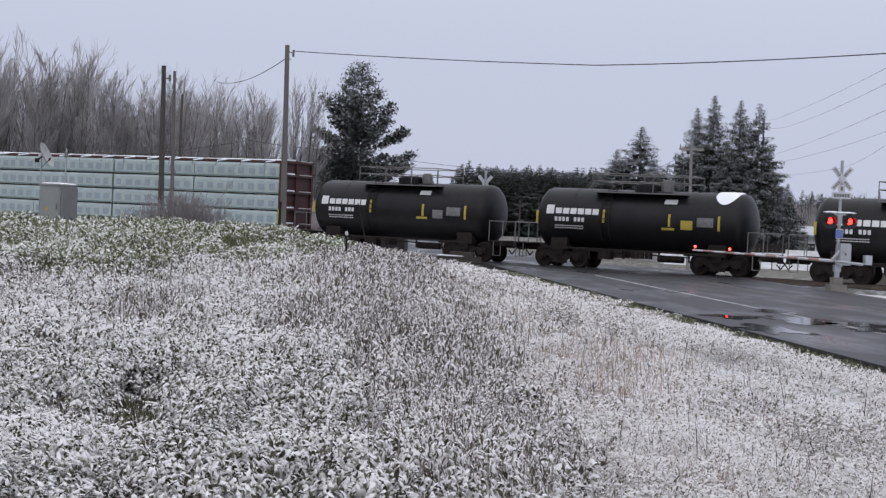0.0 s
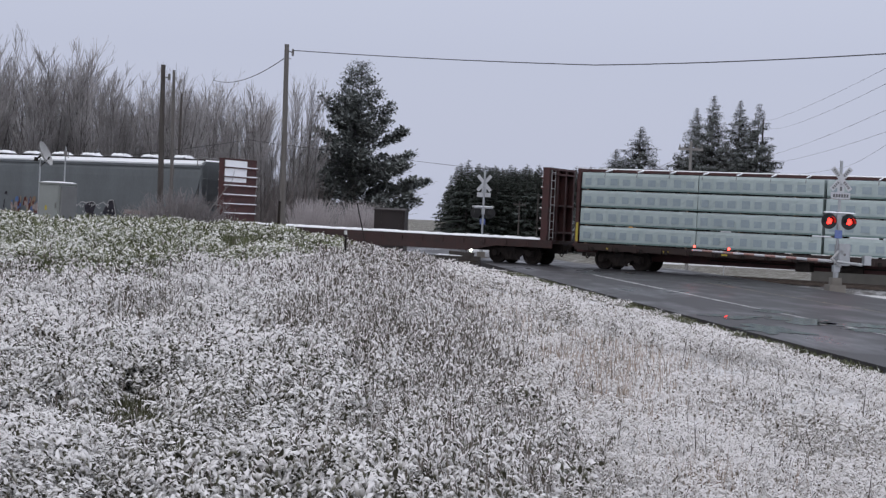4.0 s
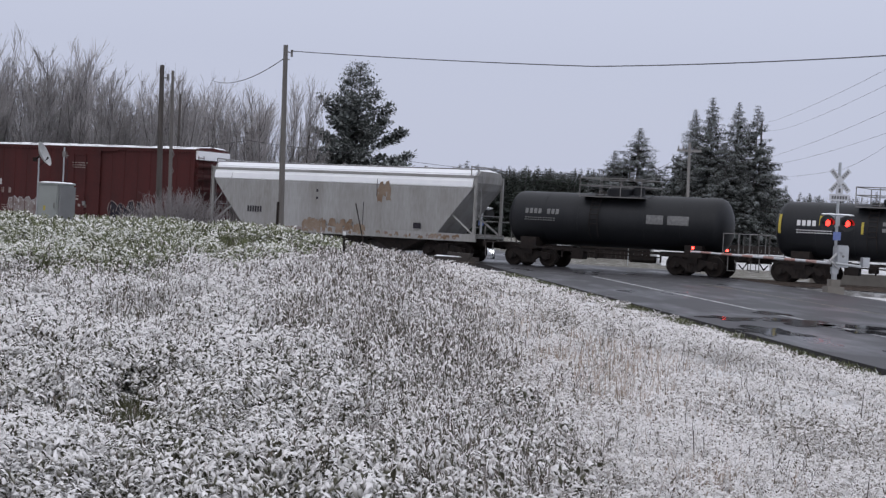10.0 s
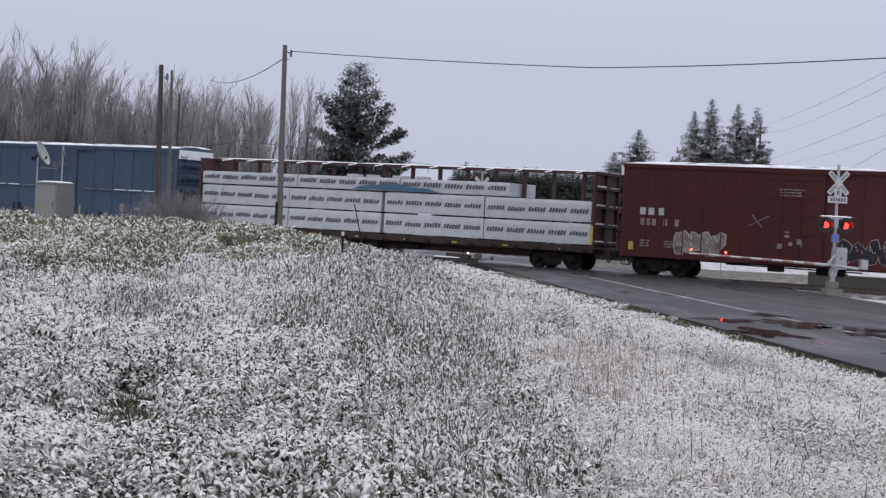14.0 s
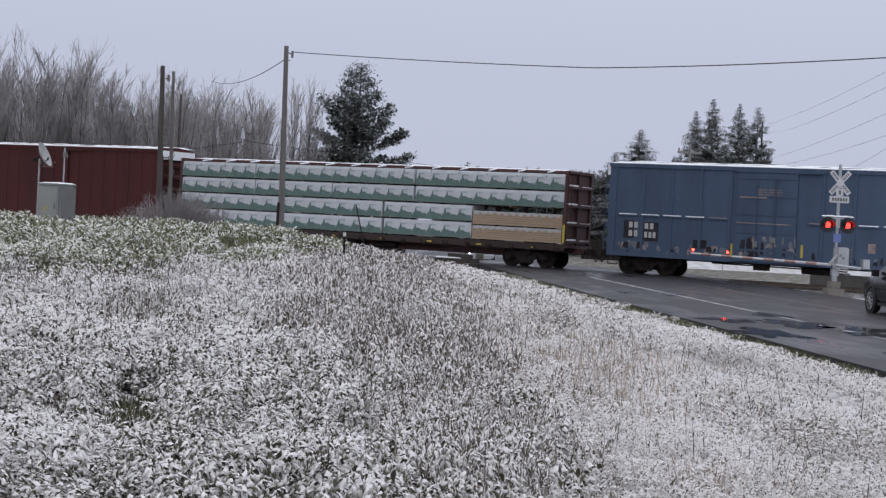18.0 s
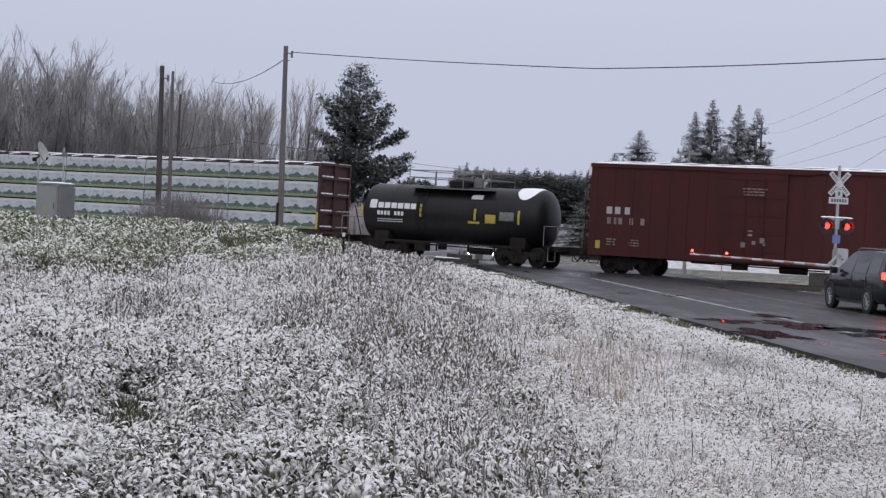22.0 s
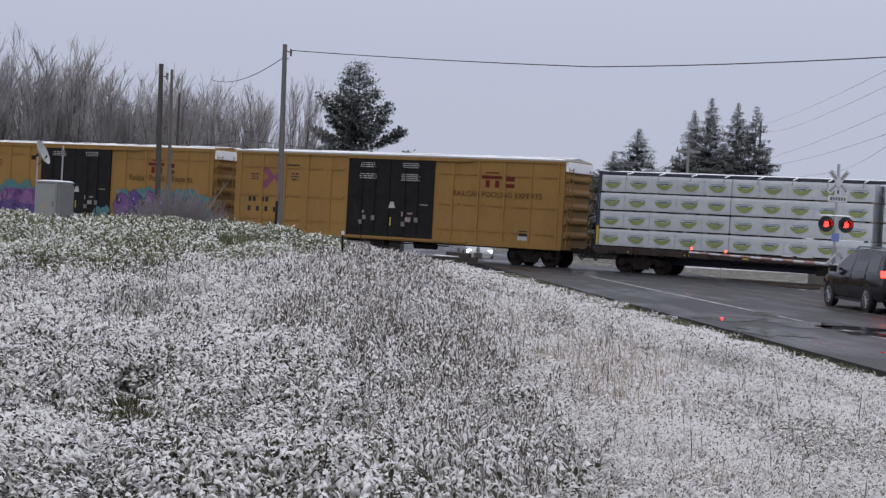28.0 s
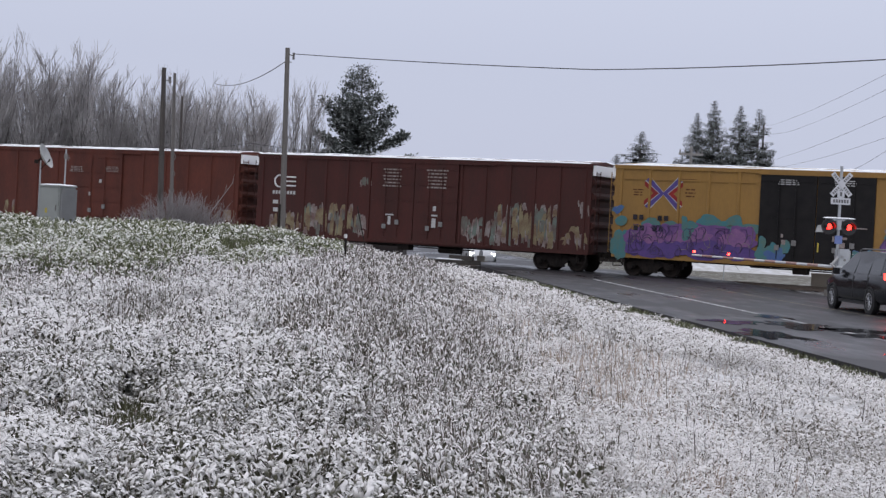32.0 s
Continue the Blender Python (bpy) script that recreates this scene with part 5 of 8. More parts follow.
lumber_tan = surface("sawn_lumber", (0.35, 0.265, 0.185), (0.26, 0.19, 0.13), 2, 0.6, 0.8, bump=0.2, stretch=(0.3, 4, 4))
beam_red = surface("dark_red_frame_paint", (0.070, 0.020, 0.019), (0.035, 0.018, 0.017), 2, 0.8, 0.65, bump=0.08)
beam_navy = surface("navy_frame_paint", (0.020, 0.026, 0.05), (0.03, 0.03, 0.035), 2, 0.8, 0.65, bump=0.08)
mark_grey = surface("print_grey", (0.25, 0.31, 0.34), (0.33, 0.39, 0.42), 6, 0.6, 0.5)
mark_black = surface("print_black", (0.05, 0.055, 0.07), (0.12, 0.13, 0.15), 6, 0.6, 0.5)
mark_green = surface("print_dark_green", (0.065, 0.115, 0.105), (0.12, 0.18, 0.165), 4, 0.8, 0.5)
mark_forest = surface("print_forest_green", (0.055, 0.085, 0.075), (0.13, 0.17, 0.16), 4, 0.8, 0.5)
mark_lime = surface("print_lime", (0.25, 0.29, 0.085), (0.16, 0.20, 0.085), 4, 0.7, 0.5)
mark_teal = surface("print_teal", (0.12, 0.19, 0.18), (0.18, 0.25, 0.24), 5, 0.6, 0.5)
mark_pale = surface("print_pale_grey", (0.30, 0.34, 0.37), (0.44, 0.47, 0.50), 7, 0.8, 0.5)
mark_blue = surface("print_blue", (0.04, 0.11, 0.19), (0.07, 0.15, 0.23), 4, 0.6, 0.5)
sill_rust = surface("rusty_side_sill", (0.034, 0.017, 0.014), (0.018, 0.013, 0.012), 4, 0.8, 0.75, bump=0.1)


def panels(a, b, pitch, margin=0.0):
    """The feet of the printed panels along one bundle."""
    n = max(1, int(round((b - a - margin) / pitch)))
    return [(a + margin / 2 + (b - a - margin) * i / n, (b - a - margin) / n) for i in range(n)]


def print_squares(ob, a, b, za, zb, y, mark, rnd, pitch):
    h = zb - za
    for x, w in panels(a, b, pitch, .1):
        q = x + w * rnd.uniform(.18, .26)
        bars(ob, "wrap_print", [(q, q + w * rnd.uniform(.5, .62), za + h * .24, za + h * rnd.uniform(.62, .70))], mark, y)
    bars(ob, "wrap_stripe", [(a + .01, b - .01, za + .01, za + .07)], mark_teal, y)


def print_words(ob, a, b, za, zb, y, mark, rnd, pitch):
    h = zb - za
    for x, w in panels(a, b, pitch, .1):
        m = Mesh()
        z = za + h * .40 + rnd.uniform(-.02, .02)
        for k in range(6):
            q = x + .08 + k * w * .14
            t = rnd.uniform(.16, .22)
            flat(m, [(q, z), (q + w * .10, z), (q + w * .10 + .07, z + t), (q + .07, z + t)], y - .006)
        part("wrap_print", m, mark, ob)


def print_band(ob, a, b, za, zb, y, mark, rnd, pitch):
    h = zb - za
    bars(ob, "wrap_stripe", [(a + .01, b - .01, za + .01, za + h * .27)], mark, y)
    for x, w in panels(a, b, pitch):
        m = Mesh()
        top = [(x + w * u, za + h * (v + rnd.uniform(-.015, .015))) for u, v in ((.97, .37), (.66, .38), (.56, .45), (.44, .50), (.35, .45), (.28, .54), (.25, .72), (.20, .72), (.16, .54), (.10, .39), (.02, .36))]
        flat(m, [(x + .02, za + h * .26), (x + w * .97, za + h * .26)] + top, y - .007)
        part("wrap_print", m, mark, ob)
        bars(ob, "wrap_print", [(x + w * .2, x + w * .62, za + h * .70, za + h * .76)], mark_grey, y)


def print_lake(ob, a, b, za, zb, y, mark, rnd, pitch):
    h = zb - za
    bars(ob, "wrap_stripe", [(a + .01, b - .01, za + .015, za + h * .13)], mark_lime, y)
    for x, w in panels(a, b, pitch):
        m = Mesh()
        top = []
        for k in range(17):
            u = 1 - (k + .5) / 17
            v = .33 + .22 * math.exp(-((u - .62) / .17) ** 2) + .08 * math.exp(-((u - .25) / .10) ** 2) + rnd.uniform(-.045, .045)
            top.append((x + w * u, za + h * v))
        flat(m, [(x, za + h * .19), (x + w, za + h * .19)] + top, y - .006)
        part("wrap_print", m, mark, ob)
        # reflection of the shore and a worn emblem above it
        m = Mesh()
        flat(m, [(x + w * .05, za + h * .135), (x + w * .95, za + h * .135), (x + w * .9, za + h * .19), (x + w * .1, za + h * .19)], y - .005)
        part("wrap_print", m, mark_teal, ob)
        m = Mesh()
        flat(m, [(x + w * (.48 + .24 * math.cos(g * .785)), za + h * (.74 + .075 * math.sin(g * .785))) for g in range(8)], y - .006)
        part("wrap_print", m, mark_pale, ob)
        if rnd.random() < .6:
            bars(ob, "wrap_fold", [(x - .008, x + .008, za + h * .13, zb - .05)], mark_grey, y - .004)


def print_leaf(ob, a, b, za, zb, y, mark, rnd, pitch):
    h = zb - za
    for x, w in panels(a, b, pitch):
        c, q = za + h * .42 + rnd.uniform(-.02, .02), x + w * .16
        m = Mesh()
        flat(m, [(q, c + .10), (q + w * .08, c - .06), (q + w * .24, c - .17), (q + w * .42, c - .17), (q + w * .58, c - .05), (q + w * .68, c + .12), (q + w * .52, c + .06), (q + w * .36, c + .01), (q + w * .16, c + .05)], y - .006)
        part("wrap_print", m, mark, ob)
        bars(ob, "wrap_print", [(q + w * .06, q + w * .62, c + .14, c + .19)], mark_grey, y)
        bars(ob, "wrap_print", [(q + w * .14, q + w * .5, c + .06, c + .10)], mark_forest, y - .003)
        if rnd.random() < .7:
            bars(ob, "wrap_fold", [(x - .007, x + .007, za + .04, zb - .05)], mark_grey, y)


def flat_car(rear, front):
    ob, half = car("bulkhead_flat_car", "empty dark red bulkhead flat car with snowy deck", "flat car", rear, front)
    Y = 1.42
    part("deck", Mesh().box(-half - .3, half + .3, -Y, Y, 1.0, 1.16), deck_brown, ob)
    for s in (-1, 1):
        part("side_sill", Mesh().across([(-half - .3, 1.0), (-half - .3, .80), (-half + 2.6, .80), (-half + 4.2, .50), (half - 4.2, .50), (half - 2.6, .80), (half + .3, .80), (half + .3, 1.0)], s * (Y - .02) - .04, s * (Y - .02) + .04), deck_brown, ob)
    part("centre_sill", Mesh().box(-half - .3, half + .3, -.3, .3, .55, 1.0), iron, ob)
    for e in (-1, 1):
        b = Mesh()
        b.box(*sorted((e * (half - .26), e * (half - .32))), -Y, Y, 1.16, 4.42)
        b.box(*sorted((e * (half + .03), e * (half - .34))), -Y, Y, 4.42, 4.52)
        bulk = part("bulkhead", b, beam_red, ob, "tall dark red end bulkhead")
        for y in (-1.36, -.45, .45, 1.36):
            part("bulkhead_post", Mesh().box(*sorted((e * half, e * (half - .255))), y - .07, y + .07, 1.16, 4.42), beam_red, bulk)
        if e > 0:
            part("ladder", ladder(half + .07, -1.30, -.90, 1.3, 4.3, 9), white_dull, bulk, "pale frosted ladder")
        for z in np.linspace(1.5, 4.2, 7) if e < 0 else (1.5, 2.75, 4.2):
            part("bulkhead_rib", Mesh().box(*sorted((e * (half + .05), e * (half - .25))), -Y, Y, z, z + .08), beam_red, bulk)
            if e > 0:
                continue
            part("rib_snow", Mesh().box(*sorted((e * (half + .05), e * (half - .2))), -Y + .02, Y - .02, z + .081, z + .14), snow, bulk)
        for z in np.linspace(1.6, 4.0, 6):
            part("bulkhead_rib", Mesh().box(*sorted((e * (half - .32), e * (half - .42))), -Y, Y, z, z + .07), beam_red, bulk)
            part("rib_snow", Mesh().box(*sorted((e * (half - .325), e * (half - .42))), -Y + .02, Y - .02, z + .071, z + .12), snow, bulk)
        part("blown_snow", Mesh().across([(e * (half - .321), 3.3), (e * (half - .345), 3.5), (e * (half - .36), 4.40), (e * (half - .321), 4.42)], -Y + .05, Y - .9), snow, bulk, "snow plastered on the bulkhead")
    part("deck_snow", snow_ridge(-half + .3, half - .3, -Y + .03, Y - .03, 1.163, .08, 11, 50, 8), snow, ob, "trampled snow on the deck", True)
    part("edge_snow", snow_ridge(-half + .4, half - .4, -Y - .02, -Y + .35, 1.165, .13, 12, 70, 4), snow, ob, "lumpy snow along the deck edge", True)
    for x in np.linspace(-half + 1, half - 1, 16):
        part("stake_pocket", Mesh().box(x - .08, x + .08, -Y - .07, -Y + .02, .86, 1.06), deck_brown, ob)
    running_gear(ob, half, half - 1.9, .75)
    return ob


tank_car(-21.75, -11.6, black_tank, "black", 0)
tank_car(-34.75, -24.45, black_tank, "black", 1)
tank_car(-47.10, -37.00, black_tank, "black", 2)
centre_beam(-71.15, -48.80, [(-11.0, .15, 1.12, 4.36, 4, .62, wrap_grey, mark_grey, print_squares), (.25, 11.0, 1.12, 4.36, 4, .62, wrap_grey, mark_grey, print_squares)],
            "lumber car with pale grey wrapped bundles", 3, beam_red, None)
flat_car(-91.40, -72.60)
hopper_car(-108.95, -92.50, hopper_grey, "slate", 5)
tank_car(-120.80, -110.55, grey_tank, "grey", 6)
tank_car(-133.65, -122.90, grey_tank, "grey", 7)
hopper_car(-150.45, -135.00, hopper_pale, "pale", 8)
box_car(-167.10, -151.57, rust_red, "red", 9)
arrow_car = centre_beam(-190.70, -168.40, [(-11.0, -.1, 1.12, 3.16, 2, 1.06, wrap_white, mark_black, print_words), (.05, 11.0, 1.12, 3.16, 2, 1.06, wrap_white, mark_black, print_words), (-11.0, 6.8, 3.16, 3.86, 1, 1.06, wrap_white, mark_black, print_words)],
            "partly loaded lumber car with white wrapped bundles", 10, beam_red, None)
torn = Mesh()
flat(torn, [(-1.7, 3.27), (3.2, 3.22), (2.5, 3.40), (1.3, 3.46), (.7, 3.63), (.2, 3.50), (-.8, 3.47), (-1.5, 3.36)], -1.486)
part("torn_wrap", torn, mark_blue, arrow_car, "torn wrap showing blue sheet")
for x, w in ((-2.2, .5), (-1.1, .4), (.4, .6), (1.7, .45)):
    part("loose_wrap", Mesh().box(x, x + w, -1.38, -.6, 3.86, 3.98, .03), wrap_white, arrow_car)
box_car(-207.70, -192.15, car_blue, "blue", 11)
centre_beam(-231.95, -209.75, [(-11.0, 1.3, 1.12, 2.74, 2, .82, wrap_white, mark_green, print_band), (1.4, 6.25, 1.12, 2.74, 2, .82, wrap_white, mark_green, print_band), (6.3, 10.95, 1.12, 2.5, 2, .9, lumber_tan, None, None),
                               (-11.0, 3.0, 2.74, 4.36, 2, .82, wrap_white, mark_green, print_band), (3.1, 11.0, 2.74, 4.36, 2, .82, wrap_white, mark_green, print_band)],
            "lumber car with green and white wrapped bundles", 12, beam_red, None)
box_car(-248.80, -233.35, rust_red, "red", 13)
tank_car(-261.20, -251.10, black_tank, "black", 4)
centre_beam(-285.60, -263.40, [(-11.0, -.05, 1.12, 4.36, 4, .95, wrap_white, mark_forest, print_lake), (.0, 11.0, 1.12, 4.36, 4, .95, wrap_white, mark_forest, print_lake)],
            "lumber car with bundles printed with a lakeside scene", 15, beam_red, None)
centre_beam(-309.20, -287.10, [(-11.0, 1.35, 1.12, 4.36, 4, 1.12, wrap_white, mark_lime, print_leaf), (1.75, 11.0, 1.12, 4.36, 4, 1.12, wrap_white, mark_lime, print_leaf)],
            "lumber car with white bundles bearing yellow-green marks", 16, beam_navy, None)
box_car(-329.40, -310.85, car_yellow, "yellow", 17)
box_car(-349.30, -330.75, car_yellow, "painted", 18)
box_car(-368.90, -350.35, brown_red, "brown", 19)
box_car(-388.60, -370.00, faded_red, "faded", 20)

# ---- plants ----
def many_quads(name, verts, material, label="", kind="stuff"):
    """One mesh of loose four-cornered pieces; verts is (n, 4, 3)."""
    n = len(verts)
    me = bpy.data.meshes.new(name)
    me.vertices.add(4 * n)
    me.vertices.foreach_set("co", np.ascontiguousarray(verts, dtype=np.float32).ravel())
    me.loops.add(4 * n)
    me.loops.foreach_set("vertex_index", np.arange(4 * n, dtype=np.int32))
    me.polygons.add(n)
    me.polygons.foreach_set("loop_start", np.arange(0, 4 * n, 4, dtype=np.int32))
    me.update(calc_edges=True)
    me.materials.append(material)
    return me


def leaves(p, az, tilt, length, width, fold=0.25):
    """Kite-shaped folded leaves at p; tilt is the angle above the level, in radians."""
    d = np.stack([np.cos(az) * np.cos(tilt), np.sin(az) * np.cos(tilt), np.sin(tilt)], -1)
    s = np.stack([-np.sin(az), np.cos(az), np.zeros_like(az)], -1)
    up = np.cross(d, s)
    L, W = length[:, None], width[:, None]
    mid = p + 0.45 * L * d - fold * W * up
    return np.stack([p, mid - 0.5 * W * s, p + L * d - 0.12 * L * np.array([0, 0, 1.0]), mid + 0.5 * W * s], 1)


def frosted(name, white, dark, other, thr=0.45, soft=0.25, patch=0.9, patch_scale=0.7, lift=0.55, rand=0.7, rough=0.8, along=1.0):
    """Leaves with snow on what faces up, bare in patches."""
    m = bpy.data.materials.new(name)
    m.use_nodes = True
    nt = m.node_tree
    p = nt.nodes["Principled BSDF"]
    p.inputs["Roughness"].default_value = rough
    geo, sep, tc = nt.nodes.new("ShaderNodeNewGeometry"), nt.nodes.new("ShaderNodeSeparateXYZ"), nt.nodes.new("ShaderNodeTexCoord")
    nz = nt.nodes.new("ShaderNodeTexNoise")
    nz.inputs["Scale"].default_value, nz.inputs["Detail"].default_value = patch_scale, 4
    mp = nt.nodes.new("ShaderNodeMapping")
    mp.inputs["Scale"].default_value = (1, along, 1)
    nt.links.new(tc.outputs["Object"], mp.inputs[0])
    nt.links.new(mp.outputs[0], nz.inputs["Vector"])
    nt.links.new(geo.outputs["Normal"], sep.inputs[0])

    def madd(a, k, b):
        q = nt.nodes.new("ShaderNodeMath")
        q.operation = "MULTIPLY_ADD"
        nt.links.new(a, q.inputs[0])
        q.inputs[1].default_value = k
        if isinstance(b, float):
            q.inputs[2].default_value = b
        else:
            nt.links.new(b, q.inputs[2])
        return q.outputs[0]
    v = madd(sep.outputs[2], lift, madd(geo.outputs["Random Per Island"], rand, madd(nz.outputs[0], patch, -0.5 * (rand + patch))))
    mr = nt.nodes.new("ShaderNodeMapRange")
    mr.inputs[1].default_value, mr.inputs[2].default_value = thr - soft, thr + soft
    nt.links.new(v, mr.inputs[0])
    bare, mix = nt.nodes.new("ShaderNodeMix"), nt.nodes.new("ShaderNodeMix")
    bare.data_type = mix.data_type = "RGBA"
    bare.inputs[6].default_value, bare.inputs[7].default_value = (*dark, 1), (*other, 1)
    nt.links.new(nz.outputs[0], bare.inputs[0])
    nt.links.new(mr.outputs[0], mix.inputs[0])
    nt.links.new(bare.outputs[2], mix.inputs[6])
    mix.inputs[7].default_value = (*white, 1)
    nt.links.new(mix.outputs[2], p.inputs["Base Color"])
    return m


snowy_leaf = frosted("snowy_weed_leaf", (0.785, 0.765, 0.765), (0.036, 0.034, 0.020), (0.13, 0.125, 0.080), thr=0.40, soft=.24, patch=.95, patch_scale=1.6, lift=.8, rand=.85, along=.35)
dusky_leaf = frosted("dusky_weed_leaf", (0.77, 0.745, 0.745), (0.105, 0.084, 0.068), (0.23, 0.195, 0.16), thr=0.16, soft=.26, patch=.9, patch_scale=1.3, lift=.7, rand=.6, along=.35)
hollow_leaf = frosted("hollow_olive_grass", (0.5, 0.5, 0.46), (0.035, 0.036, 0.016), (0.10, 0.10, 0.045), thr=0.75, soft=.3)
stem_leaf = frosted("frosted_weed_stem", (0.74, 0.73, 0.74), (0.10, 0.085, 0.06), (0.22, 0.19, 0.14), thr=0.35, soft=.3, along=.35)
verge_leaf = frosted("snowy_verge_leaf", (0.77, 0.745, 0.745), (0.075, 0.066, 0.046), (0.26, 0.22, 0.17), thr=.37, soft=.28, lift=.7, along=.35)
green_leaf = frosted("frosted_green_weed", (0.74, 0.74, 0.71), (0.060, 0.066, 0.030), (0.21, 0.225, 0.115), thr=0.60, soft=.18, lift=.7, along=.35)
dry_grass = frosted("dry_tan_grass", (0.72, 0.67, 0.65), (0.30, 0.23, 0.18), (0.50, 0.41, 0.34), thr=0.50, rand=0.9, along=.35)
stalk_dark = frosted("dark_dry_stalk", (0.60, 0.60, 0.62), (0.06, 0.052, 0.045), (0.13, 0.11, 0.09), thr=0.45)
needles = frosted("frosted_needles", (0.35, 0.375, 0.385), (0.020, 0.026, 0.021), (0.044, 0.050, 0.042), thr=0.56, soft=0.4, patch_scale=0.5)
pine_needles = frosted("dark_pine_needles", (0.33, 0.35, 0.355), (0.095, 0.108, 0.10), (0.155, 0.170, 0.162), thr=0.55, soft=0.55, patch_scale=0.5)
far_needles = frosted("distant_needles", (0.13, 0.15, 0.15), (0.012, 0.019, 0.013), (0.030, 0.040, 0.026), thr=0.72, soft=0.4, patch_scale=0.15)
frost_twig = surface("frosted_twig", (0.20, 0.183, 0.18), (0.46, 0.443, 0.45), 0.5, 0.9, 0.9, fine=6, spread=.3)
twig_snow = surface("snowy_twig", (0.74, 0.73, 0.74), (0.34, 0.31, 0.29), 14, 0.7, 0.85, fine=60)
shrub_twig = surface("pale_shrub_twig", (0.34, 0.30, 0.30), (0.56, 0.53, 0.54), 0.8, 0.9, 0.9, fine=6)
bush_twig = surface("dull_bush_twig", (0.13, 0.115, 0.115), (0.30, 0.28, 0.285), 0.8, 0.9, 0.9, fine=5)
brush_twig = surface("brown_brush_twig", (0.135, 0.113, 0.108), (0.275, 0.248, 0.245), 0.3, 0.9, 0.9, fine=3)
limb_bark = surface("frosted_limb_bark", (0.085, 0.075, 0.073), (0.56, 0.545, 0.55), 0.8, 0.9, 0.9, fine=5)
bark = surface("grey_bark", (0.060, 0.053, 0.050), (0.15, 0.14, 0.14), 1.5, 0.8, 0.9, bump=0.5, fine=20, stretch=(4, 4, 0.6))


def in_view(rng, n, r0, r1, spread=0.335):
    """Random spots on the near side of the track, r0 to r1 metres off."""
    r = np.sqrt(rng.rand(n) * (r1 * r1 - r0 * r0) + r0 * r0)
    a = (rng.rand(n) * 2 - 1) * spread
    return r * np.sin(a), r * np.cos(a)


def grain(x, y, cell, seed):
    """Smooth random values from 0 to 1 over the plan."""
    table = np.random.RandomState(seed).rand(256, 256)
    u, v = np.asarray(x) / cell + 900, np.asarray(y) / cell + 900
    i, j = np.floor(u).astype(int), np.floor(v).astype(int)
    a, b = u - i, v - j
    a, b = a * a * (3 - 2 * a), b * b * (3 - 2 * b)
    i0, i1, j0, j1 = i % 256, (i + 1) % 256, j % 256, (j + 1) % 256
    return (table[i0, j0] * (1 - a) + table[i1, j0] * a) * (1 - b) + (table[i0, j1] * (1 - a) + table[i1, j1] * a) * b


def tufts(name, v, material):
    """One mesh of small rounded snow-laden leaves; v is (n, 5, 3)."""
    n = len(v)
    me = bpy.data.meshes.new(name)
    me.vertices.add(5 * n)
    me.vertices.foreach_set("co", np.ascontiguousarray(v, dtype=np.float32).ravel())
    tri = np.array([0, 1, 2, 0, 2, 3, 1, 4, 2, 2, 4, 3], dtype=np.int32)
    me.loops.add(12 * n)
    me.loops.foreach_set("vertex_index", (np.arange(n, dtype=np.int32)[:, None] * 5 + tri).ravel())
    me.polygons.add(4 * n)
    me.polygons.foreach_set("loop_start", np.arange(0, 12 * n, 3, dtype=np.int32))
    me.polygons.foreach_set("use_smooth", np.ones(4 * n, dtype=bool))
    me.update(calc_edges=True)
    me.materials.append(material)
    return me


def puffs(p, az, tilt, length, width, droop):
    """Arched leaves under a rounded cushion of snow: foot, left, ridge, right, tip."""
    d = np.stack([np.cos(az) * np.cos(tilt), np.sin(az) * np.cos(tilt), np.sin(tilt)], -1)
    s = np.stack([np.sin(az), -np.cos(az), np.zeros_like(az)], -1)
    up = np.cross(s, d)
    L, W = length[:, None], width[:, None]
    z = np.array([0, 0, 1.0])
    mid = p + .60 * L * d
    low = mid - .38 * W * up
    tip = p + L * d - (droop[:, None] * L) * z
    return np.stack([p - .15 * W * up, low + .5 * W * s, mid + .40 * W * up, low - .5 * W * s, tip], 1)


def fingers(p, az, tilt, length, width, droop):
    """Plump bent leaves under snow: foot, two ribs of left, ridge and right, and tip."""
    d = np.stack([np.cos(az) * np.cos(tilt), np.sin(az) * np.cos(tilt), np.sin(tilt)], -1)
    s = np.stack([np.sin(az), -np.cos(az), np.zeros_like(az)], -1)
    up = np.cross(s, d)
    L, W, D = length[:, None], width[:, None], droop[:, None]
    z = np.array([0, 0, 1.0])
    a, b = p + .30 * L * d - .06 * D * L * z, p + .72 * L * d - .42 * D * L * z
    tip = p + L * d - .95 * D * L * z
    wild = np.random.RandomState(77).randn(len(p), 8, 3) * (.13 * width)[:, None, None]
    return wild + np.stack([p - .12 * W * up, a - .22 * W * up + .42 * W * s, a + .34 * W * up, a - .22 * W * up - .42 * W * s,
                     b - .30 * W * up + .5 * W * s, b + .36 * W * up, b - .30 * W * up - .5 * W * s, tip - .1 * W * up], 1)


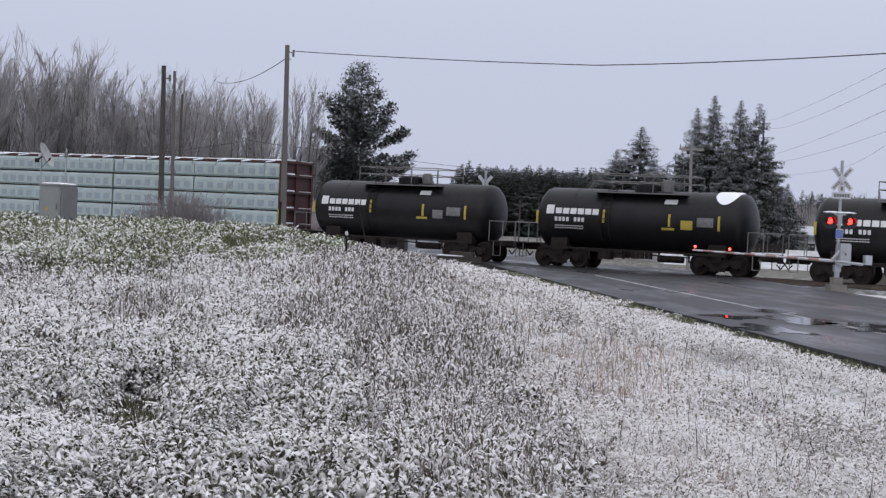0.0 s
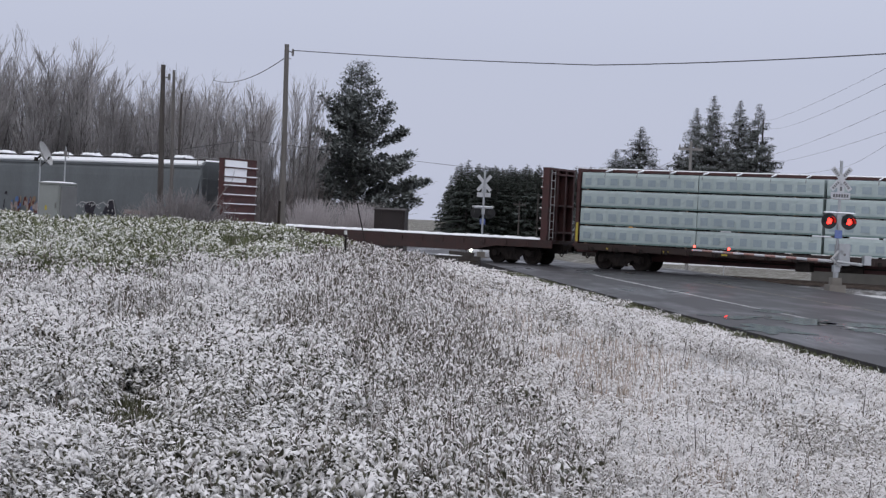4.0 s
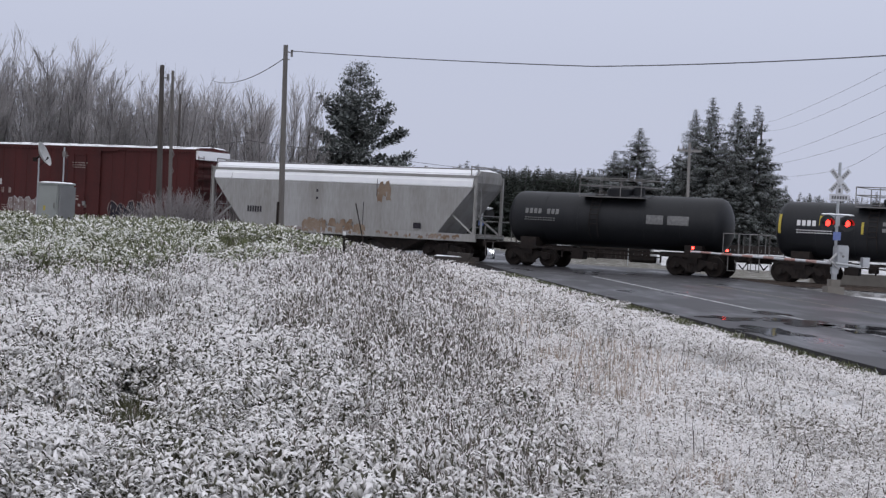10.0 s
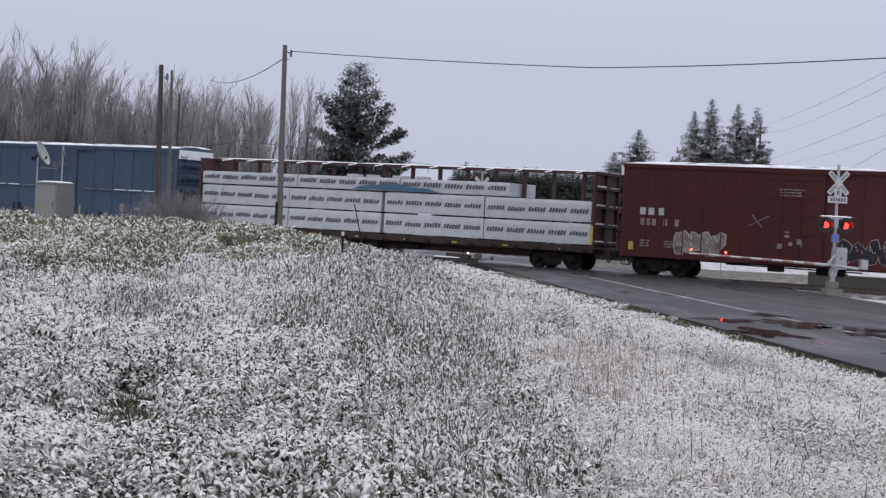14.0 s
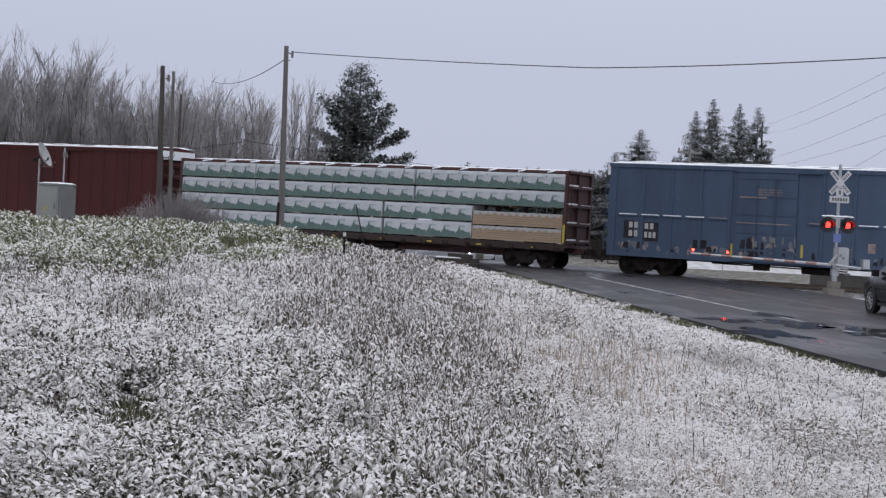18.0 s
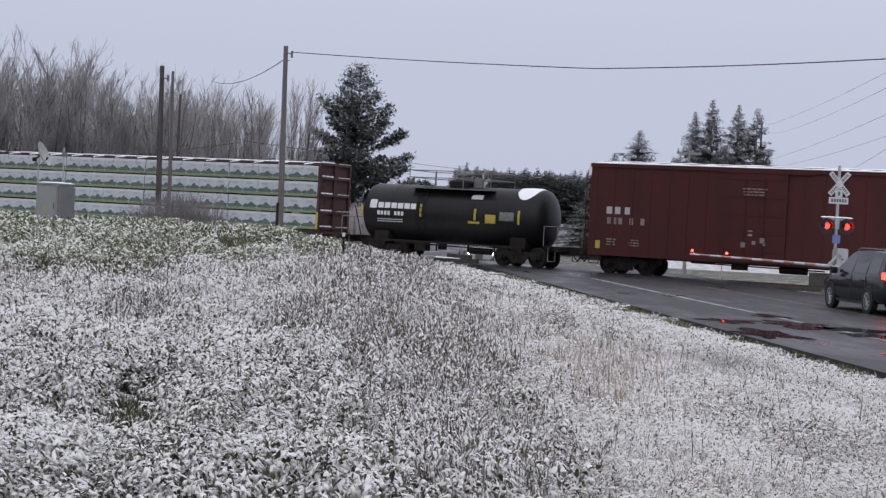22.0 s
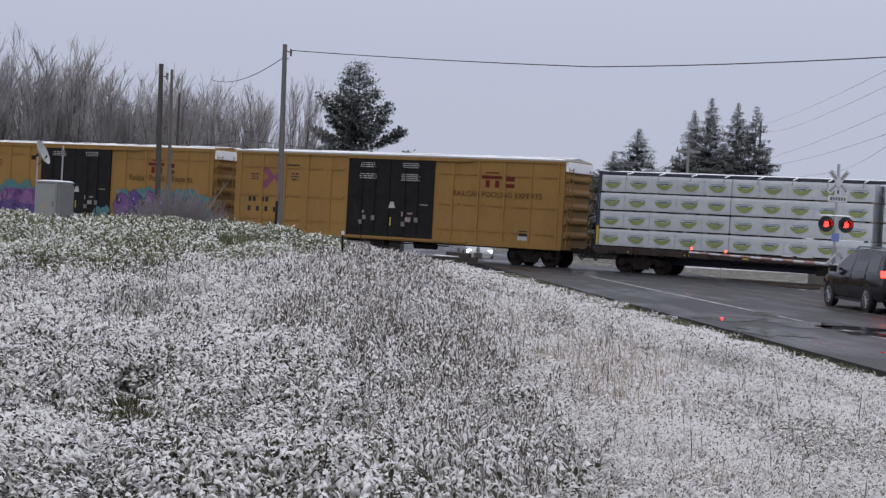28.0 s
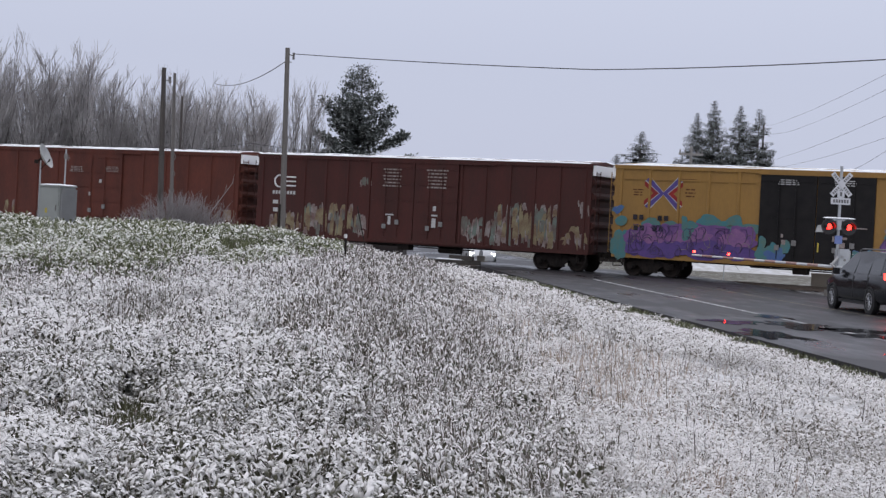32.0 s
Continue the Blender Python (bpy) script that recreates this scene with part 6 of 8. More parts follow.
def fingered(name, v, material):
    """One mesh of plump leaves; v is (n, 8, 3)."""
    n = len(v)
    me = bpy.data.meshes.new(name)
    me.vertices.add(8 * n)
    me.vertices.foreach_set("co", np.ascontiguousarray(v, dtype=np.float32).ravel())
    tri = np.array([0, 1, 2, 0, 2, 3, 1, 4, 5, 1, 5, 2, 2, 5, 6, 2, 6, 3, 4, 7, 5, 5, 7, 6], dtype=np.int32)
    me.loops.add(24 * n)
    me.loops.foreach_set("vertex_index", (np.arange(n, dtype=np.int32)[:, None] * 8 + tri).ravel())
    me.polygons.add(8 * n)
    me.polygons.foreach_set("loop_start", np.arange(0, 24 * n, 3, dtype=np.int32))
    me.polygons.foreach_set("use_smooth", np.ones(8 * n, dtype=bool))
    me.update(calc_edges=True)
    me.materials.append(material)
    return me


def canopy(x, y):
    """From 0 to 1, how high the weeds stand; sunk in a few hollows of their own."""
    h = .40 * grain(x, y * .34, .36, 1) + .34 * grain(x, y * .34, .95, 2) + .26 * grain(x, y * .4, 2.6, 3)
    h = np.clip(.56 + 1.5 * (h - .5), 0, 1)
    for cx, cy, rx, ry, k in ((-1.6, 8.0, .7, .9, -.5), (-.4, 8.0, .6, .8, -.3), (-2.30, 11.9, .24, 1.2, .55), (-2.12, 11.4, .12, .5, .35), (-2.15, 15.6, .20, .7, .6), (-1.72, 10.5, .10, .5, .45), (-2.4, 19.6, .22, 1.2, .6), (-.38, 19.1, .24, 1.4, .6), (-.76, 14.6, .17, .7, .7),
                              (-1.96, 17.8, .18, .8, .6), (.50, 12.4, .16, .6, .6), (-3.05, 13.2, .16, .6, .5), (-2.15, 9.9, .09, .35, .4), (-1.12, 11.3, .11, .4, .6), (-.42, 11.0, .11, .35, .6), (-4.9, 26.0, .5, 2.2, .6),
                              (-5.6, 28.0, .4, 1.0, .45), (-4.9, 29.4, .4, 1.0, .4), (-3.5, 22.5, .3, 1.6, .6), (-7.6, 27.0, .5, 1.6, .6), (-2.8, 26.5, .35, 1.6, .5)):
        h = h - k * np.exp(-(((x - cx * y / cy) / rx) ** 2 + ((y - cy) / ry) ** 2) ** 1.5)
    return np.clip(h, 0, 1)


def band_left(y):
    """Where the leafy weeds end and the thin grey ones begin."""
    return np.interp(y, (8, 11.3, 15, 21, 31, 42, 60), (-.15, -.50, -1.0, -1.85, -2.6, -3.2, -3.6))


def band_right(y):
    """Where the thin weeds end and the low verge begins."""
    return np.interp(y, (8, 12.8, 17.8, 26.5, 41.6, 60), (.85, .68, .42, .05, -.15, -.3))


def mound_near(x):
    """The near side of the greener growth on the mound."""
    return np.interp(x, (-20, -7.8, -5.2, -4.1, -3.2, -2.6), (27, 28.4, 30.4, 32.4, 39.5, 70))


def spray(rng, x, y, tall, k, g, R, L, W, make, sag=1.0, slim=0.0):
    """Leaves along k arching stems of each plant at (x, y)."""
    n = len(x)
    px, py, ph = (np.repeat(q, k * g) for q in (x, y, tall))
    m = n * k * g
    az = np.repeat(rng.rand(n * k) * 6.283, g)
    lean = np.repeat((.2 + .8 * rng.rand(n * k)) * R, g)
    f = np.clip(np.tile((np.arange(g) + .7) / g, n * k) + rng.randn(m) * .07, .1, 1.08)
    rad = lean * f ** 1.4 * (1 + .25 * rng.randn(m))
    x1, y1 = px + rad * np.cos(az), py + rad * np.sin(az)
    p = np.stack([x1, y1, ground_z(px, py) + ph * np.sin(1.5 * f) * (.82 + .18 * rng.rand(m))], -1)
    turn = az + rng.choice((-.8, .8, 0.), m) + rng.randn(m) * .45
    tilt = slim + .75 - 1.15 * f * sag + rng.randn(m) * .42
    return make(p, turn, tilt, L * (.55 + .9 * rng.rand(m)), W * (.6 + .8 * rng.rand(m)), sag * (.15 + .55 * rng.rand(m)))


def build_weeds():
    rng = np.random.RandomState(5)
    near, out, dusky, green_puff, verge, green, tan, dark, stems, hollow = [], [], [], [], [], [], [], [], [], []
    for r0, r1, leafy, thin, low in ((7.2, 14, (88, 7, 11, .16, .043, .0175, .40), (170, 2, 7, .055, .054, .0105, .46), (210, 3, 4, .10, .052, .0115, .15)),
                                     (14, 25, (43, 7, 7, .18, .066, .0205, .42), (100, 2, 6, .075, .072, .0145, .50), (130, 3, 4, .12, .066, .0155, .16)),
                                     (25, 40, (25, 7, 6, .22, .082, .028, .42), (46, 2, 5, .10, .110, .0225, .50), (66, 3, 4, .16, .085, .025, .16)),
                                     (40, 66, (13, 7, 5, .30, .120, .042, .42), (22, 3, 5, .15, .120, .036, .46), (27, 3, 4, .22, .120, .038, .15))):
        # leafy weeds bowed down by snow, and the green ones on the mound
        n = int(leafy[0] * .335 * (r1 * r1 - r0 * r0))
        x, y = in_view(rng, n, r0, r1)
        c = canopy(x, y)
        if r0 >= 14:
            c = np.clip(c - .5 * smooth(.52, .70, grain(x, y * .3, .9, 72)), 0, 1)
        edge = band_left(y) + 1.1 * (grain(x, y * .4, .8, 21) - .5) + .32 * rng.randn(n)
        keep = ((x < edge) | ((x < band_right(y)) & (rng.rand(n) < .10))) & (x * N.x + y * N.y < 63.2) & (rng.rand(n) < .30 + .70 * smooth(.15, .5, c))
        x, y, c = x[keep], y[keep], c[keep]
        tall = leafy[6] * (.20 + 1.0 * smooth(.1, .8, c)) * (.75 + .4 * rng.rand(len(x)))
        on_mound = y > mound_near(x) + 3 * (grain(x, y, 1.4, 51) - .5) + 1.6 * rng.randn(len(x))
        laden = rng.rand(len(x)) < .15 + .75 * smooth(.3, .6, grain(x, y * .4, .8, 61))
        for a, fat, sag, up in ((~on_mound & laden, 1.15, 1.0, 0), (~on_mound & ~laden, .72, .7, .22)):
            if r1 <= 14:
                near.append(spray(rng, x[a], y[a], tall[a], leafy[1], leafy[2], leafy[3], leafy[4], fat * leafy[5], fingers, sag, up))
                continue
            q = spray(rng, x[a], y[a], tall[a], leafy[1], leafy[2], leafy[3], leafy[4], fat * leafy[5], puffs, sag, up)
            pick = rng.rand(len(q)) < (.30 if r1 < 26 else .55)
            out.append(q[~pick])
            dusky.append(q[pick])
        if on_mound.any():
            green_puff.append(spray(rng, x[on_mound], y[on_mound], .06 + .95 * tall[on_mound], 5, leafy[2], leafy[3] * .7, leafy[4] * 1.6, leafy[5] * 1.15, puffs, .6, .40))
        # thin grey-brown weeds, upright and close together
        n = int(thin[0] * .335 * (r1 * r1 - r0 * r0))
        x, y = in_view(rng, n, r0, r1)
        wob = 1.0 * (grain(x, y * .4, .7, 22) - .5)
        c = canopy(x, y)
        keep = ((x > band_left(y) - .05 + wob + .32 * rng.randn(n)) | (rng.rand(n) < .16)) & (x < band_right(y) + .1 + 1.2 * wob + .5 * np.abs(rng.randn(n)) * rng.rand(n)) & (y < mound_near(x) + 4) & (x * N.x + y * N.y < 63) & (rng.rand(n) < .3 + .7 * smooth(.15, .5, c))
        x, y, c = x[keep], y[keep], c[keep]
        n = len(x)
        tall = thin[6] * (.35 + .75 * smooth(.1, .8, c)) * (.6 + .6 * rng.rand(n)) * (1 - .45 * smooth(-.5, .2, x - band_right(y)))
        q = spray(rng, x, y, tall, thin[1], thin[2], thin[3], thin[4], thin[5], puffs, .35, .75)
        pick = rng.rand(len(q)) < (.24 if r1 < 15 else .22 if r1 < 26 else .10)
        out.append(q[pick])
        dusky.append(q[~pick])
        few = rng.rand(n) < (.6 if r1 < 26 else .25)
        x, y, tall, n = x[few], y[few], tall[few], int(few.sum())
        stems.append(leaves(np.stack([x, y, ground_z(x, y)], -1), rng.rand(n) * 6.283, 1.35 + .16 * rng.randn(n), tall * (1.0 + .35 * rng.rand(n)), .0035 + .00036 * y, .1))
        # low grass of the verge, under snow
        n = int(low[0] * .335 * (r1 * r1 - r0 * r0))
        x, y = in_view(rng, n, r0, r1)
        w = edge_x(y) - x
        c = canopy(x + 40, y)
        keep = (x > band_right(y) - .3 + .8 * (grain(x, y * .4, .7, 22) - .5)) & (w > .02 + 1.1 * grain(x, y, .6, 9) * rng.rand(n) ** .7) & (x * N.x + y * N.y < 63.2) & (rng.rand(n) < .22 + .78 * smooth(.3, .6, c) * (.45 + .55 * smooth(.3, .6, grain(x, y * .4, 1.5, 41))))
        x, y, c, w = x[keep], y[keep], c[keep], w[keep]
        tall = low[6] * (.20 + 1.35 * smooth(.25, .85, c)) * (.6 + .7 * rng.rand(len(x))) * (1 + .5 * np.exp(-((w - 3.0) / 1.0) ** 2)) * (.32 + .68 * smooth(.4, 2.2, w))
        verge.append(spray(rng, x, y, tall, low[1], low[2], low[3], low[4], low[5], puffs, .75, .12))
    # coarser cover of the field on both sides and behind
    n, k = 5200, 9
    x, y = -46 + 60 * rng.rand(n), -14 + 74 * rng.rand(n)
    w = edge_x(y) - x
    keep = (w > .3) & (x * N.x + y * N.y < 63) & ((np.abs(np.arctan2(x, y)) > .62) | ((np.abs(np.arctan2(x, y)) > .35) & (x * x + y * y > 300))) & (x * x + y * y > 5) & (grain(x, y, 1.2, 2) > .25)
    x, y, w = np.repeat(x[keep], k), np.repeat(y[keep], k), np.repeat(w[keep], k)
    m = len(x)
    az = rng.rand(m) * 6.283
    rad = .45 * np.sqrt(rng.rand(m))
    p = np.stack([x + rad * np.cos(az), y + rad * np.sin(az), ground_z(x, y) + (.06 + .3 * rng.rand(m)) * (.3 + .7 * smooth(1, 8, w))], -1)
    out.append(puffs(p, az + rng.randn(m), rng.randn(m) * .6 + .25, .14 + .16 * rng.rand(m), .05 + .06 * rng.rand(m), .1 + .4 * rng.rand(m)))
    # olive blades in the hollows, with little snow on them
    n = 170000
    x, y = in_view(rng, n, 7.5, 45)
    close = rng.rand(n) < .45
    x, y = np.where(close, -1.7 + 1.0 * rng.randn(n), x), np.where(close, 7.5 + 10 * rng.rand(n), y)
    keep = (x < band_left(y)) & (canopy(x, y) < .22)
    x, y = x[keep], y[keep]
    n = len(x)
    p = np.stack([x, y, ground_z(x, y)], -1)
    hollow.append(leaves(p, rng.rand(n) * 6.283, .75 + .4 * rng.randn(n), .08 + .15 * rng.rand(n), .008 + .0006 * y, .1))
    # upright blades on the mound, taller and greener
    n = 85000
    x, y = in_view(rng, n, 27, 60)
    keep = (y > mound_near(x) + 3 * (grain(x, y, 1.4, 51) - .3)) & (rng.rand(n) < .25 + .75 * smooth(.25, .6, grain(x, y, 2.6, 33))) & (x * N.x + y * N.y < 59.5)
    x, y = x[keep], y[keep]
    n = len(x)
    p = np.stack([x, y, ground_z(x, y) + .03], -1)
    green.append(leaves(p, rng.rand(n) * 6.283, 1.2 + .25 * rng.randn(n), (.18 + .32 * rng.rand(n)) * (.6 + .7 * grain(x, y, 1.5, 12)), .026 + .03 * rng.rand(n), .1))
    # fine upright stems with frosted tips through the field
    n = 6500
    x, y = in_view(rng, n, 8, 45)
    w = edge_x(y) - x
    keep = (w > 1.0) & (rng.rand(n) < grain(x, y, .8, 14) * smooth(2, 7, w) + .04)
    x, y = x[keep], y[keep]
    n = len(x)
    p = np.stack([x, y, ground_z(x, y)], -1)
    stems.append(leaves(p, rng.rand(n) * 6.283, 1.25 + .25 * rng.randn(n), .22 + .34 * rng.rand(n), .003 + .00034 * y, .1))
    # olive blades in the thawed strip along the tarmac
    n = 24000
    y = 19 + 47 * rng.rand(n) ** .8
    x = edge_x(y) - .75 * rng.rand(n) ** 1.2
    keep = rng.rand(n) < .12 + .88 * smooth(.35, .7, grain(x, y, .9, 84))
    x, y = x[keep], y[keep]
    n = len(x)
    p = np.stack([x, y, ground_z(x, y)], -1)
    q = leaves(p, rng.rand(n) * 6.283, .9 + .4 * rng.randn(n), .04 + .09 * rng.rand(n), .006 + .0005 * y, .1)
    pick = rng.rand(n) < .35
    hollow.append(q[pick])
    green.append(q[~pick])
    # dry grass in tufts near the verge
    for cx, cy, count, spread in ((.75, 37, 143, .40), (1.0, 30, 176, .5), (1.75, 17.2, 181, .40), (1.9, 15.6, 260, .35), (2.1, 18.5, 240, .5), (2.5, 23.3, 143, .6), (2.8, 21, 110, .5), (2.45, 16.3, 71, .4), (1.8, 10.7, 150, .16), (2.2, 11.0, 60, .22), (1.3, 20.5, 110, .5), (.6, 26, 110, .8), (1.9, 33, 82, 1.2), (2.3, 13.5, 38, .5), (1.6, 40, 82, 1.4), (.2, 20, 66, .6)):
        x, y = cx + rng.randn(count) * spread, cy + rng.randn(count) * spread * 2.2
        ok = edge_x(y) - x > .6
        x, y = x[ok], y[ok]
        count = len(x)
        p = np.stack([x, y, ground_z(x, y)], -1)
        tan.append(leaves(p, rng.rand(count) * 6.283, 1.3 + .22 * rng.randn(count), .12 + .28 * rng.rand(count), .0040 + .00036 * y, .1))
    # dark stalks standing out of the weeds, some forked
    n = 1000
    x, y = in_view(rng, n, 8, 55)
    w = edge_x(y) - x
    keep = (w > 2.2) & (x * N.x + y * N.y < 60)
    x, y = np.append(x[keep], 2.3 + .3 * rng.randn(16)), np.append(y[keep], 11.1 + .5 * rng.randn(16))
    n = len(x)
    p = np.stack([x, y, ground_z(x, y)], -1)
    a, t = rng.rand(n) * 6.283, 1.35 + .2 * rng.randn(n)
    ln = (.34 + .42 * rng.rand(n)) * np.where(x > band_right(y), .75, 1)
    dark.append(leaves(p, a, t, ln, .0042 + .0004 * y, .1))
    for k in (.45, .6, .75, .8):
        tip = p + (ln * k)[:, None] * np.stack([np.cos(a) * np.cos(t), np.sin(a) * np.cos(t), np.sin(t)], -1)
        dark.append(leaves(tip, rng.rand(n) * 6.283, .9 + .25 * rng.randn(n), .05 + .13 * rng.rand(n), .0032 + .00036 * y, .1))
    # pale twigs under snow, forked, arching out of the weeds close by
    tw = Mesh()
    for cx, cy, a, ln, rise in ((.16, 8.75, .15, .36, 1.0), (.20, 8.72, -.25, .26, .45), (.62, 9.7, 2.8, .20, .6), (1.35, 16.4, .1, .5, .25), (1.95, 15.8, .05, .45, .3), (-.9, 9.3, .3, .3, .5), (-2.0, 9.2, 2.9, .35, .5), (-1.2, 13.4, .2, .4, .6), (.9, 14.5, 2.9, .35, .7), (2.9, 11.6, .5, .3, .6), (-2.9, 15.0, .4, .5, .6)):
        for fork in range(3):
            p = Vector((cx, cy, float(ground_z(cx, cy)) + (.22 if cx < band_right(cy) else .05)))
            b, r = a + (0, .5, -.7)[fork], rise
            pts = [p]
            for i in range(6):
                if fork and i < fork:
                    b2, r2 = a, rise - .08 * i
                else:
                    b2, r2 = b, r + (0, .35, -.3)[fork]
                d = Vector((math.cos(b2) * math.cos(r2), .3 * math.sin(b2), math.sin(r2)))
                pts.append(pts[-1] + d * ln / 6 * (1, .8, .7)[fork])
                r -= .08
            tw.path(pts, (.0085, .006, .005)[fork], 5)
    tagged(new("pale_twigs", tw.data("pale_twigs", twig_snow, True)), "dead twigs under snow arching out of the weeds", "weeds", kind="stuff")
    for name, parts, mat, label, make in (("verge_grass", verge, verge_leaf, "low grass by the road under fresh snow", tufts), ("weeds", out, snowy_leaf, "leafy weeds weighed down with fresh snow", tufts), ("bowed_weeds", near, snowy_leaf, "plump leafy weeds bowed under fresh snow", fingered),
                                          ("dusky_weeds", dusky, dusky_leaf, "thin grey-brown weeds with a little snow", tufts), ("mound_weeds", green_puff, green_leaf, "olive weeds dusted with snow on the mound", tufts),
                                          ("tall_weeds", green, green_leaf, "taller greenish blades dusted with snow", many_quads), ("hollow_grass", hollow, hollow_leaf, "dark olive grass in hollows between the weeds", many_quads),
                                          ("weed_stems", stems, stem_leaf, "thin upright frosted weed stems", many_quads),
                                          ("dry_grass", tan, dry_grass, "tufts of dry tan grass", many_quads), ("dry_stalks", dark, stalk_dark, "thin dark dead stalks among the weeds", many_quads)):
        tagged(new(name, make(name, np.concatenate(parts), mat)), label, "weeds" if "grass" not in name else "grass", kind="stuff")


build_weeds()


# ---- trees ----
class Twigs:
    """Collects thin three-sided tapered sticks."""

    def __init__(self):
        self.a, self.b, self.r, self.s = [], [], [], []

    def add(self, a, b, r, s):
        self.a.append(a)
        self.b.append(b)
        self.r.append(r)
        self.s.append(s)

    def data(self, name, material):
        a, b = np.array(self.a), np.array(self.b)
        r, s = np.array(self.r)[:, None], np.array(self.s)[:, None]
        w = (b - a) / np.linalg.norm(b - a, axis=1, keepdims=True)
        u = np.cross(w, np.array([0.3, 0.5, 0.8]))
        u /= np.linalg.norm(u, axis=1, keepdims=True)
        k = np.cross(w, u)
        ring = [math.cos(2.0944 * i) * u + math.sin(2.0944 * i) * k for i in range(3)]
        quads = [np.stack([a + r * ring[i], a + r * ring[(i + 1) % 3], b + s * ring[(i + 1) % 3], b + s * ring[i]], 1) for i in range(3)]
        return many_quads(name, np.concatenate(quads), material)


def bare_tree_meshes(seed, H, spread, stems=1):
    """A leafless tree: trunk, steep limbs, branches and fine twigs."""
    rnd = random.Random(seed)
    big, limbs, fine = Twigs(), Twigs(), Twigs()

    def turn(d, amount):
        v = Vector((rnd.gauss(0, 1), rnd.gauss(0, 1), rnd.gauss(0, 1)))
        return (d + amount * v.normalized()).normalized()

    def grow(p, d, length, r, level):
        n = (6, 4, 3, 2)[level]
        for i in range(n):
            d = turn(d, .045 + .02 * level)
            d = (d + Vector((0, 0, .045 if level else .05))).normalized()
            q = p + d * (length / n)
            r2 = r * (1 - .78 / n)
            (big, limbs, limbs, fine)[level].add(tuple(p), tuple(q), r, r2)
            if level < 3 and (i > 0 or level):
                for _ in range({0: 3, 1: 3, 2: 2}[level]):
                    side = turn(d, 1.25 * spread if level == 0 else .60)
                    side = (side + Vector((0, 0, .22))).normalized()
                    grow(p + (q - p) * rnd.random(), side, length * rnd.uniform(.34, .56) * (1 - .35 * i / n if level == 0 else 1), max(r2 * rnd.uniform(.42, .62), .0115), level + 1)
            p, r = q, r2
    for k in range(stems):
        lean = .03 + .09 * (stems > 1)
        d = Vector((rnd.gauss(0, lean), rnd.gauss(0, lean), 1)).normalized()
        grow(Vector((rnd.gauss(0, .3) * (stems > 1), rnd.gauss(0, .3) * (stems > 1), -.4)), d, H * rnd.uniform(.85, 1.0), .125 if stems == 1 else .095, 0)
    high = max(q[2] for q in fine.b)
    for t in (big, limbs, fine):
        t.a, t.b = [tuple(c * H / high for c in q) for q in t.a], [tuple(c * H / high for c in q) for q in t.b]
    return big.data("trunk", bark), limbs.data("branchwork", limb_bark), fine.data("crown", frost_twig)


def fan_tree_meshes(seed, H, spread):
    """A leafless tree whose straight steep limbs fan out from a short trunk."""
    rnd = random.Random(seed)
    big, limbs, fine = Twigs(), Twigs(), Twigs()
    fork = Vector((rnd.gauss(0, .2), rnd.gauss(0, .2), H * rnd.uniform(.16, .24)))
    big.add((0, 0, -.5), tuple(fork), .17, .13)
    count = rnd.randint(8, 10)
    for k in range(count):
        az = 6.283 * (k + rnd.random()) / count
        out = spread * (.15 + .85 * rnd.random())
        d = Vector((math.cos(az) * out, math.sin(az) * out, 1)).normalized()
        p, r = fork + Vector((0, 0, rnd.uniform(-.3, 1.2))), rnd.uniform(.055, .085)
        length = (H - p.z) * rnd.uniform(.88, 1.0) / max(d.z, .8) * (1 - .30 * (out / spread) ** 2)
        n = 9
        wood = big if k % 3 == 0 else limbs
        for i in range(n):
            d = (d + Vector((rnd.gauss(0, .03), rnd.gauss(0, .03), .03))).normalized()
            q = p + d * (length / n)
            wood.add(tuple(p), tuple(q), r, r * .86)
            for _ in range(2 if 1 < i < 8 else 1):
                a = rnd.random() * 6.283
                e = (d + .42 * Vector((math.cos(a), math.sin(a), .25))).normalized()
                s = p + (q - p) * rnd.random()
                ln = length * rnd.uniform(.14, .30) * (1.1 - .05 * i)
                t = s + e * ln
                limbs.add(tuple(s), tuple(t), max(r * .5, .018), .012)
                for _ in range(7):
                    b = rnd.random() * 6.283
                    f = (e + .45 * Vector((math.cos(b), math.sin(b), .3))).normalized()
                    u = s + (t - s) * rnd.uniform(.2, 1)
                    v = u + f * ln * rnd.uniform(.35, .75)
                    fine.add(tuple(u), tuple(v), .014, .008)
            p, r = q, r * .86
    high = max(q[2] for q in fine.b + limbs.b + big.b)
    for t in (big, limbs, fine):
        t.a, t.b = [tuple(c * H / high for c in q) for q in t.a], [tuple(c * H / high for c in q) for q in t.b]
    return big.data("trunk", bark), limbs.data("branchwork", limb_bark), fine.data("crown", frost_twig)


def plant_tree(name, meshes, label, category, x, y, scale, turn, group, z=None, wide=1.0):
    ob = thing(name, label, category, pose(x, y, float(ground_z(x, y)) if z is None else z, 0, 0, turn) @ Matrix.Diagonal((scale * wide, scale * wide, scale, 1)), group)
    for nm, me in zip(("trunk", "branchwork", "crown") if len(meshes) == 3 else ("trunk", "crown"), meshes):
        part(nm, me, None, ob)
    return ob


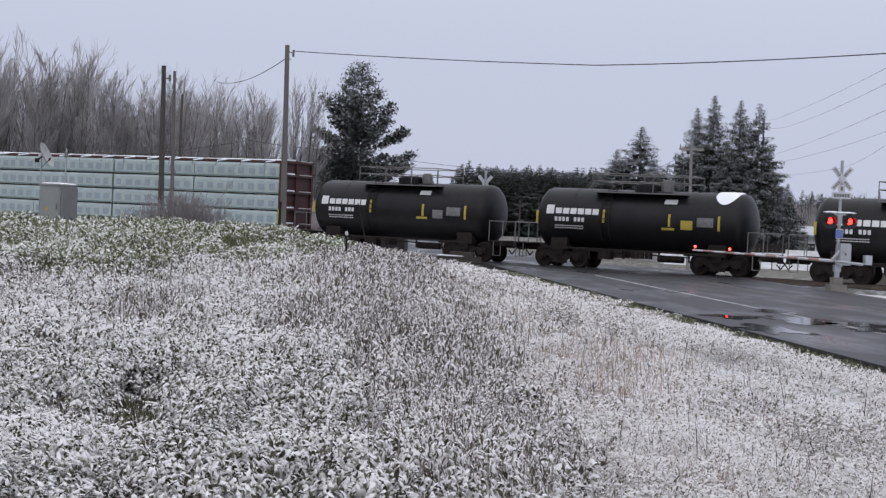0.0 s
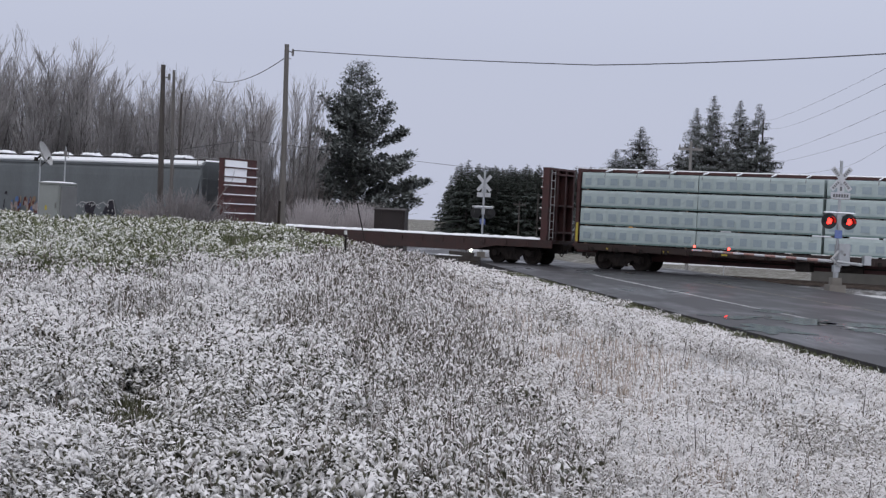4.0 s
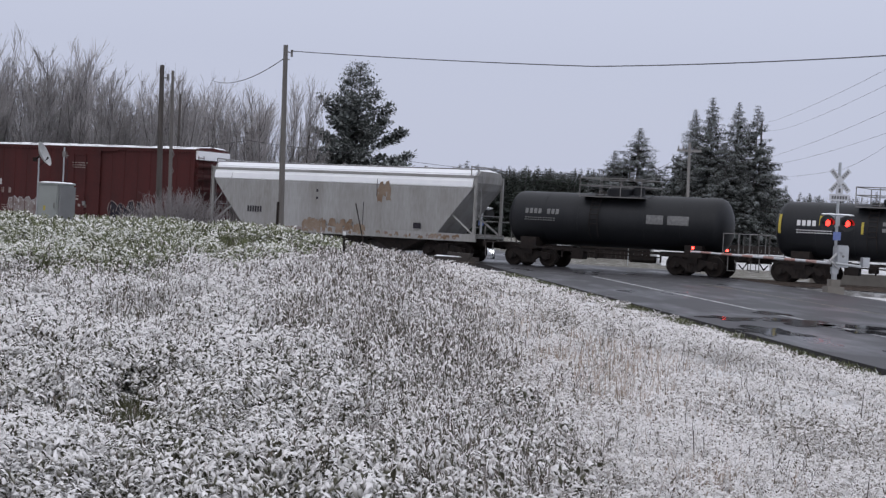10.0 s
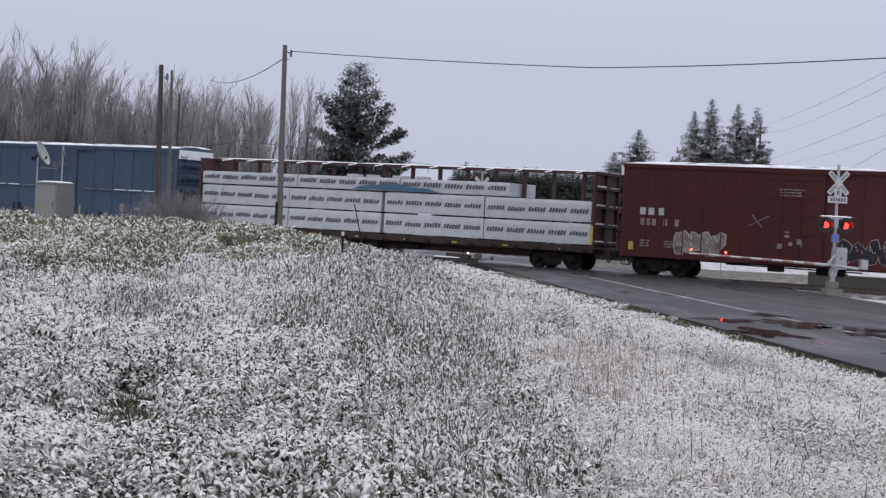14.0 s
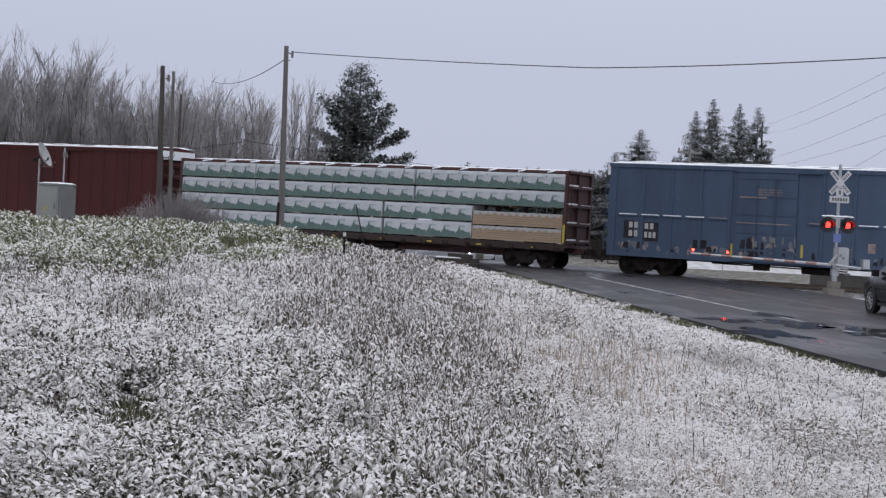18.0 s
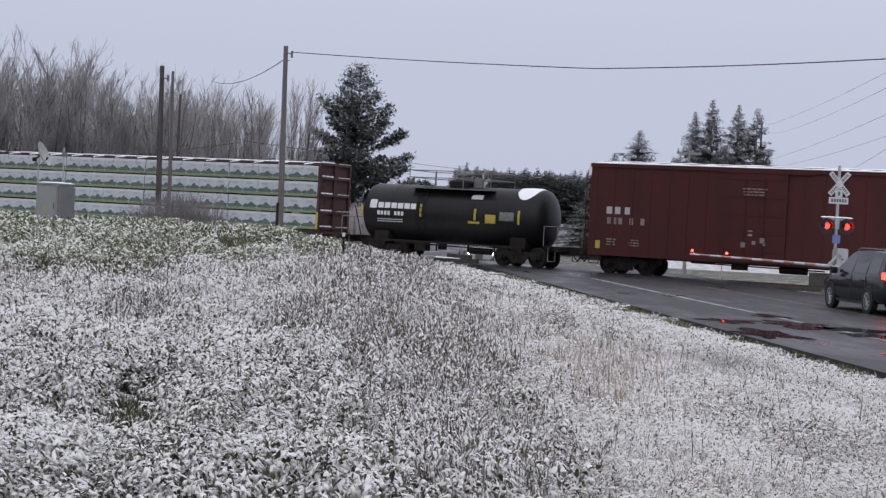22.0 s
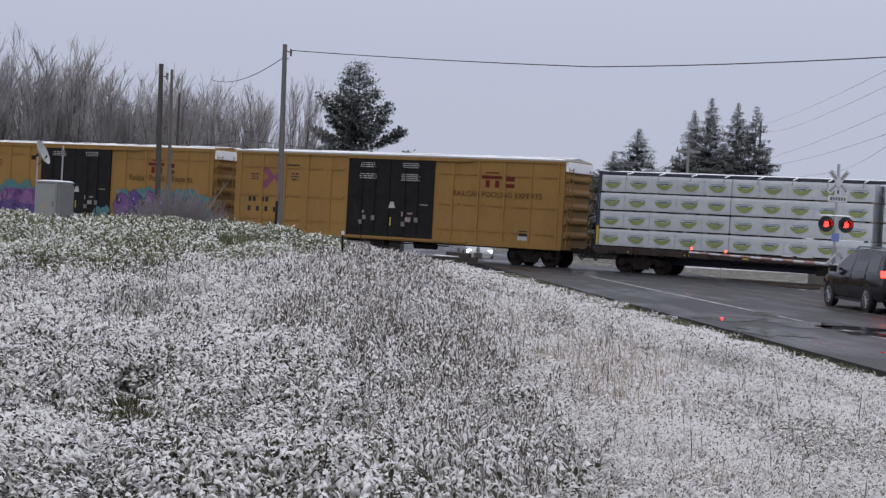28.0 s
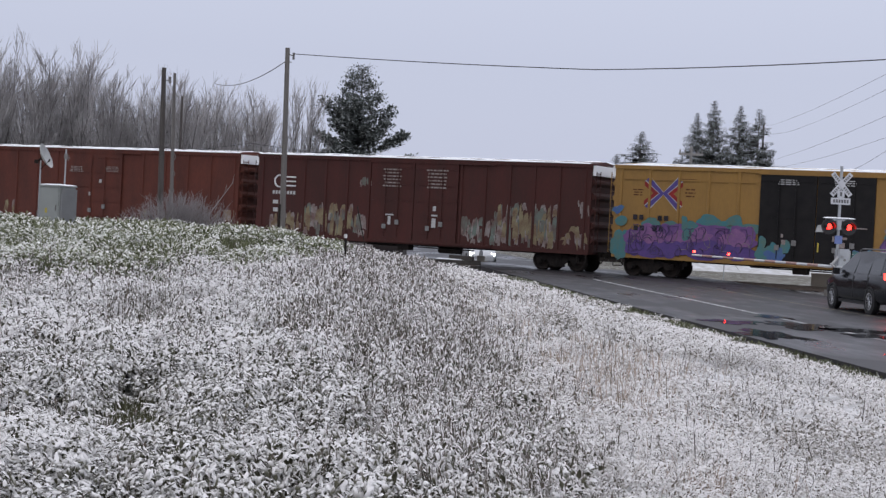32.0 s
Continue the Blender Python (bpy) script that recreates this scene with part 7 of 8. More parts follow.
def build_woods():
    rnd = random.Random(3)
    kinds = [bare_tree_meshes(s, h, sp, st) for s, h, sp, st in ((1, 12.5, .42, 1), (2, 11.5, .45, 2), (3, 13, .38, 1), (4, 10.5, .5, 3), (5, 12, .42, 2), (6, 12, .26, 2))]
    rows = [(104, 108, 12, .74, .98), (112, 120, 17, 1.0, 1.2), (124, 136, 15, 1.1, 1.3), (140, 160, 14, 1.2, 1.45)]
    for y0, y1, n, s0, s1 in rows:
        for i in range(n):
            y = rnd.uniform(y0, y1)
            ratio = -.40 + .29 * (i + rnd.uniform(.1, .9)) / n
            x = ratio * y
            # lower towards the pine
            s = rnd.uniform(s0, s1) * (.97 if ratio < -.222 else .88 if ratio < -.13 else .84)
            plant_tree("bare_tree", rnd.choice(kinds[:5]), "leafless tree with frosted grey twigs behind the track", "tree", x, y, s, rnd.uniform(0, 360), "bare trees of the wood")
    plant_tree("bare_tree", kinds[5], "tall leafless tree with frosted upright limbs", "tree", -9.7, 104, .98, 40, "bare trees of the wood")
    plant_tree("bare_tree", kinds[5], "tall leafless tree with frosted upright limbs", "tree", -12.3, 108, .86, 200, "bare trees of the wood")
    fans = [fan_tree_meshes(s, 12, sp) for s, sp in ((21, .34), (22, .28), (23, .40))]
    for i, (x, y, h) in enumerate(((-29.3, 102, 13.4), (-27.6, 105, 12.2), (-25.2, 103, 12.3), (-23.9, 104, 12.7), (-21.3, 102, 10.3), (-18.7, 103, 10.9), (-16.6, 101, 10.7), (-14.6, 104, 9.8), (-12.2, 102, 10.2), (-20.1, 105, 9.6), (-26.4, 101, 10.6), (-22.6, 106, 11.2), (-17.6, 106, 10.4))):
        plant_tree("bare_tree", fans[(i * 2) % 3], "leafless tree with straight pale limbs fanning upwards", "tree", x, y, (h + .6) / 12, 70 * i, "bare trees of the wood")
    # undergrowth between the trunks
    tw = Twigs()
    for _ in range(24000):
        y = rnd.uniform(100, 165)
        x = y * rnd.uniform(-.42, -.078)
        h = rnd.uniform(1.2, 4.6)
        a, b = rnd.gauss(0, .45), rnd.gauss(0, .45)
        tw.add((x, y, -.2), (x + a * h * .5, y + b * h * .5, h), .024, .009)
    tagged(new("undergrowth", tw.data("undergrowth", brush_twig)), "dense brown leafless brush at the wood's edge", "brush", kind="stuff")
    shrub = Twigs()
    for _ in range(5200):
        y = rnd.uniform(96, 101)
        x = y * rnd.uniform(-.095, -.041)
        h = rnd.uniform(1.2, 3.3) * (.7 + .3 * math.sin(x * 2.1))
        a, b = rnd.gauss(0, .5), rnd.gauss(0, .4)
        shrub.add((x, y, -.7), (x + a * h * .5, y + b * h * .5, h - .4), .019, .010)
    tagged(new("shrubs", shrub.data("shrubs", shrub_twig)), "pale frosted shrubs below the pine", "shrubs", kind="stuff")
    # thin straight trunks among them
    tw = Twigs()
    for _ in range(230):
        y = rnd.uniform(99, 116)
        x = y * rnd.uniform(-.40, -.082)
        h, a, b = rnd.uniform(4.5, 9.5), rnd.gauss(0, .05), rnd.gauss(0, .05)
        r = rnd.uniform(.03, .065)
        tw.add((x, y, -.9), (x + a * h, y + b * h, h), r, r * .3)
        for _ in range(5):
            k = rnd.uniform(.35, .9)
            e = rnd.choice((-1, 1)) * rnd.uniform(.25, .5)
            q = (x + a * h * k, y + b * h * k, h * k)
            tw.add(q, (q[0] + e * h * .16, q[1] + rnd.gauss(0, .3), q[2] + h * .20), r * .45, r * .15)
    tagged(new("saplings", tw.data("saplings", bark)), "slim dark saplings at the wood's edge", "trees", kind="stuff")
    # bush in front of the track
    tw = Twigs()
    for _ in range(620):
        cx = rnd.gauss(-10.2, .9)
        y = rnd.uniform(60, 63.5)
        x, z = cx, float(ground_z(cx, y))
        d = Vector((rnd.gauss(0, .45), rnd.gauss(0, .3), 1)).normalized()
        L = rnd.uniform(.5, 1.9) * (1 - .25 * abs(cx + 10.2))
        if L < .3:
            continue
        p = Vector((x, y, z))
        q = p + d * L
        tw.add(tuple(p), tuple(q), .012, .006)
        for _ in range(3):
            s = p + (q - p) * rnd.uniform(.4, 1)
            e = (d + .8 * Vector((rnd.gauss(0, 1), rnd.gauss(0, 1), rnd.gauss(.3, .6)))).normalized()
            tw.add(tuple(s), tuple(s + e * rnd.uniform(.15, .45)), .007, .004)
    tagged(new("bush", tw.data("bush", bush_twig)), "leafless frosted bush in the weeds by the poles", "bush")
    tw = Twigs()
    p = Vector((-9.6, 61, float(ground_z(-9.6, 61))))
    for i in range(5):
        q = p + Vector((.28, 0, .42))
        tw.add(tuple(p), tuple(q), .03 - .004 * i, .026 - .004 * i)
        tw.add(tuple(q), tuple(q + Vector((.05, .1, .35))), .012, .005)
        p = q
    tagged(new("leaning_branch", tw.data("leaning_branch", frost_twig)), "thin leaning frosted branch over the bush", "branch")


def conifer_meshes(seed, H, R, style, material, dense=1.0):
    rng = np.random.RandomState(seed)
    tr = Twigs()
    tr.add((0, 0, -.5), (0, 0, H * .5), .18, .11)
    tr.add((0, 0, H * .5), (.05, 0, H * .98), .11, .02)
    P, A, T, L, W = [], [], [], [], []
    z = H * (.04 if style == "spruce" else .16)
    while z < H * .985:
        f = z / H
        nb = int(rng.randint(7, 11) if style == "spruce" else rng.randint(6, 8))
        reach = R * ((1 - f) ** 1.04 if style == "spruce" else (1.12 * (1 - f)) ** .88 * (.80 + .35 * rng.rand())) + .12
        for _ in range(nb):
            az = rng.rand() * 6.283
            length = reach * (.50 + .65 * rng.rand())
            slope = (-.30 + .55 * f) if style == "spruce" else (.18 + .6 * f)
            end = np.array([math.cos(az) * length, math.sin(az) * length, z + slope * length * .7])
            base = np.array([0, 0, z])
            tr.add(tuple(base), tuple(end), .03, .008)
            m = int(max(2 if dense < 1 else 6, dense * length * (64 if style == "spruce" else 110)))
            u = rng.rand(m) ** (.6 if style == "spruce" else .45)
            p = base + u[:, None] * (end - base)
            p[:, 2] += (-.10 if style == "spruce" else .42) * u * u * length * .5 - .22 * np.sin(u * 3.1) * (style == "spruce") * .4
            p += rng.randn(m, 3) * (.07 if style == "spruce" else np.array([.16, .16, .11]))
            P.append(p)
            A.append(az + rng.randn(m) * (.75 if style == "spruce" else 1.3))
            T.append((-.55 if style == "spruce" else .5) + rng.randn(m) * (.35 if style == "spruce" else .6))
            taper = .35 + .65 * min(1, 2.2 * (1 - f))
            taper = taper * dense ** -.5
            L.append(taper * (.26 + .28 * rng.rand(m)) * (.54 if style == "spruce" else .78))
            W.append(taper * (.11 + .08 * rng.rand(m)) * (.62 if style == "spruce" else 1.15))
        z += (.24 + .20 * (1 - f)) * (1 if dense == 1 else 1.6) if style == "spruce" else .44 + .30 * rng.rand()
    q = leaves(np.concatenate(P), np.concatenate(A), np.concatenate(T), np.concatenate(L), np.concatenate(W))
    return tr.data("trunk", bark), many_quads("crown", q, material)


def build_conifers():
    rnd = random.Random(8)
    a, b = conifer_meshes(1, 13, 5.0, "spruce", needles), conifer_meshes(2, 13, 5.4, "spruce", needles)
    lab = "tall spruce with snow on its drooping boughs"
    for k, (x, y, h) in enumerate(((22.95, 140, 13.6), (21.85, 142, 12.6), (25.25, 140, 13.3), (26.55, 138, 12.9), (28.15, 141, 9.0), (23.85, 137, 9.5), (20.75, 143, 8.6), (30.15, 142, 6.2), (25.45, 136, 7.0))):
        plant_tree("spruce", (a, b)[k % 2], lab, "tree", x, y, (h + 1.15) / 13, rnd.uniform(0, 360), "spruces beyond the crossing")
    for x, y, h in ((17.9, 150, 11.2), (16.2, 155, 9.2), (19.6, 153, 7.8), (23.4, 160, 8.3), (14.9, 158, 7.0), (30.6, 150, 6.8)):
        plant_tree("spruce", rnd.choice((a, b)), "smaller frosted spruce beside the road", "tree", x, y, (h + 1.15) / 13, rnd.uniform(0, 360), "spruces beyond the crossing", None, 1.6)
    pine = conifer_meshes(7, 12.9, 4.7, "pine", pine_needles)
    plant_tree("pine", pine, "broad dark pine with ragged boughs behind the track", "tree", -6.4, 112, 1.05, 25, "", None, 1.14)
    plant_tree("pine", conifer_meshes(9, 8.5, 3.4, "pine", pine_needles), "low dark pine among bare trees", "tree", -9.6, 113, .95, 80, "")
    far = [conifer_meshes(20 + s, 13.5, 3.6, "spruce", far_needles, .32) for s in range(3)]
    for i in range(160):
        y = rnd.uniform(312, 350)
        x = y * (.004 + .29 * (i + rnd.random()) / 160)
        top = 14.4 if x < 36 else 12.8 if x < 62 else 11.2
        plant_tree("distant_conifer", rnd.choice(far), "dark evergreen in the distant wood", "tree", x, y, top / 13.5 * rnd.uniform(.93, 1.04), rnd.uniform(0, 360), "distant wood", -.6, 1.5)
    for i in range(64):
        y = rnd.uniform(318, 340)
        x = y * (.017 + .086 * (i + rnd.random()) / 64)
        plant_tree("distant_conifer", rnd.choice(far), "dark evergreen in the distant wood", "tree", x, y, 14.2 / 13.5 * rnd.uniform(.95, 1.03), rnd.uniform(0, 360), "distant wood", -.6, 1.5)
    for i in range(60):
        y = rnd.uniform(352, 420)
        x = y * (.0 + .31 * (i + rnd.random()) / 60)
        plant_tree("distant_conifer", rnd.choice(far), "dark evergreen in the distant wood", "tree", x, y, 1.05 * rnd.uniform(.9, 1.1), rnd.uniform(0, 360), "distant wood", -.6)
    # bare distant brush towards the far right
    tw = Twigs()
    for _ in range(5000):
        y = rnd.uniform(250, 300)
        x = y * rnd.uniform(.20, .42)
        h = rnd.uniform(5, 10) * (.7 + .3 * math.sin(x * .5))
        tw.add((x, y, -.6), (x + rnd.gauss(0, 1), y, h), .05, .015)
    tagged(new("distant_brush", tw.data("distant_brush", frost_twig)), "grey leafless distant trees", "brush", kind="stuff")


build_woods()
build_conifers()


# ---- poles and wires ----
def utility_pole(x, y, top, r, label, lean=0.0, arm=None, wood=None):
    wood = wood or pole_wood
    base = float(ground_z(x, y)) - .3
    ob = thing("utility_pole", label, "utility pole", pose(x, y, base), "utility poles")
    h = top - base
    part("pole", Mesh().rod((0, 0, 0), (lean, 0, h), r, r * .68, 12), wood, ob)
    if arm:
        part("cross_arm", Mesh().box(lean - arm, lean + arm, -.06, .06, h - .55, h - .42), wood, ob)
        for k in (-.9, -.5, .5, .9):
            part("insulator", Mesh().rod((lean + k * arm, 0, h - .42), (lean + k * arm, 0, h - .22), .05, .03), steel, ob)
    return ob, h, lean


p1, h1, l1 = utility_pole(-7.12, 70, 9.2, .145, "tall weathered grey utility pole in the weeds", -.18, None, grey_pole)
part("insulator_bracket", Mesh().rod((l1, 0, h1 - .25), (l1 + .28, 0, h1 - .35), .025).rod((l1 + .28, 0, h1 - .5), (l1 + .28, 0, h1 - .2), .05).rod((l1, 0, h1 - .6), (l1 + .2, 0, h1 - .62), .02), steel, p1)
part("conduit", Mesh().rod((-.17, -.06, .4), (-.16, -.06, 2.3), .07), iron, p1, "dark conduit at the pole's foot")
p2, h2, l2 = utility_pole(-13.2, 74, 8.4, .15, "dark slim wooden utility pole beside another", -.18)
part("insulator_bracket", Mesh().rod((l2, 0, h2 - .6), (l2 + .3, 0, h2 - .55), .03).rod((l2 + .3, 0, h2 - .7), (l2 + .3, 0, h2 - .4), .06), steel, p2)
p3, h3, l3 = utility_pole(-12.95, 75.5, 8.3, .10, "slim grey pole beside a darker pole", -.18, None, grey_pole)
part("climbing_peg", Mesh().path([(l3 * .2 + .1 * (-1) ** k, 0, 1.4 + .4 * k) for k in range(10)], .018), steel, p3)
utility_pole(-16.0, 95, 8.6, .10, "slim pale pole behind the track", 0)
p5, h5, l5 = utility_pole(-13.4, 110, 7.7, .13, "old utility pole with fittings behind the track", 0, .5)
part("transformer", Mesh().rod((.25, -.2, h5 - 1.9), (.25, -.2, h5 - 1.1), .2, n=12), galvanised, p5)
utility_pole(14.45, 95, 7.25, .115, "pale utility pole with a crossarm beyond the crossing", -.12, .72, pale_pole)
utility_pole(18.6, 200, 7.0, .13, "distant utility pole with crossarm", 0, .9)
utility_pole(14.0, 220, 5.3, .13, "distant utility pole with crossarm", 0, .9)
utility_pole(10.5, 230, 5.0, .13, "distant utility pole with crossarm", 0, .9)
utility_pole(12.3, 215, 6.0, .08, "slim bare pole in the distance", 0)


def wire(points, r, label, sag=0.0):
    pts = []
    for a, b in zip(points, points[1:]):
        a, b = Vector(a), Vector(b)
        for i in range(14):
            k = i / 14
            pts.append(a + (b - a) * k - Vector((0, 0, sag * 4 * k * (1 - k))))
    pts.append(Vector(points[-1]))
    return solid("wire", Mesh().path(pts, r, 4), cable, label, "wire", "overhead wires")


utility_pole(27.05, 138.5, 11.9, .10, "weathered utility pole among the spruces", 0)
utility_pole(14.1, 21.8, 10.2, .14, "weathered utility pole beside the near road", 0)
utility_pole(21.1, 37.9, 8.6, .14, "weathered utility pole across the near road", 0)
wire([(-7.02, 70, 8.95), (5.1, 58, 7.74), (13.0, 48, 7.5), (21, 38, 8.3)], .020, "thick sagging overhead cable", .06)
wire([(-7.3, 70, 8.65), (-17.2, 115, 11.1)], .020, "sagging overhead wire to the wood", .55)
for pts in ([(26.95, 138.5, 8.8), (27, 130, 8.7), (20.4, 75, 8.04), (14, 22, 8.6)], [(27.1, 138.5, 8.1), (27.5, 130, 8.03), (20.5, 75, 7.04), (14, 22, 7.6)], [(26.95, 138.5, 11.8), (27, 130, 11.64), (20.3, 75, 10.0), (14, 22, 9.8)], [(27.1, 138.5, 11.1), (27.7, 130, 10.9), (20.35, 75, 9.28), (14, 22, 9.2)], [(27.05, 138.5, 6.9), (27.1, 110, 6.77), (20.5, 75, 6.43), (14, 22, 7.2)]):
    wire(pts, .008, "thin power line above the road", .12)
wire([(-25.1, 90, 3.82), (-19.2, 92, 4.57), (-11.9, 95, 6.05), (-5.4, 100, 5.74), (2.7, 110, 5.5), (11.2, 118, 5.75), (27.5, 128, 6.56)], .016, "low telephone wire along the track", .05)
wire([(14.3, 95, 6.6), (18.6, 200, 6.4)], .014, "thin power line beyond the crossing", .3)
wire([(14.3, 95, 6.72), (26.7, 138, 7.2)], .014, "thin power line beyond the crossing", .1)


# ---- crossing signal ----
def lamp_red(name, strength):
    return glow(name, (1.0, 0.022, 0.016), strength)


red_half, red_dim, red_small = lamp_red("lit_red_lens", 7.5), lamp_red("dim_red_lens", 0.12), lamp_red("lit_red_gate_lamp", 22.0)
sign_white = surface("white_sign_face", (0.56, 0.57, 0.60), (0.40, 0.41, 0.43), 6, 0.6, 0.5)
black_paint = surface("black_hood_paint", (0.012, 0.012, 0.013), (0.02, 0.02, 0.02), 6, 0.5, 0.5)
print_dark = surface("sign_print", (0.06, 0.06, 0.065), (0.2, 0.2, 0.2), 20, 0.6, 0.6)
red_reflect = surface("red_stripe", (0.27, 0.12, 0.10), (0.42, 0.33, 0.31), 8, 0.7, 0.5)
concrete = surface("pale_concrete", (0.20, 0.185, 0.165), (0.13, 0.12, 0.105), 2, 0.7, 0.9, bump=0.3)
blue_plate = surface("blue_plate", (0.10, 0.15, 0.38), (0.2, 0.25, 0.45), 12, 0.6, 0.5)


def crossing_signal(x, y, z, turn, label, lit, gate):
    """Local x to the right of those who read it, local y away from them."""
    ob = thing("crossing_signal", label, "crossing signal", pose(x, y, z, 0, 0, turn), "crossing signals")
    part("foundation", Mesh().box(-.32, .32, -.32, .32, -.5, .08, .04).box(-.2, .2, -.2, .2, .08, .34, .05), concrete, ob)
    part("mast", Mesh().rod((0, 0, .3), (0, 0, 4.62), .055, n=12).rod((0, 0, .34), (0, 0, .6), .10, n=12), galvanised, ob)
    for s in (-1, 1):
        m = Mesh().box(-.53, .53, -.016, .016, -.088, .088)
        blade = part("blade", m, sign_white, ob, at=pose(0, -.075 - .02 * (s > 0), 3.95, 0, s * 49, 0))
        bx = []
        for k in range(4):
            bx += [(-.46 + .085 * k, -.405 + .085 * k, -.045, .045), (.14 + .085 * k, .195 + .085 * k, -.045, .045)]
        bars(blade, "print", bx, grey_mark, -.016)
    plate = part("track_count_plate", Mesh().box(-.13, .13, -.09, -.06, 3.47, 3.72), sign_white, ob)
    bars(plate, "print", [(-.04, .04, 3.52, 3.67)], print_dark, -.09)
    plate = part("tracks_plate", Mesh().box(-.36, .36, -.09, -.06, 3.22, 3.46), sign_white, ob)
    bars(plate, "print", [(-.28 + .10 * k, -.21 + .10 * k, 3.28, 3.40) for k in range(6)], print_dark, -.09)
    part("lamp_arm", Mesh().box(-.5, .5, -.04, .04, 2.62, 2.70).box(-.08, .08, -.09, .09, 2.30, 2.66), galvanised, ob)
    part("arm_snow", snow_ridge(-.62, .62, -.10, .06, 2.705, .05, 8, 14, 3), snow, ob, "line of snow on the lamp arm", True)
    for s, glass in ((-1, lit[0]), (1, lit[1])):
        u = part("flasher", Mesh().lathe([(-.06, .29), (-.045, .29), (-.045, .06)], 28, "y", (s * .37, 0, 2.40)).box(s * .37 - .1, s * .37 + .1, -.04, .14, 2.30, 2.52), black_paint, ob, "round black signal backing")
        hood = Mesh()
        pts = [(math.cos(radians(a)), math.sin(radians(a))) for a in range(-20, 201, 20)]
        for (c0, s0), (c1, s1) in zip(pts, pts[1:]):
            X = s * .37
            hood.add([(X + .165 * c0, -.06, 2.40 + .165 * s0), (X + .165 * c1, -.06, 2.40 + .165 * s1), (X + .165 * c1, -.38, 2.40 + .165 * s1), (X + .165 * c0, -.38, 2.40 + .165 * s0),
                      (X + .175 * c0, -.06, 2.40 + .175 * s0), (X + .175 * c1, -.06, 2.40 + .175 * s1), (X + .175 * c1, -.38, 2.40 + .175 * s1), (X + .175 * c0, -.38, 2.40 + .175 * s0)],
                     [(0, 3, 2, 1), (4, 5, 6, 7), (3, 7, 6, 2), (0, 1, 5, 4), (1, 2, 6, 5), (0, 4, 7, 3)])
        part("hood", hood, black_paint, u)
        part("lens", Mesh().lathe([(-.10, .02), (-.09, .075), (-.06, .112)], 20, "y", (s * .37, 0, 2.40)), glass, u, "red signal lens", True)
    part("id_plate", Mesh().box(-.14, .14, -.085, -.06, 1.78, 2.08), blue_plate, ob, "small blue plate")
    if gate:
        box = part("gate_mechanism", Mesh().box(-.02, .42, -.30, .26, .80, 1.55, .04).box(.02, .38, -.26, .22, 1.55, 1.60), galvanised, ob, "grey gate motor box")
        part("cover_bolt", Mesh().rod((.2, -.32, 1.2), (.2, -.29, 1.2), .05, n=10), steel, box)
        a = pose(x, y, z, 0, 0, turn).inverted()
        tip, root = a @ Vector((9.3, 60.05, 1.20)), a @ Vector((14.2, 58.42, 1.06))
        d = (tip - root)
        arm = part("gate_arm", Mesh().rod(tuple(root), tuple(tip), .055, .035, 8), sign_white, ob, "lowered red and white striped gate arm")
        for k in range(6):
            u0, u1 = root + d * (.10 + .15 * k), root + d * (.175 + .15 * k)
            r = .059 - .022 * (.1 + .15 * k)
            part("stripe", Mesh().rod(tuple(u0), tuple(u1), r, r - .0015, 8), red_reflect, arm)
        for k, lens in ((.985, red_small), (.735, red_small)):
            c = root + d * k
            lamp = part("gate_lamp", Mesh().rod((c.x, c.y, c.z + .04), (c.x, c.y, c.z + .10), .02).rod((c.x, c.y - .03, c.z + .14), (c.x, c.y + .05, c.z + .14), .050, n=14), black_paint, arm, "small gate lamp")
            part("lens", Mesh().rod((c.x, c.y - .045, c.z + .14), (c.x, c.y - .03, c.z + .14), .047, n=12), lens, lamp, "lit red lens")
        back = -d.normalized()
        part("counterweight", Mesh().rod(tuple(root + back * .1 + Vector((0, -.18, 0))), tuple(root + back * 1.0 + Vector((0, -.18, -.05))), .05).box(.9, 1.15, -.45, -.15, .85, 1.2), galvanised, ob)
        part("arm_bracket", Mesh().rod((-.25, -.2, 1.0), (.2, -.2, 1.55), .05).rod((-.3, -.25, 1.05), (.1, -.25, .75), .04).rod((.1, -.3, 1.3), (.1, .3, 1.3), .07), white_dull, ob)
        part("cable_box", Mesh().box(-.12, .12, -.12, .12, .55, .8), galvanised, ob)
    return ob


crossing_signal(14.36, 58.5, 0.12, 4, "railway crossing signal with crossed boards, red lamps and lowered gate", (red_half, red_half), True)
crossing_signal(1.95, 84, -0.05, 184, "railway crossing signal seen from behind beyond the track", (red_dim, red_dim), False)


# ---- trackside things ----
# Cabinet grey made darker: the shade of the side face, put into its colour.
side_shade_grey = surface("cabinet_side_shade", (0.20, 0.205, 0.21), (0.15, 0.15, 0.155), 2, 0.6, 0.6, spec=0.25)


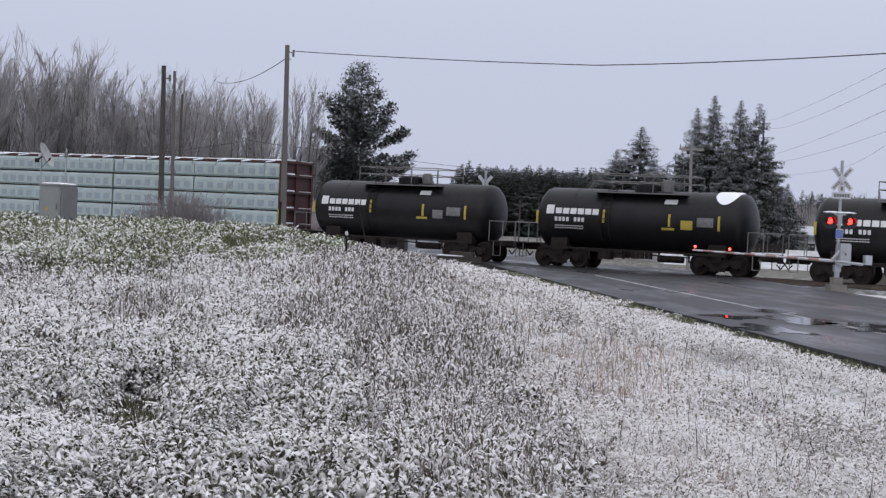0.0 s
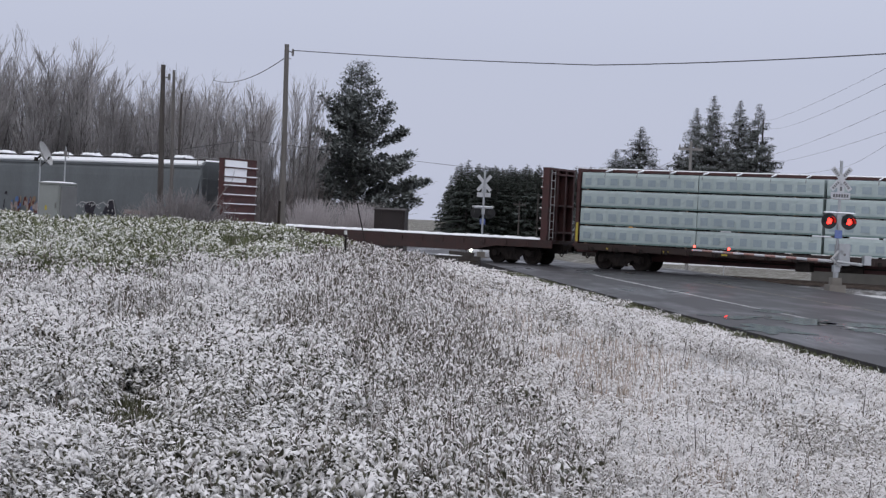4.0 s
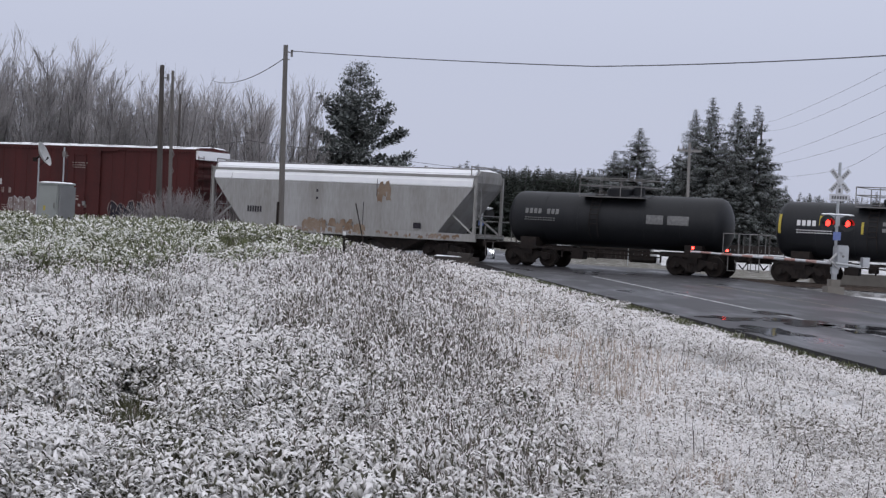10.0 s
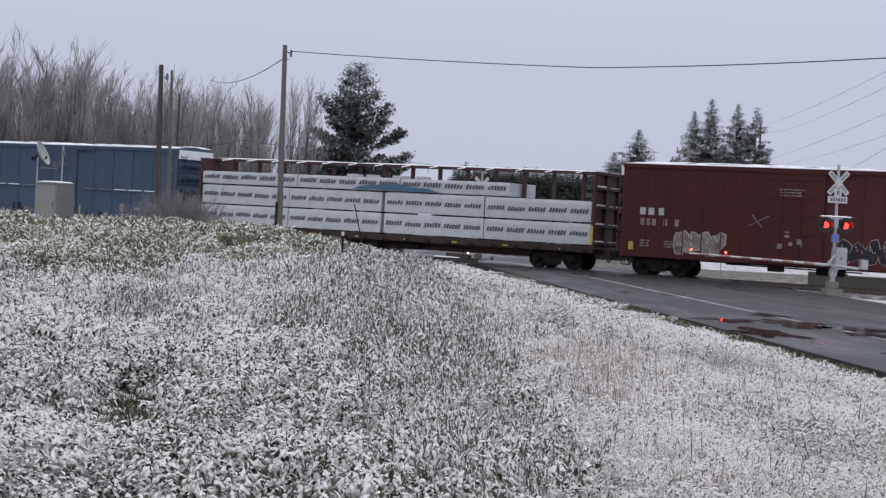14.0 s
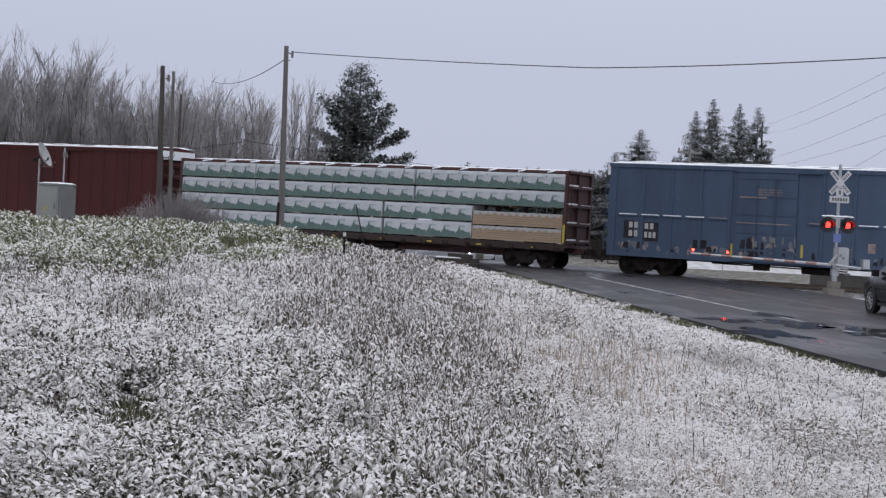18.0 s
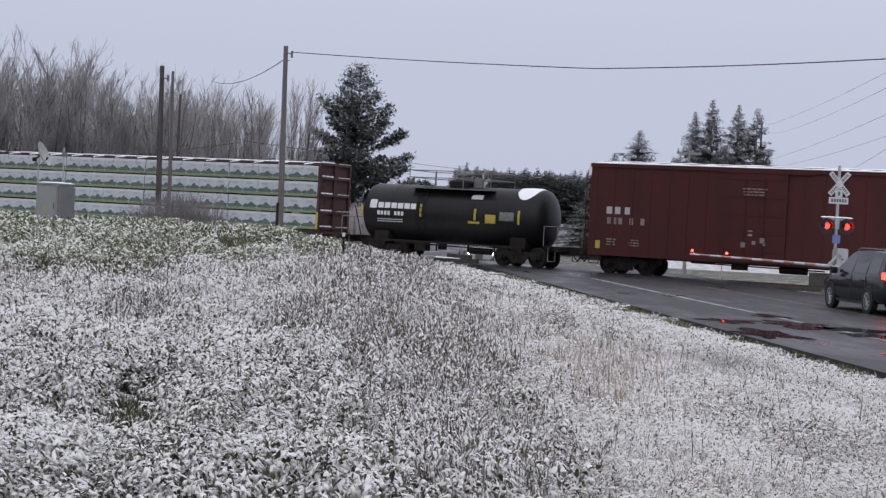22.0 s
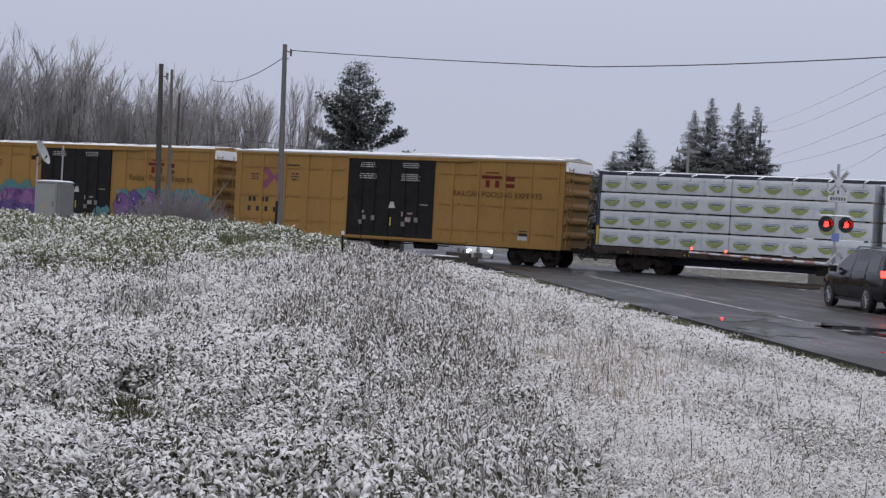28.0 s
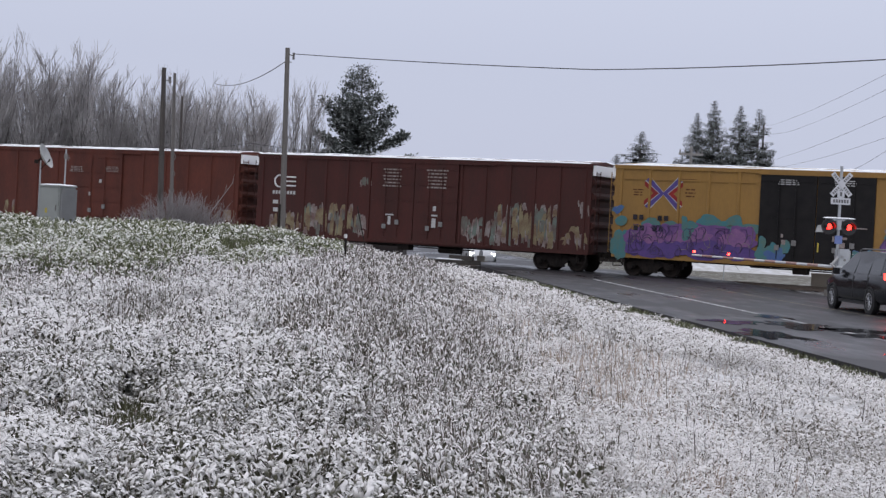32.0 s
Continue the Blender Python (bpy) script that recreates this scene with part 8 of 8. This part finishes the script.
def control_cabinet():
    ob = thing("control_cabinet", "grey metal control cabinet with a snowy lid", "cabinet", pose(-13.92, 57.2, float(ground_z(-13.86, 57.2)), 0, 0, -32))
    top = 2.47 - float(ground_z(-13.86, 57.2))
    part("body", Mesh().box(-.5, .5, -.40, .40, 0, top, .02), cabinet_grey, ob)
    # The case spans the whole side; its dark colour stands for that face's shade.
    part("shaded_side_case", Mesh().box(.505, .60, -.37, .38, .1, top * .96, .02), side_shade_grey, ob, "side case in cabinet grey darkened for the shaded face")
    part("lid", Mesh().box(-.54, .54, -.44, .44, top, top + .05, .02), cabinet_grey, ob)
    part("lid_snow", snow_ridge(-.52, .52, -.42, .42, top + .052, .05, 4, 12, 6), snow, ob, "thin snow on the lid", True)
    part("door", Mesh().box(-.46, .46, -.425, -.402, .08, top - .06), cabinet_grey, ob)
    part("handle", Mesh().rod((.38, -.45, top * .5), (.38, -.45, top * .5 + .2), .02), steel, ob)
    part("warning_label", Mesh().box(-.16, -.06, -.432, -.426, top * .45, top * .55), yellow_paint, ob, "small yellow label")
    part("meter", Mesh().lathe([(.502, .02), (.57, .06), (.57, .075), (.502, .08)], 14, "x", (0, -.1, top - .3)), black_paint, ob, "black meter loop")
    part("vent", Mesh().box(-.3, .1, -.432, -.426, .2, .4), cabinet_grey, ob)


def satellite_dish():
    g = float(ground_z(-14.42, 57.4))
    ob = thing("satellite_dish", "white satellite dish on a thin post by the cabinet", "satellite dish", pose(-14.72, 57.75, g))
    part("post", Mesh().rod((0, 0, -.2), (0, 0, 3.4 - g), .03), galvanised, ob)
    prof = [(-.02 + .16 * (r / .47) ** 2, r) for r in (.01, .12, .24, .36, .47)]
    prof += [(a - .015, r) for a, r in prof[::-1]]
    part("reflector", Mesh().lathe(prof, 28, "x"), white_dull, ob, smooth=True, at=pose(.08, 0, 3.52 - g, 0, -25, -4))
    part("bracket", Mesh().rod((-.18, .05, 3.35 - g), (.05, 0, 3.5 - g), .035).box(-.22, -.1, -.05, .1, 3.28 - g, 3.42 - g), iron, ob)
    part("feed_arm", Mesh().rod((.02, -.02, 3.10 - g), (.36, -.30, 3.38 - g), .015).rod((.36, -.30, 3.36 - g), (.40, -.33, 3.44 - g), .035), iron, ob)


def antenna_mast():
    g = float(ground_z(-13.7, 57.8))
    ob = thing("antenna_mast", "thin pole with a small antenna by the cabinet", "antenna", pose(-13.87, 57.95, g))
    part("pole", Mesh().rod((0, 0, -.2), (0, 0, 3.85 - g), .028), galvanised, ob)
    part("aerial", Mesh().box(-.06, .06, -.03, .03, 3.5 - g, 3.7 - g).rod((0, 0, 3.55 - g), (.16, 0, 3.55 - g), .012).rod((.10, 0, 3.45 - g), (.10, 0, 3.65 - g), .012), steel, ob)


control_cabinet()
satellite_dish()
antenna_mast()
gz0 = float(ground_z(-2.72, 44.4))
mk = thing("marker_post", "dark marker post with a pale cap in the weeds", "post", pose(-2.72, 44.4, gz0))
part("post", Mesh().rod((0, 0, -.2), (-.03, 0, 1.34 - gz0), .03), iron, mk)
part("cap", Mesh().rod((-.03, 0, 1.34 - gz0), (-.035, 0, 1.45 - gz0), .042), white_paint, mk)
solid("guy_wire", Mesh().rod((-2.42, 52, .35), (-2.9, 52, 2.3), .018), iron, "thin grey guy rod leaning in the weeds", "guy wire")


old_timber = surface("dark_old_timber", (0.03, 0.025, 0.022), (0.055, 0.048, 0.043), 5, 0.7, 0.9, bump=0.5)
pile = thing("timber_pile", "heap of dark old timbers with snow beside the track", "timber pile", pose(.55, 71.2, -.40, 0, 0, -24))
for k, (x, q, z, ln, turn) in enumerate(((0, -.45, .12, 2.4, 0), (.1, -.12, .12, 2.5, 3), (-.1, .2, .12, 2.3, -4), (.15, -.3, .36, 2.2, 5), (-.1, .02, .36, 2.4, -3), (.05, -.15, .60, 2.3, 2), (.3, -.1, .80, 1.2, -9))):
    part("timber", Mesh().box(-ln / 2, ln / 2, -.13, .13, -.10, .10, .02), old_timber, pile, at=pose(x, q, z, 0, 1.5 * (-1) ** k, turn))
part("snow", snow_ridge(-.9, .5, -.26, .0, .705, .06, 31, 12, 3), snow, pile, "thin snow on the timbers", True)

hut_brown = surface("dark_brown_hut_paint", (0.020, 0.012, 0.012), (0.012, 0.009, 0.009), 1.5, 0.7, 0.7, bump=0.1, stretch=(1, 1, 0.3))
hut = thing("equipment_hut", "dark brown railway equipment hut beyond the track", "hut", pose(-3.12, 92, -.72, 0, 0, -6))
part("wall", Mesh().box(-.88, .88, -.8, .8, -.1, 2.95, .02), hut_brown, hut)
part("roof", Mesh().along([(-.9, 2.95), (-.9, 3.02), (0, 3.12), (.9, 3.02), (.9, 2.95)], -.92, .92), hut_brown, hut)
part("door", Mesh().box(-.35, .55, -.83, -.802, .05, 2.2), hut_brown, hut)
for x in (-.84, -.5, .7, .84):
    part("batten", Mesh().box(x - .03, x + .03, -.83, -.802, .0, 2.9), hut_brown, hut)


def road_sign(x, y, z0, z1, w, kind, label):
    g = float(ground_z(x, y))
    ob = thing("road_sign", label, "road sign", pose(x, y, g))
    part("post", Mesh().rod((0, .04, -.3), (0, .04, z1 - g), .03), galvanised, ob)
    if kind == "diamond":
        c = (z0 + z1) / 2 - g
        r = (z1 - z0) / 2
        part("plate", Mesh().across([(0, c - r), (r, c), (0, c + r), (-r, c)], -.012, .012), surface("amber_sign", (0.50, 0.24, 0.02), (0.4, 0.2, 0.03), 5, .5, .5), ob, "amber diamond plate")
    else:
        part("plate", Mesh().box(-w / 2, w / 2, -.012, .012, z0 - g, z1 - g), sign_white, ob, "white plate with a dark ring")
        m = Mesh()
        cz = z0 - g + (z1 - z0) * .66
        pts = [(w * .33 * math.cos(a), cz + w * .33 * math.sin(a)) for a in np.linspace(0, 6.283, 17)]
        for p, q in zip(pts, pts[1:]):
            m.rod((p[0], -.016, p[1]), (q[0], -.016, q[1]), .03, n=4)
        m.box(-w * .12, w * .12, -.02, -.013, cz - w * .18, cz + w * .2)
        m.box(-w * .3, w * .3, -.02, -.013, z0 - g + .12, z0 - g + .2)
        part("symbol", m, print_dark, ob)


road_sign(16.84, 96, 1.45, 2.65, .62, "plate", "white upright road sign with a dark ring symbol")
road_sign(13.7, 118, 1.05, 2.15, .8, "diamond", "amber diamond warning sign by the spruces")


# ---- buildings and fence ----
siding = surface("white_siding", (0.44, 0.45, 0.465), (0.35, 0.365, 0.38), 1.0, .6, .7, bump=.1, stretch=(1, 1, 6))
roof_snowy = surface("snowy_roof", (0.55, 0.565, 0.60), (0.42, 0.435, 0.465), 0.8, .7, .9, bump=.3)
dark_glass = surface("dark_window_glass", (0.02, 0.022, 0.026), rough=.08)


def shed(x, y, w, d, h, rise, label, windows, turn=0):
    g = -0.6
    ob = thing("low_building", label, "building", pose(x, y, g, 0, 0, turn))
    part("wall", Mesh().box(-w / 2, w / 2, -d / 2, d / 2, -.3, h), siding, ob)
    part("roof", Mesh().along([(-d / 2 - .3, h), (0, h + rise), (d / 2 + .3, h), (d / 2 + .3, h - .12), (0, h + rise - .12), (-d / 2 - .3, h - .12)], -w / 2 - .3, w / 2 + .3), roof_snowy, ob, "snow-covered roof")
    for a, b, z0, z1 in windows:
        win = part("window", Mesh().box(a - .08, b + .08, -d / 2 - .05, -d / 2 - .004, z0 - .08, z1 + .08), white_paint, ob)
        part("pane", Mesh().box(a, b, -d / 2 - .07, -d / 2 - .052, z0, z1), dark_glass, win)


shed(38.2, 152, 12.5, 7, 2.6, .9, "long low white house beyond the track", [(-4.6, -3.9, 1.2, 1.9), (-3.0, -1.9, .6, 1.8), (.4, 1.8, 1.1, 1.9), (3.4, 4.6, 1.1, 1.9)])
shed(18.0, 212, 6.5, 4, 2.7, .35, "pale grey trailer-like shed far off", [])


def fence():
    ob = thing("fence", "dark board fence with snow below the spruces", "fence", pose(0, 0, 0))
    board = Mesh().box(-.172, .172, -.02, .02, 0, 1.65).data("fence_board", iron)
    y = 131.0
    for i in range(46):
        x = 11.5 + i * .36
        part("fence_board", board, None, ob, at=pose(x, y, -.55))
    for z in (.25, .80):
        part("fence_rail", Mesh().box(11.3, 28, y + .02, y + .07, z, z + .10), iron, ob)


fence()
snow_bank = Mesh()
for i in range(26):
    x = 17 + i * 1.5
    snow_bank.along([(123.5, -.75), (127.2, .05 + .10 * math.sin(i * 1.7)), (129.5, .36 + .10 * math.cos(i * 1.1)), (130.9, .34), (132.5, .75), (136.5, .6), (139.5, -.75)], x, x + 1.52)
solid("snow_bank", snow_bank, bank_snow, "snowy rise of ground along the fence", kind="structure")
solid("concrete_block", Mesh().box(-1.9, 1.9, -.5, .5, -.5, .42, .03).box(-1.9, -.3, -.52, .5, .42, .5), concrete, "low tan concrete block beside the track", "concrete block", at=on_track(-18.6, 4.8))


# ---- vehicles ----
car_paint = surface("dark_grey_car_paint", (0.012, 0.0125, 0.015), (0.018, 0.0185, 0.021), 1.5, .6, .18, .1, spec=.35)
silver_paint = surface("pale_silver_car_paint", (0.50, 0.51, 0.53), (0.44, 0.45, 0.47), 1.5, .6, .3, .3)
tyre_rubber = surface("tyre_rubber", (0.016, 0.016, 0.017), (0.03, 0.03, 0.03), 8, .6, .85)
rim_metal = surface("alloy_rim", (0.52, 0.52, 0.54), (0.38, 0.38, 0.40), 8, .5, .35, .9)
tail_red = glow("lit_tail_lamp", (1.0, 0.035, 0.025), 7.0)
head_white = glow("lit_headlamp", (1.0, 0.97, 0.9), 30.0)


VAN_WHEELS = []


def vehicle(name, label, paint, at, lights_on):
    """Local x forward, y to the left; a van about 5.1 m long with its front left wheel at x = 1.52."""
    ob = thing(name, label, "van", at)
    st = [(-2.58, .74, .42, .95), (-2.50, .92, .34, 1.06), (-2.2, .97, .30, 1.10), (-1.2, .985, .28, 1.10), (.2, .985, .28, 1.07), (1.3, .97, .28, 1.03), (1.9, .95, .30, .98), (2.3, .88, .32, .88), (2.5, .74, .36, .74), (2.56, .60, .42, .62)]
    verts, faces = [], []
    for x, w, z0, z1 in st:
        ring = [(-w * .9, z0), (-w, z0 + .12), (-w * 1.005, (z0 + z1) / 2), (-w * .985, z1 - .08), (-w * .93, z1), (w * .93, z1), (w * .985, z1 - .08), (w * 1.005, (z0 + z1) / 2), (w, z0 + .12), (w * .9, z0)]
        verts += [(x, y, z) for y, z in ring]
    n = 10
    for i in range(len(st) - 1):
        for k in range(n):
            faces.append((i * n + k, (i + 1) * n + k, (i + 1) * n + (k + 1) % n, i * n + (k + 1) % n))
    faces += [tuple(range(n)), tuple((len(st) - 1) * n + k for k in range(n - 1, -1, -1))]
    body = part("body", Mesh().add(verts, faces), paint, ob, smooth=True)
    cab = [(-2.46, .92, 1.05), (-2.30, .80, 1.62), (-2.05, .73, 1.70), (-.8, .73, 1.745), (.2, .72, 1.70), (.55, .71, 1.62), (1.55, .86, 1.02)]
    v, f = [], []
    for x, w, z in cab:
        v += [(x, -w, z), (x, w, z)]
    low = [(-2.46, .935, 1.02), (-2.30, .94, 1.03), (-2.05, .945, 1.03), (-.8, .95, 1.03), (.2, .95, 1.03), (.55, .95, 1.03), (1.55, .88, 1.0)]
    for x, w, z in low:
        v += [(x, -w, z), (x, w, z)]
    k = len(cab)
    for i in range(k - 1):
        f += [(2 * i, 2 * i + 2, 2 * i + 3, 2 * i + 1), (2 * (k + i), 2 * (k + i) + 2, 2 * i + 2, 2 * i), (2 * i + 1, 2 * i + 3, 2 * (k + i) + 3, 2 * (k + i) + 1)]
    part("roof_cabin", Mesh().add(v, f), paint, ob, smooth=True)
    for s in (-1, 1):
        def on_side(x, u):
            """A point on the slanted side, u from belt to roof."""
            top = 1.66 if -2.1 < x < .3 else 1.66 - .0
            return (x, s * (.952 - (.952 - .735) * u + .008), 1.05 + (top - 1.05) * u)
        for a0, a1, b0, b1 in ((-2.12, -1.28, -2.0, -1.24), (-1.20, -.18, -1.16, -.20), (-.10, 1.28, -.12, .36)):
            q = [on_side(a0, .08), on_side(a1, .08), on_side(b1, .90), on_side(b0, .90)]
            inner = [(x, y - s * .02, z) for x, y, z in q]
            fl = [(0, 1, 2, 3), (7, 6, 5, 4), (0, 4, 5, 1), (1, 5, 6, 2), (2, 6, 7, 3), (3, 7, 4, 0)]
            part("side_window", Mesh().add(q + inner, fl if s < 0 else [t[::-1] for t in fl]), dark_glass, ob)
        part("roof_rail", Mesh().path([(-2.0, s * .68, 1.73), (-1.8, s * .68, 1.79), (0, s * .68, 1.79), (.2, s * .68, 1.73)], .022), steel, ob)
        part("mirror", Mesh().box(.95, 1.12, *sorted((s * .98, s * 1.16)), 1.02, 1.20, .03), paint, ob)
        part("door_seam", Mesh().box(-.16, -.145, *sorted((s * .978, s * .993)), .40, 1.04).box(-1.3, -1.285, *sorted((s * .978, s * .993)), .40, 1.04), black_paint, ob)
        part("door_handle", Mesh().box(-1.15, -.93, *sorted((s * .985, s * 1.005)), .88, .92).box(.0, .22, *sorted((s * .985, s * 1.005)), .86, .90), paint, ob)
        part("sill_trim", Mesh().box(-1.3, 1.0, *sorted((s * .90, s * .975)), .24, .32), black_paint, ob)
        part("tail_lamp", Mesh().box(-2.56, -2.36, *sorted((s * .70, s * .945)), .98, 1.16, .03), tail_red if lights_on == "rear" else red_reflect, ob, "red tail lamp")
        part("headlamp", Mesh().box(2.26, 2.50, *sorted((s * .58, s * .84)), .62, .80, .04), head_white if lights_on == "front" else dark_glass, ob)
        for x in (-1.50, 1.52):
            arch = Mesh().lathe([(s * .90, .40), (s * .991, .40), (s * .991, .36), (s * .90, .36)], 24, "y", (x, 0, .36))
            part("wheel_arch", arch, black_paint, ob)
            w = part("wheel", Mesh().lathe([(-.11, .25), (-.11, .32), (-.08, .345), (.08, .345), (.11, .32), (.11, .25)], 24, "y"), tyre_rubber, ob, at=pose(x, s * .89, .345))
            rim = Mesh().lathe([(s * .085, .255), (s * .10, .255), (s * .10, .225), (s * .06, .21)], 20, "y")
            rim.lathe([(s * .095, .24), (s * .112, .24), (s * .112, .215), (s * .095, .215)], 20, "y").rod((0, s * .08, 0), (0, s * .115, 0), .055, n=10)
            for q in range(10):
                a = q * .62832
                rim.rod((.03 * math.cos(a), s * .10, .03 * math.sin(a)), (.225 * math.cos(a), s * .10, .225 * math.sin(a)), .020, .017, 5)
            part("rim", rim, rim_metal, w)
            if lights_on == "rear":
                VAN_WHEELS.append((w, x, s * .89))
    part("rear_window", Mesh().add([(-2.475, -.72, 1.10), (-2.475, .72, 1.10), (-2.33, .66, 1.58), (-2.33, -.66, 1.58), (-2.45, -.72, 1.10), (-2.45, .72, 1.10), (-2.30, .66, 1.58), (-2.30, -.66, 1.58)], [(3, 2, 1, 0), (4, 5, 6, 7), (0, 1, 5, 4), (2, 3, 7, 6), (1, 2, 6, 5), (3, 0, 4, 7)]), dark_glass, ob)
    part("windscreen", Mesh().add([(1.50, -.80, 1.06), (1.50, .80, 1.06), (.62, .66, 1.60), (.62, -.66, 1.60), (1.46, -.80, 1.03), (1.46, .80, 1.03), (.58, .66, 1.57), (.58, -.66, 1.57)], [(0, 1, 2, 3), (7, 6, 5, 4), (4, 5, 1, 0), (6, 7, 3, 2), (5, 6, 2, 1), (7, 4, 0, 3)]), dark_glass, ob)
    part("rear_bumper", Mesh().box(-2.66, -2.48, -.84, .84, .36, .58, .05), paint, ob)
    part("front_bumper", Mesh().box(2.42, 2.62, -.72, .72, .30, .50, .05), paint, ob)
    part("number_plate", Mesh().box(-2.60, -2.585, -.16, .16, .72, .88), white_dull, ob, "plain pale plate")
    return ob


WAY = Vector((-math.sin(radians(ROAD_TURN)), math.cos(radians(ROAD_TURN)), 0))


def van_pose(back):
    """The waiting van, back metres short of where it stops."""
    wheel = Vector((11.5, 47.1, 0)) - WAY * back
    side = Vector((-WAY.y, WAY.x, 0))
    c = wheel - WAY * 1.52 - side * .97
    return pose(c.x, c.y, 0.004, 0, 0, 90 + ROAD_TURN)


van = vehicle("minivan", "dark grey minivan braking with red tail lamps on the road", car_paint, van_pose(0), "rear")
fx, fy = 2.3, 108
vehicle("waiting_car", "pale silver van waiting with headlamps lit beyond the track", silver_paint, pose(fx, fy, -.72, 0, 0, -90 + ROAD_TURN), "front")


def motions():
    for ob, s in CARS:
        walk(ob, [(t, on_track(run(t) + s)) for t in range(0, 33)])
    stops = ((0, 150), (4, 112), (8, 74), (11, 45.5), (13, 27), (14, 19.5), (15, 13.6), (16, 9.2), (16.5, 7.4), (17, 5.8), (17.5, 4.5), (18, 3.2), (18.4, 2.2), (18.8, 1.42), (19.2, .82), (19.6, .4), (20.0, .14), (20.5, 0), (26, 0), (32, 0))
    walk(van, [(t, van_pose(d)) for t, d in stops])
    # wheels roll with the way covered: the train's by a sixth of a turn a row or more, never a quarter
    step = radians(84) * .457
    ts = np.linspace(0, 32, 3201)
    way = np.array([run(t) for t in ts])
    marks = list(np.arange(way[0], way[-1], step))
    rows = [(float(np.interp(d, way, ts)), math.degrees((d - way[0]) / .457)) for d in marks] + [(32.0, math.degrees((way[-1] - way[0]) / .457))]
    for w, x, y in WHEELS:
        k = 1 if y > 0 else -1
        walk(w, [(t, pose(x, y, .457, 0, k * (a % 360), 0 if y > 0 else 180)) for t, a in rows])
    times, left = [t for t, d in stops], [150 - d for t, d in stops]
    rows = [(float(np.interp(d, left[:-2], times[:-2])), math.degrees(d / .345)) for d in np.arange(0, 150, .48)] + [(20.5, math.degrees(150 / .345)), (32.0, math.degrees(150 / .345))]
    for w, x, y in VAN_WHEELS:
        walk(w, [(t, pose(x, y, .345, 0, a % 360, 0)) for t, a in rows])


motions()
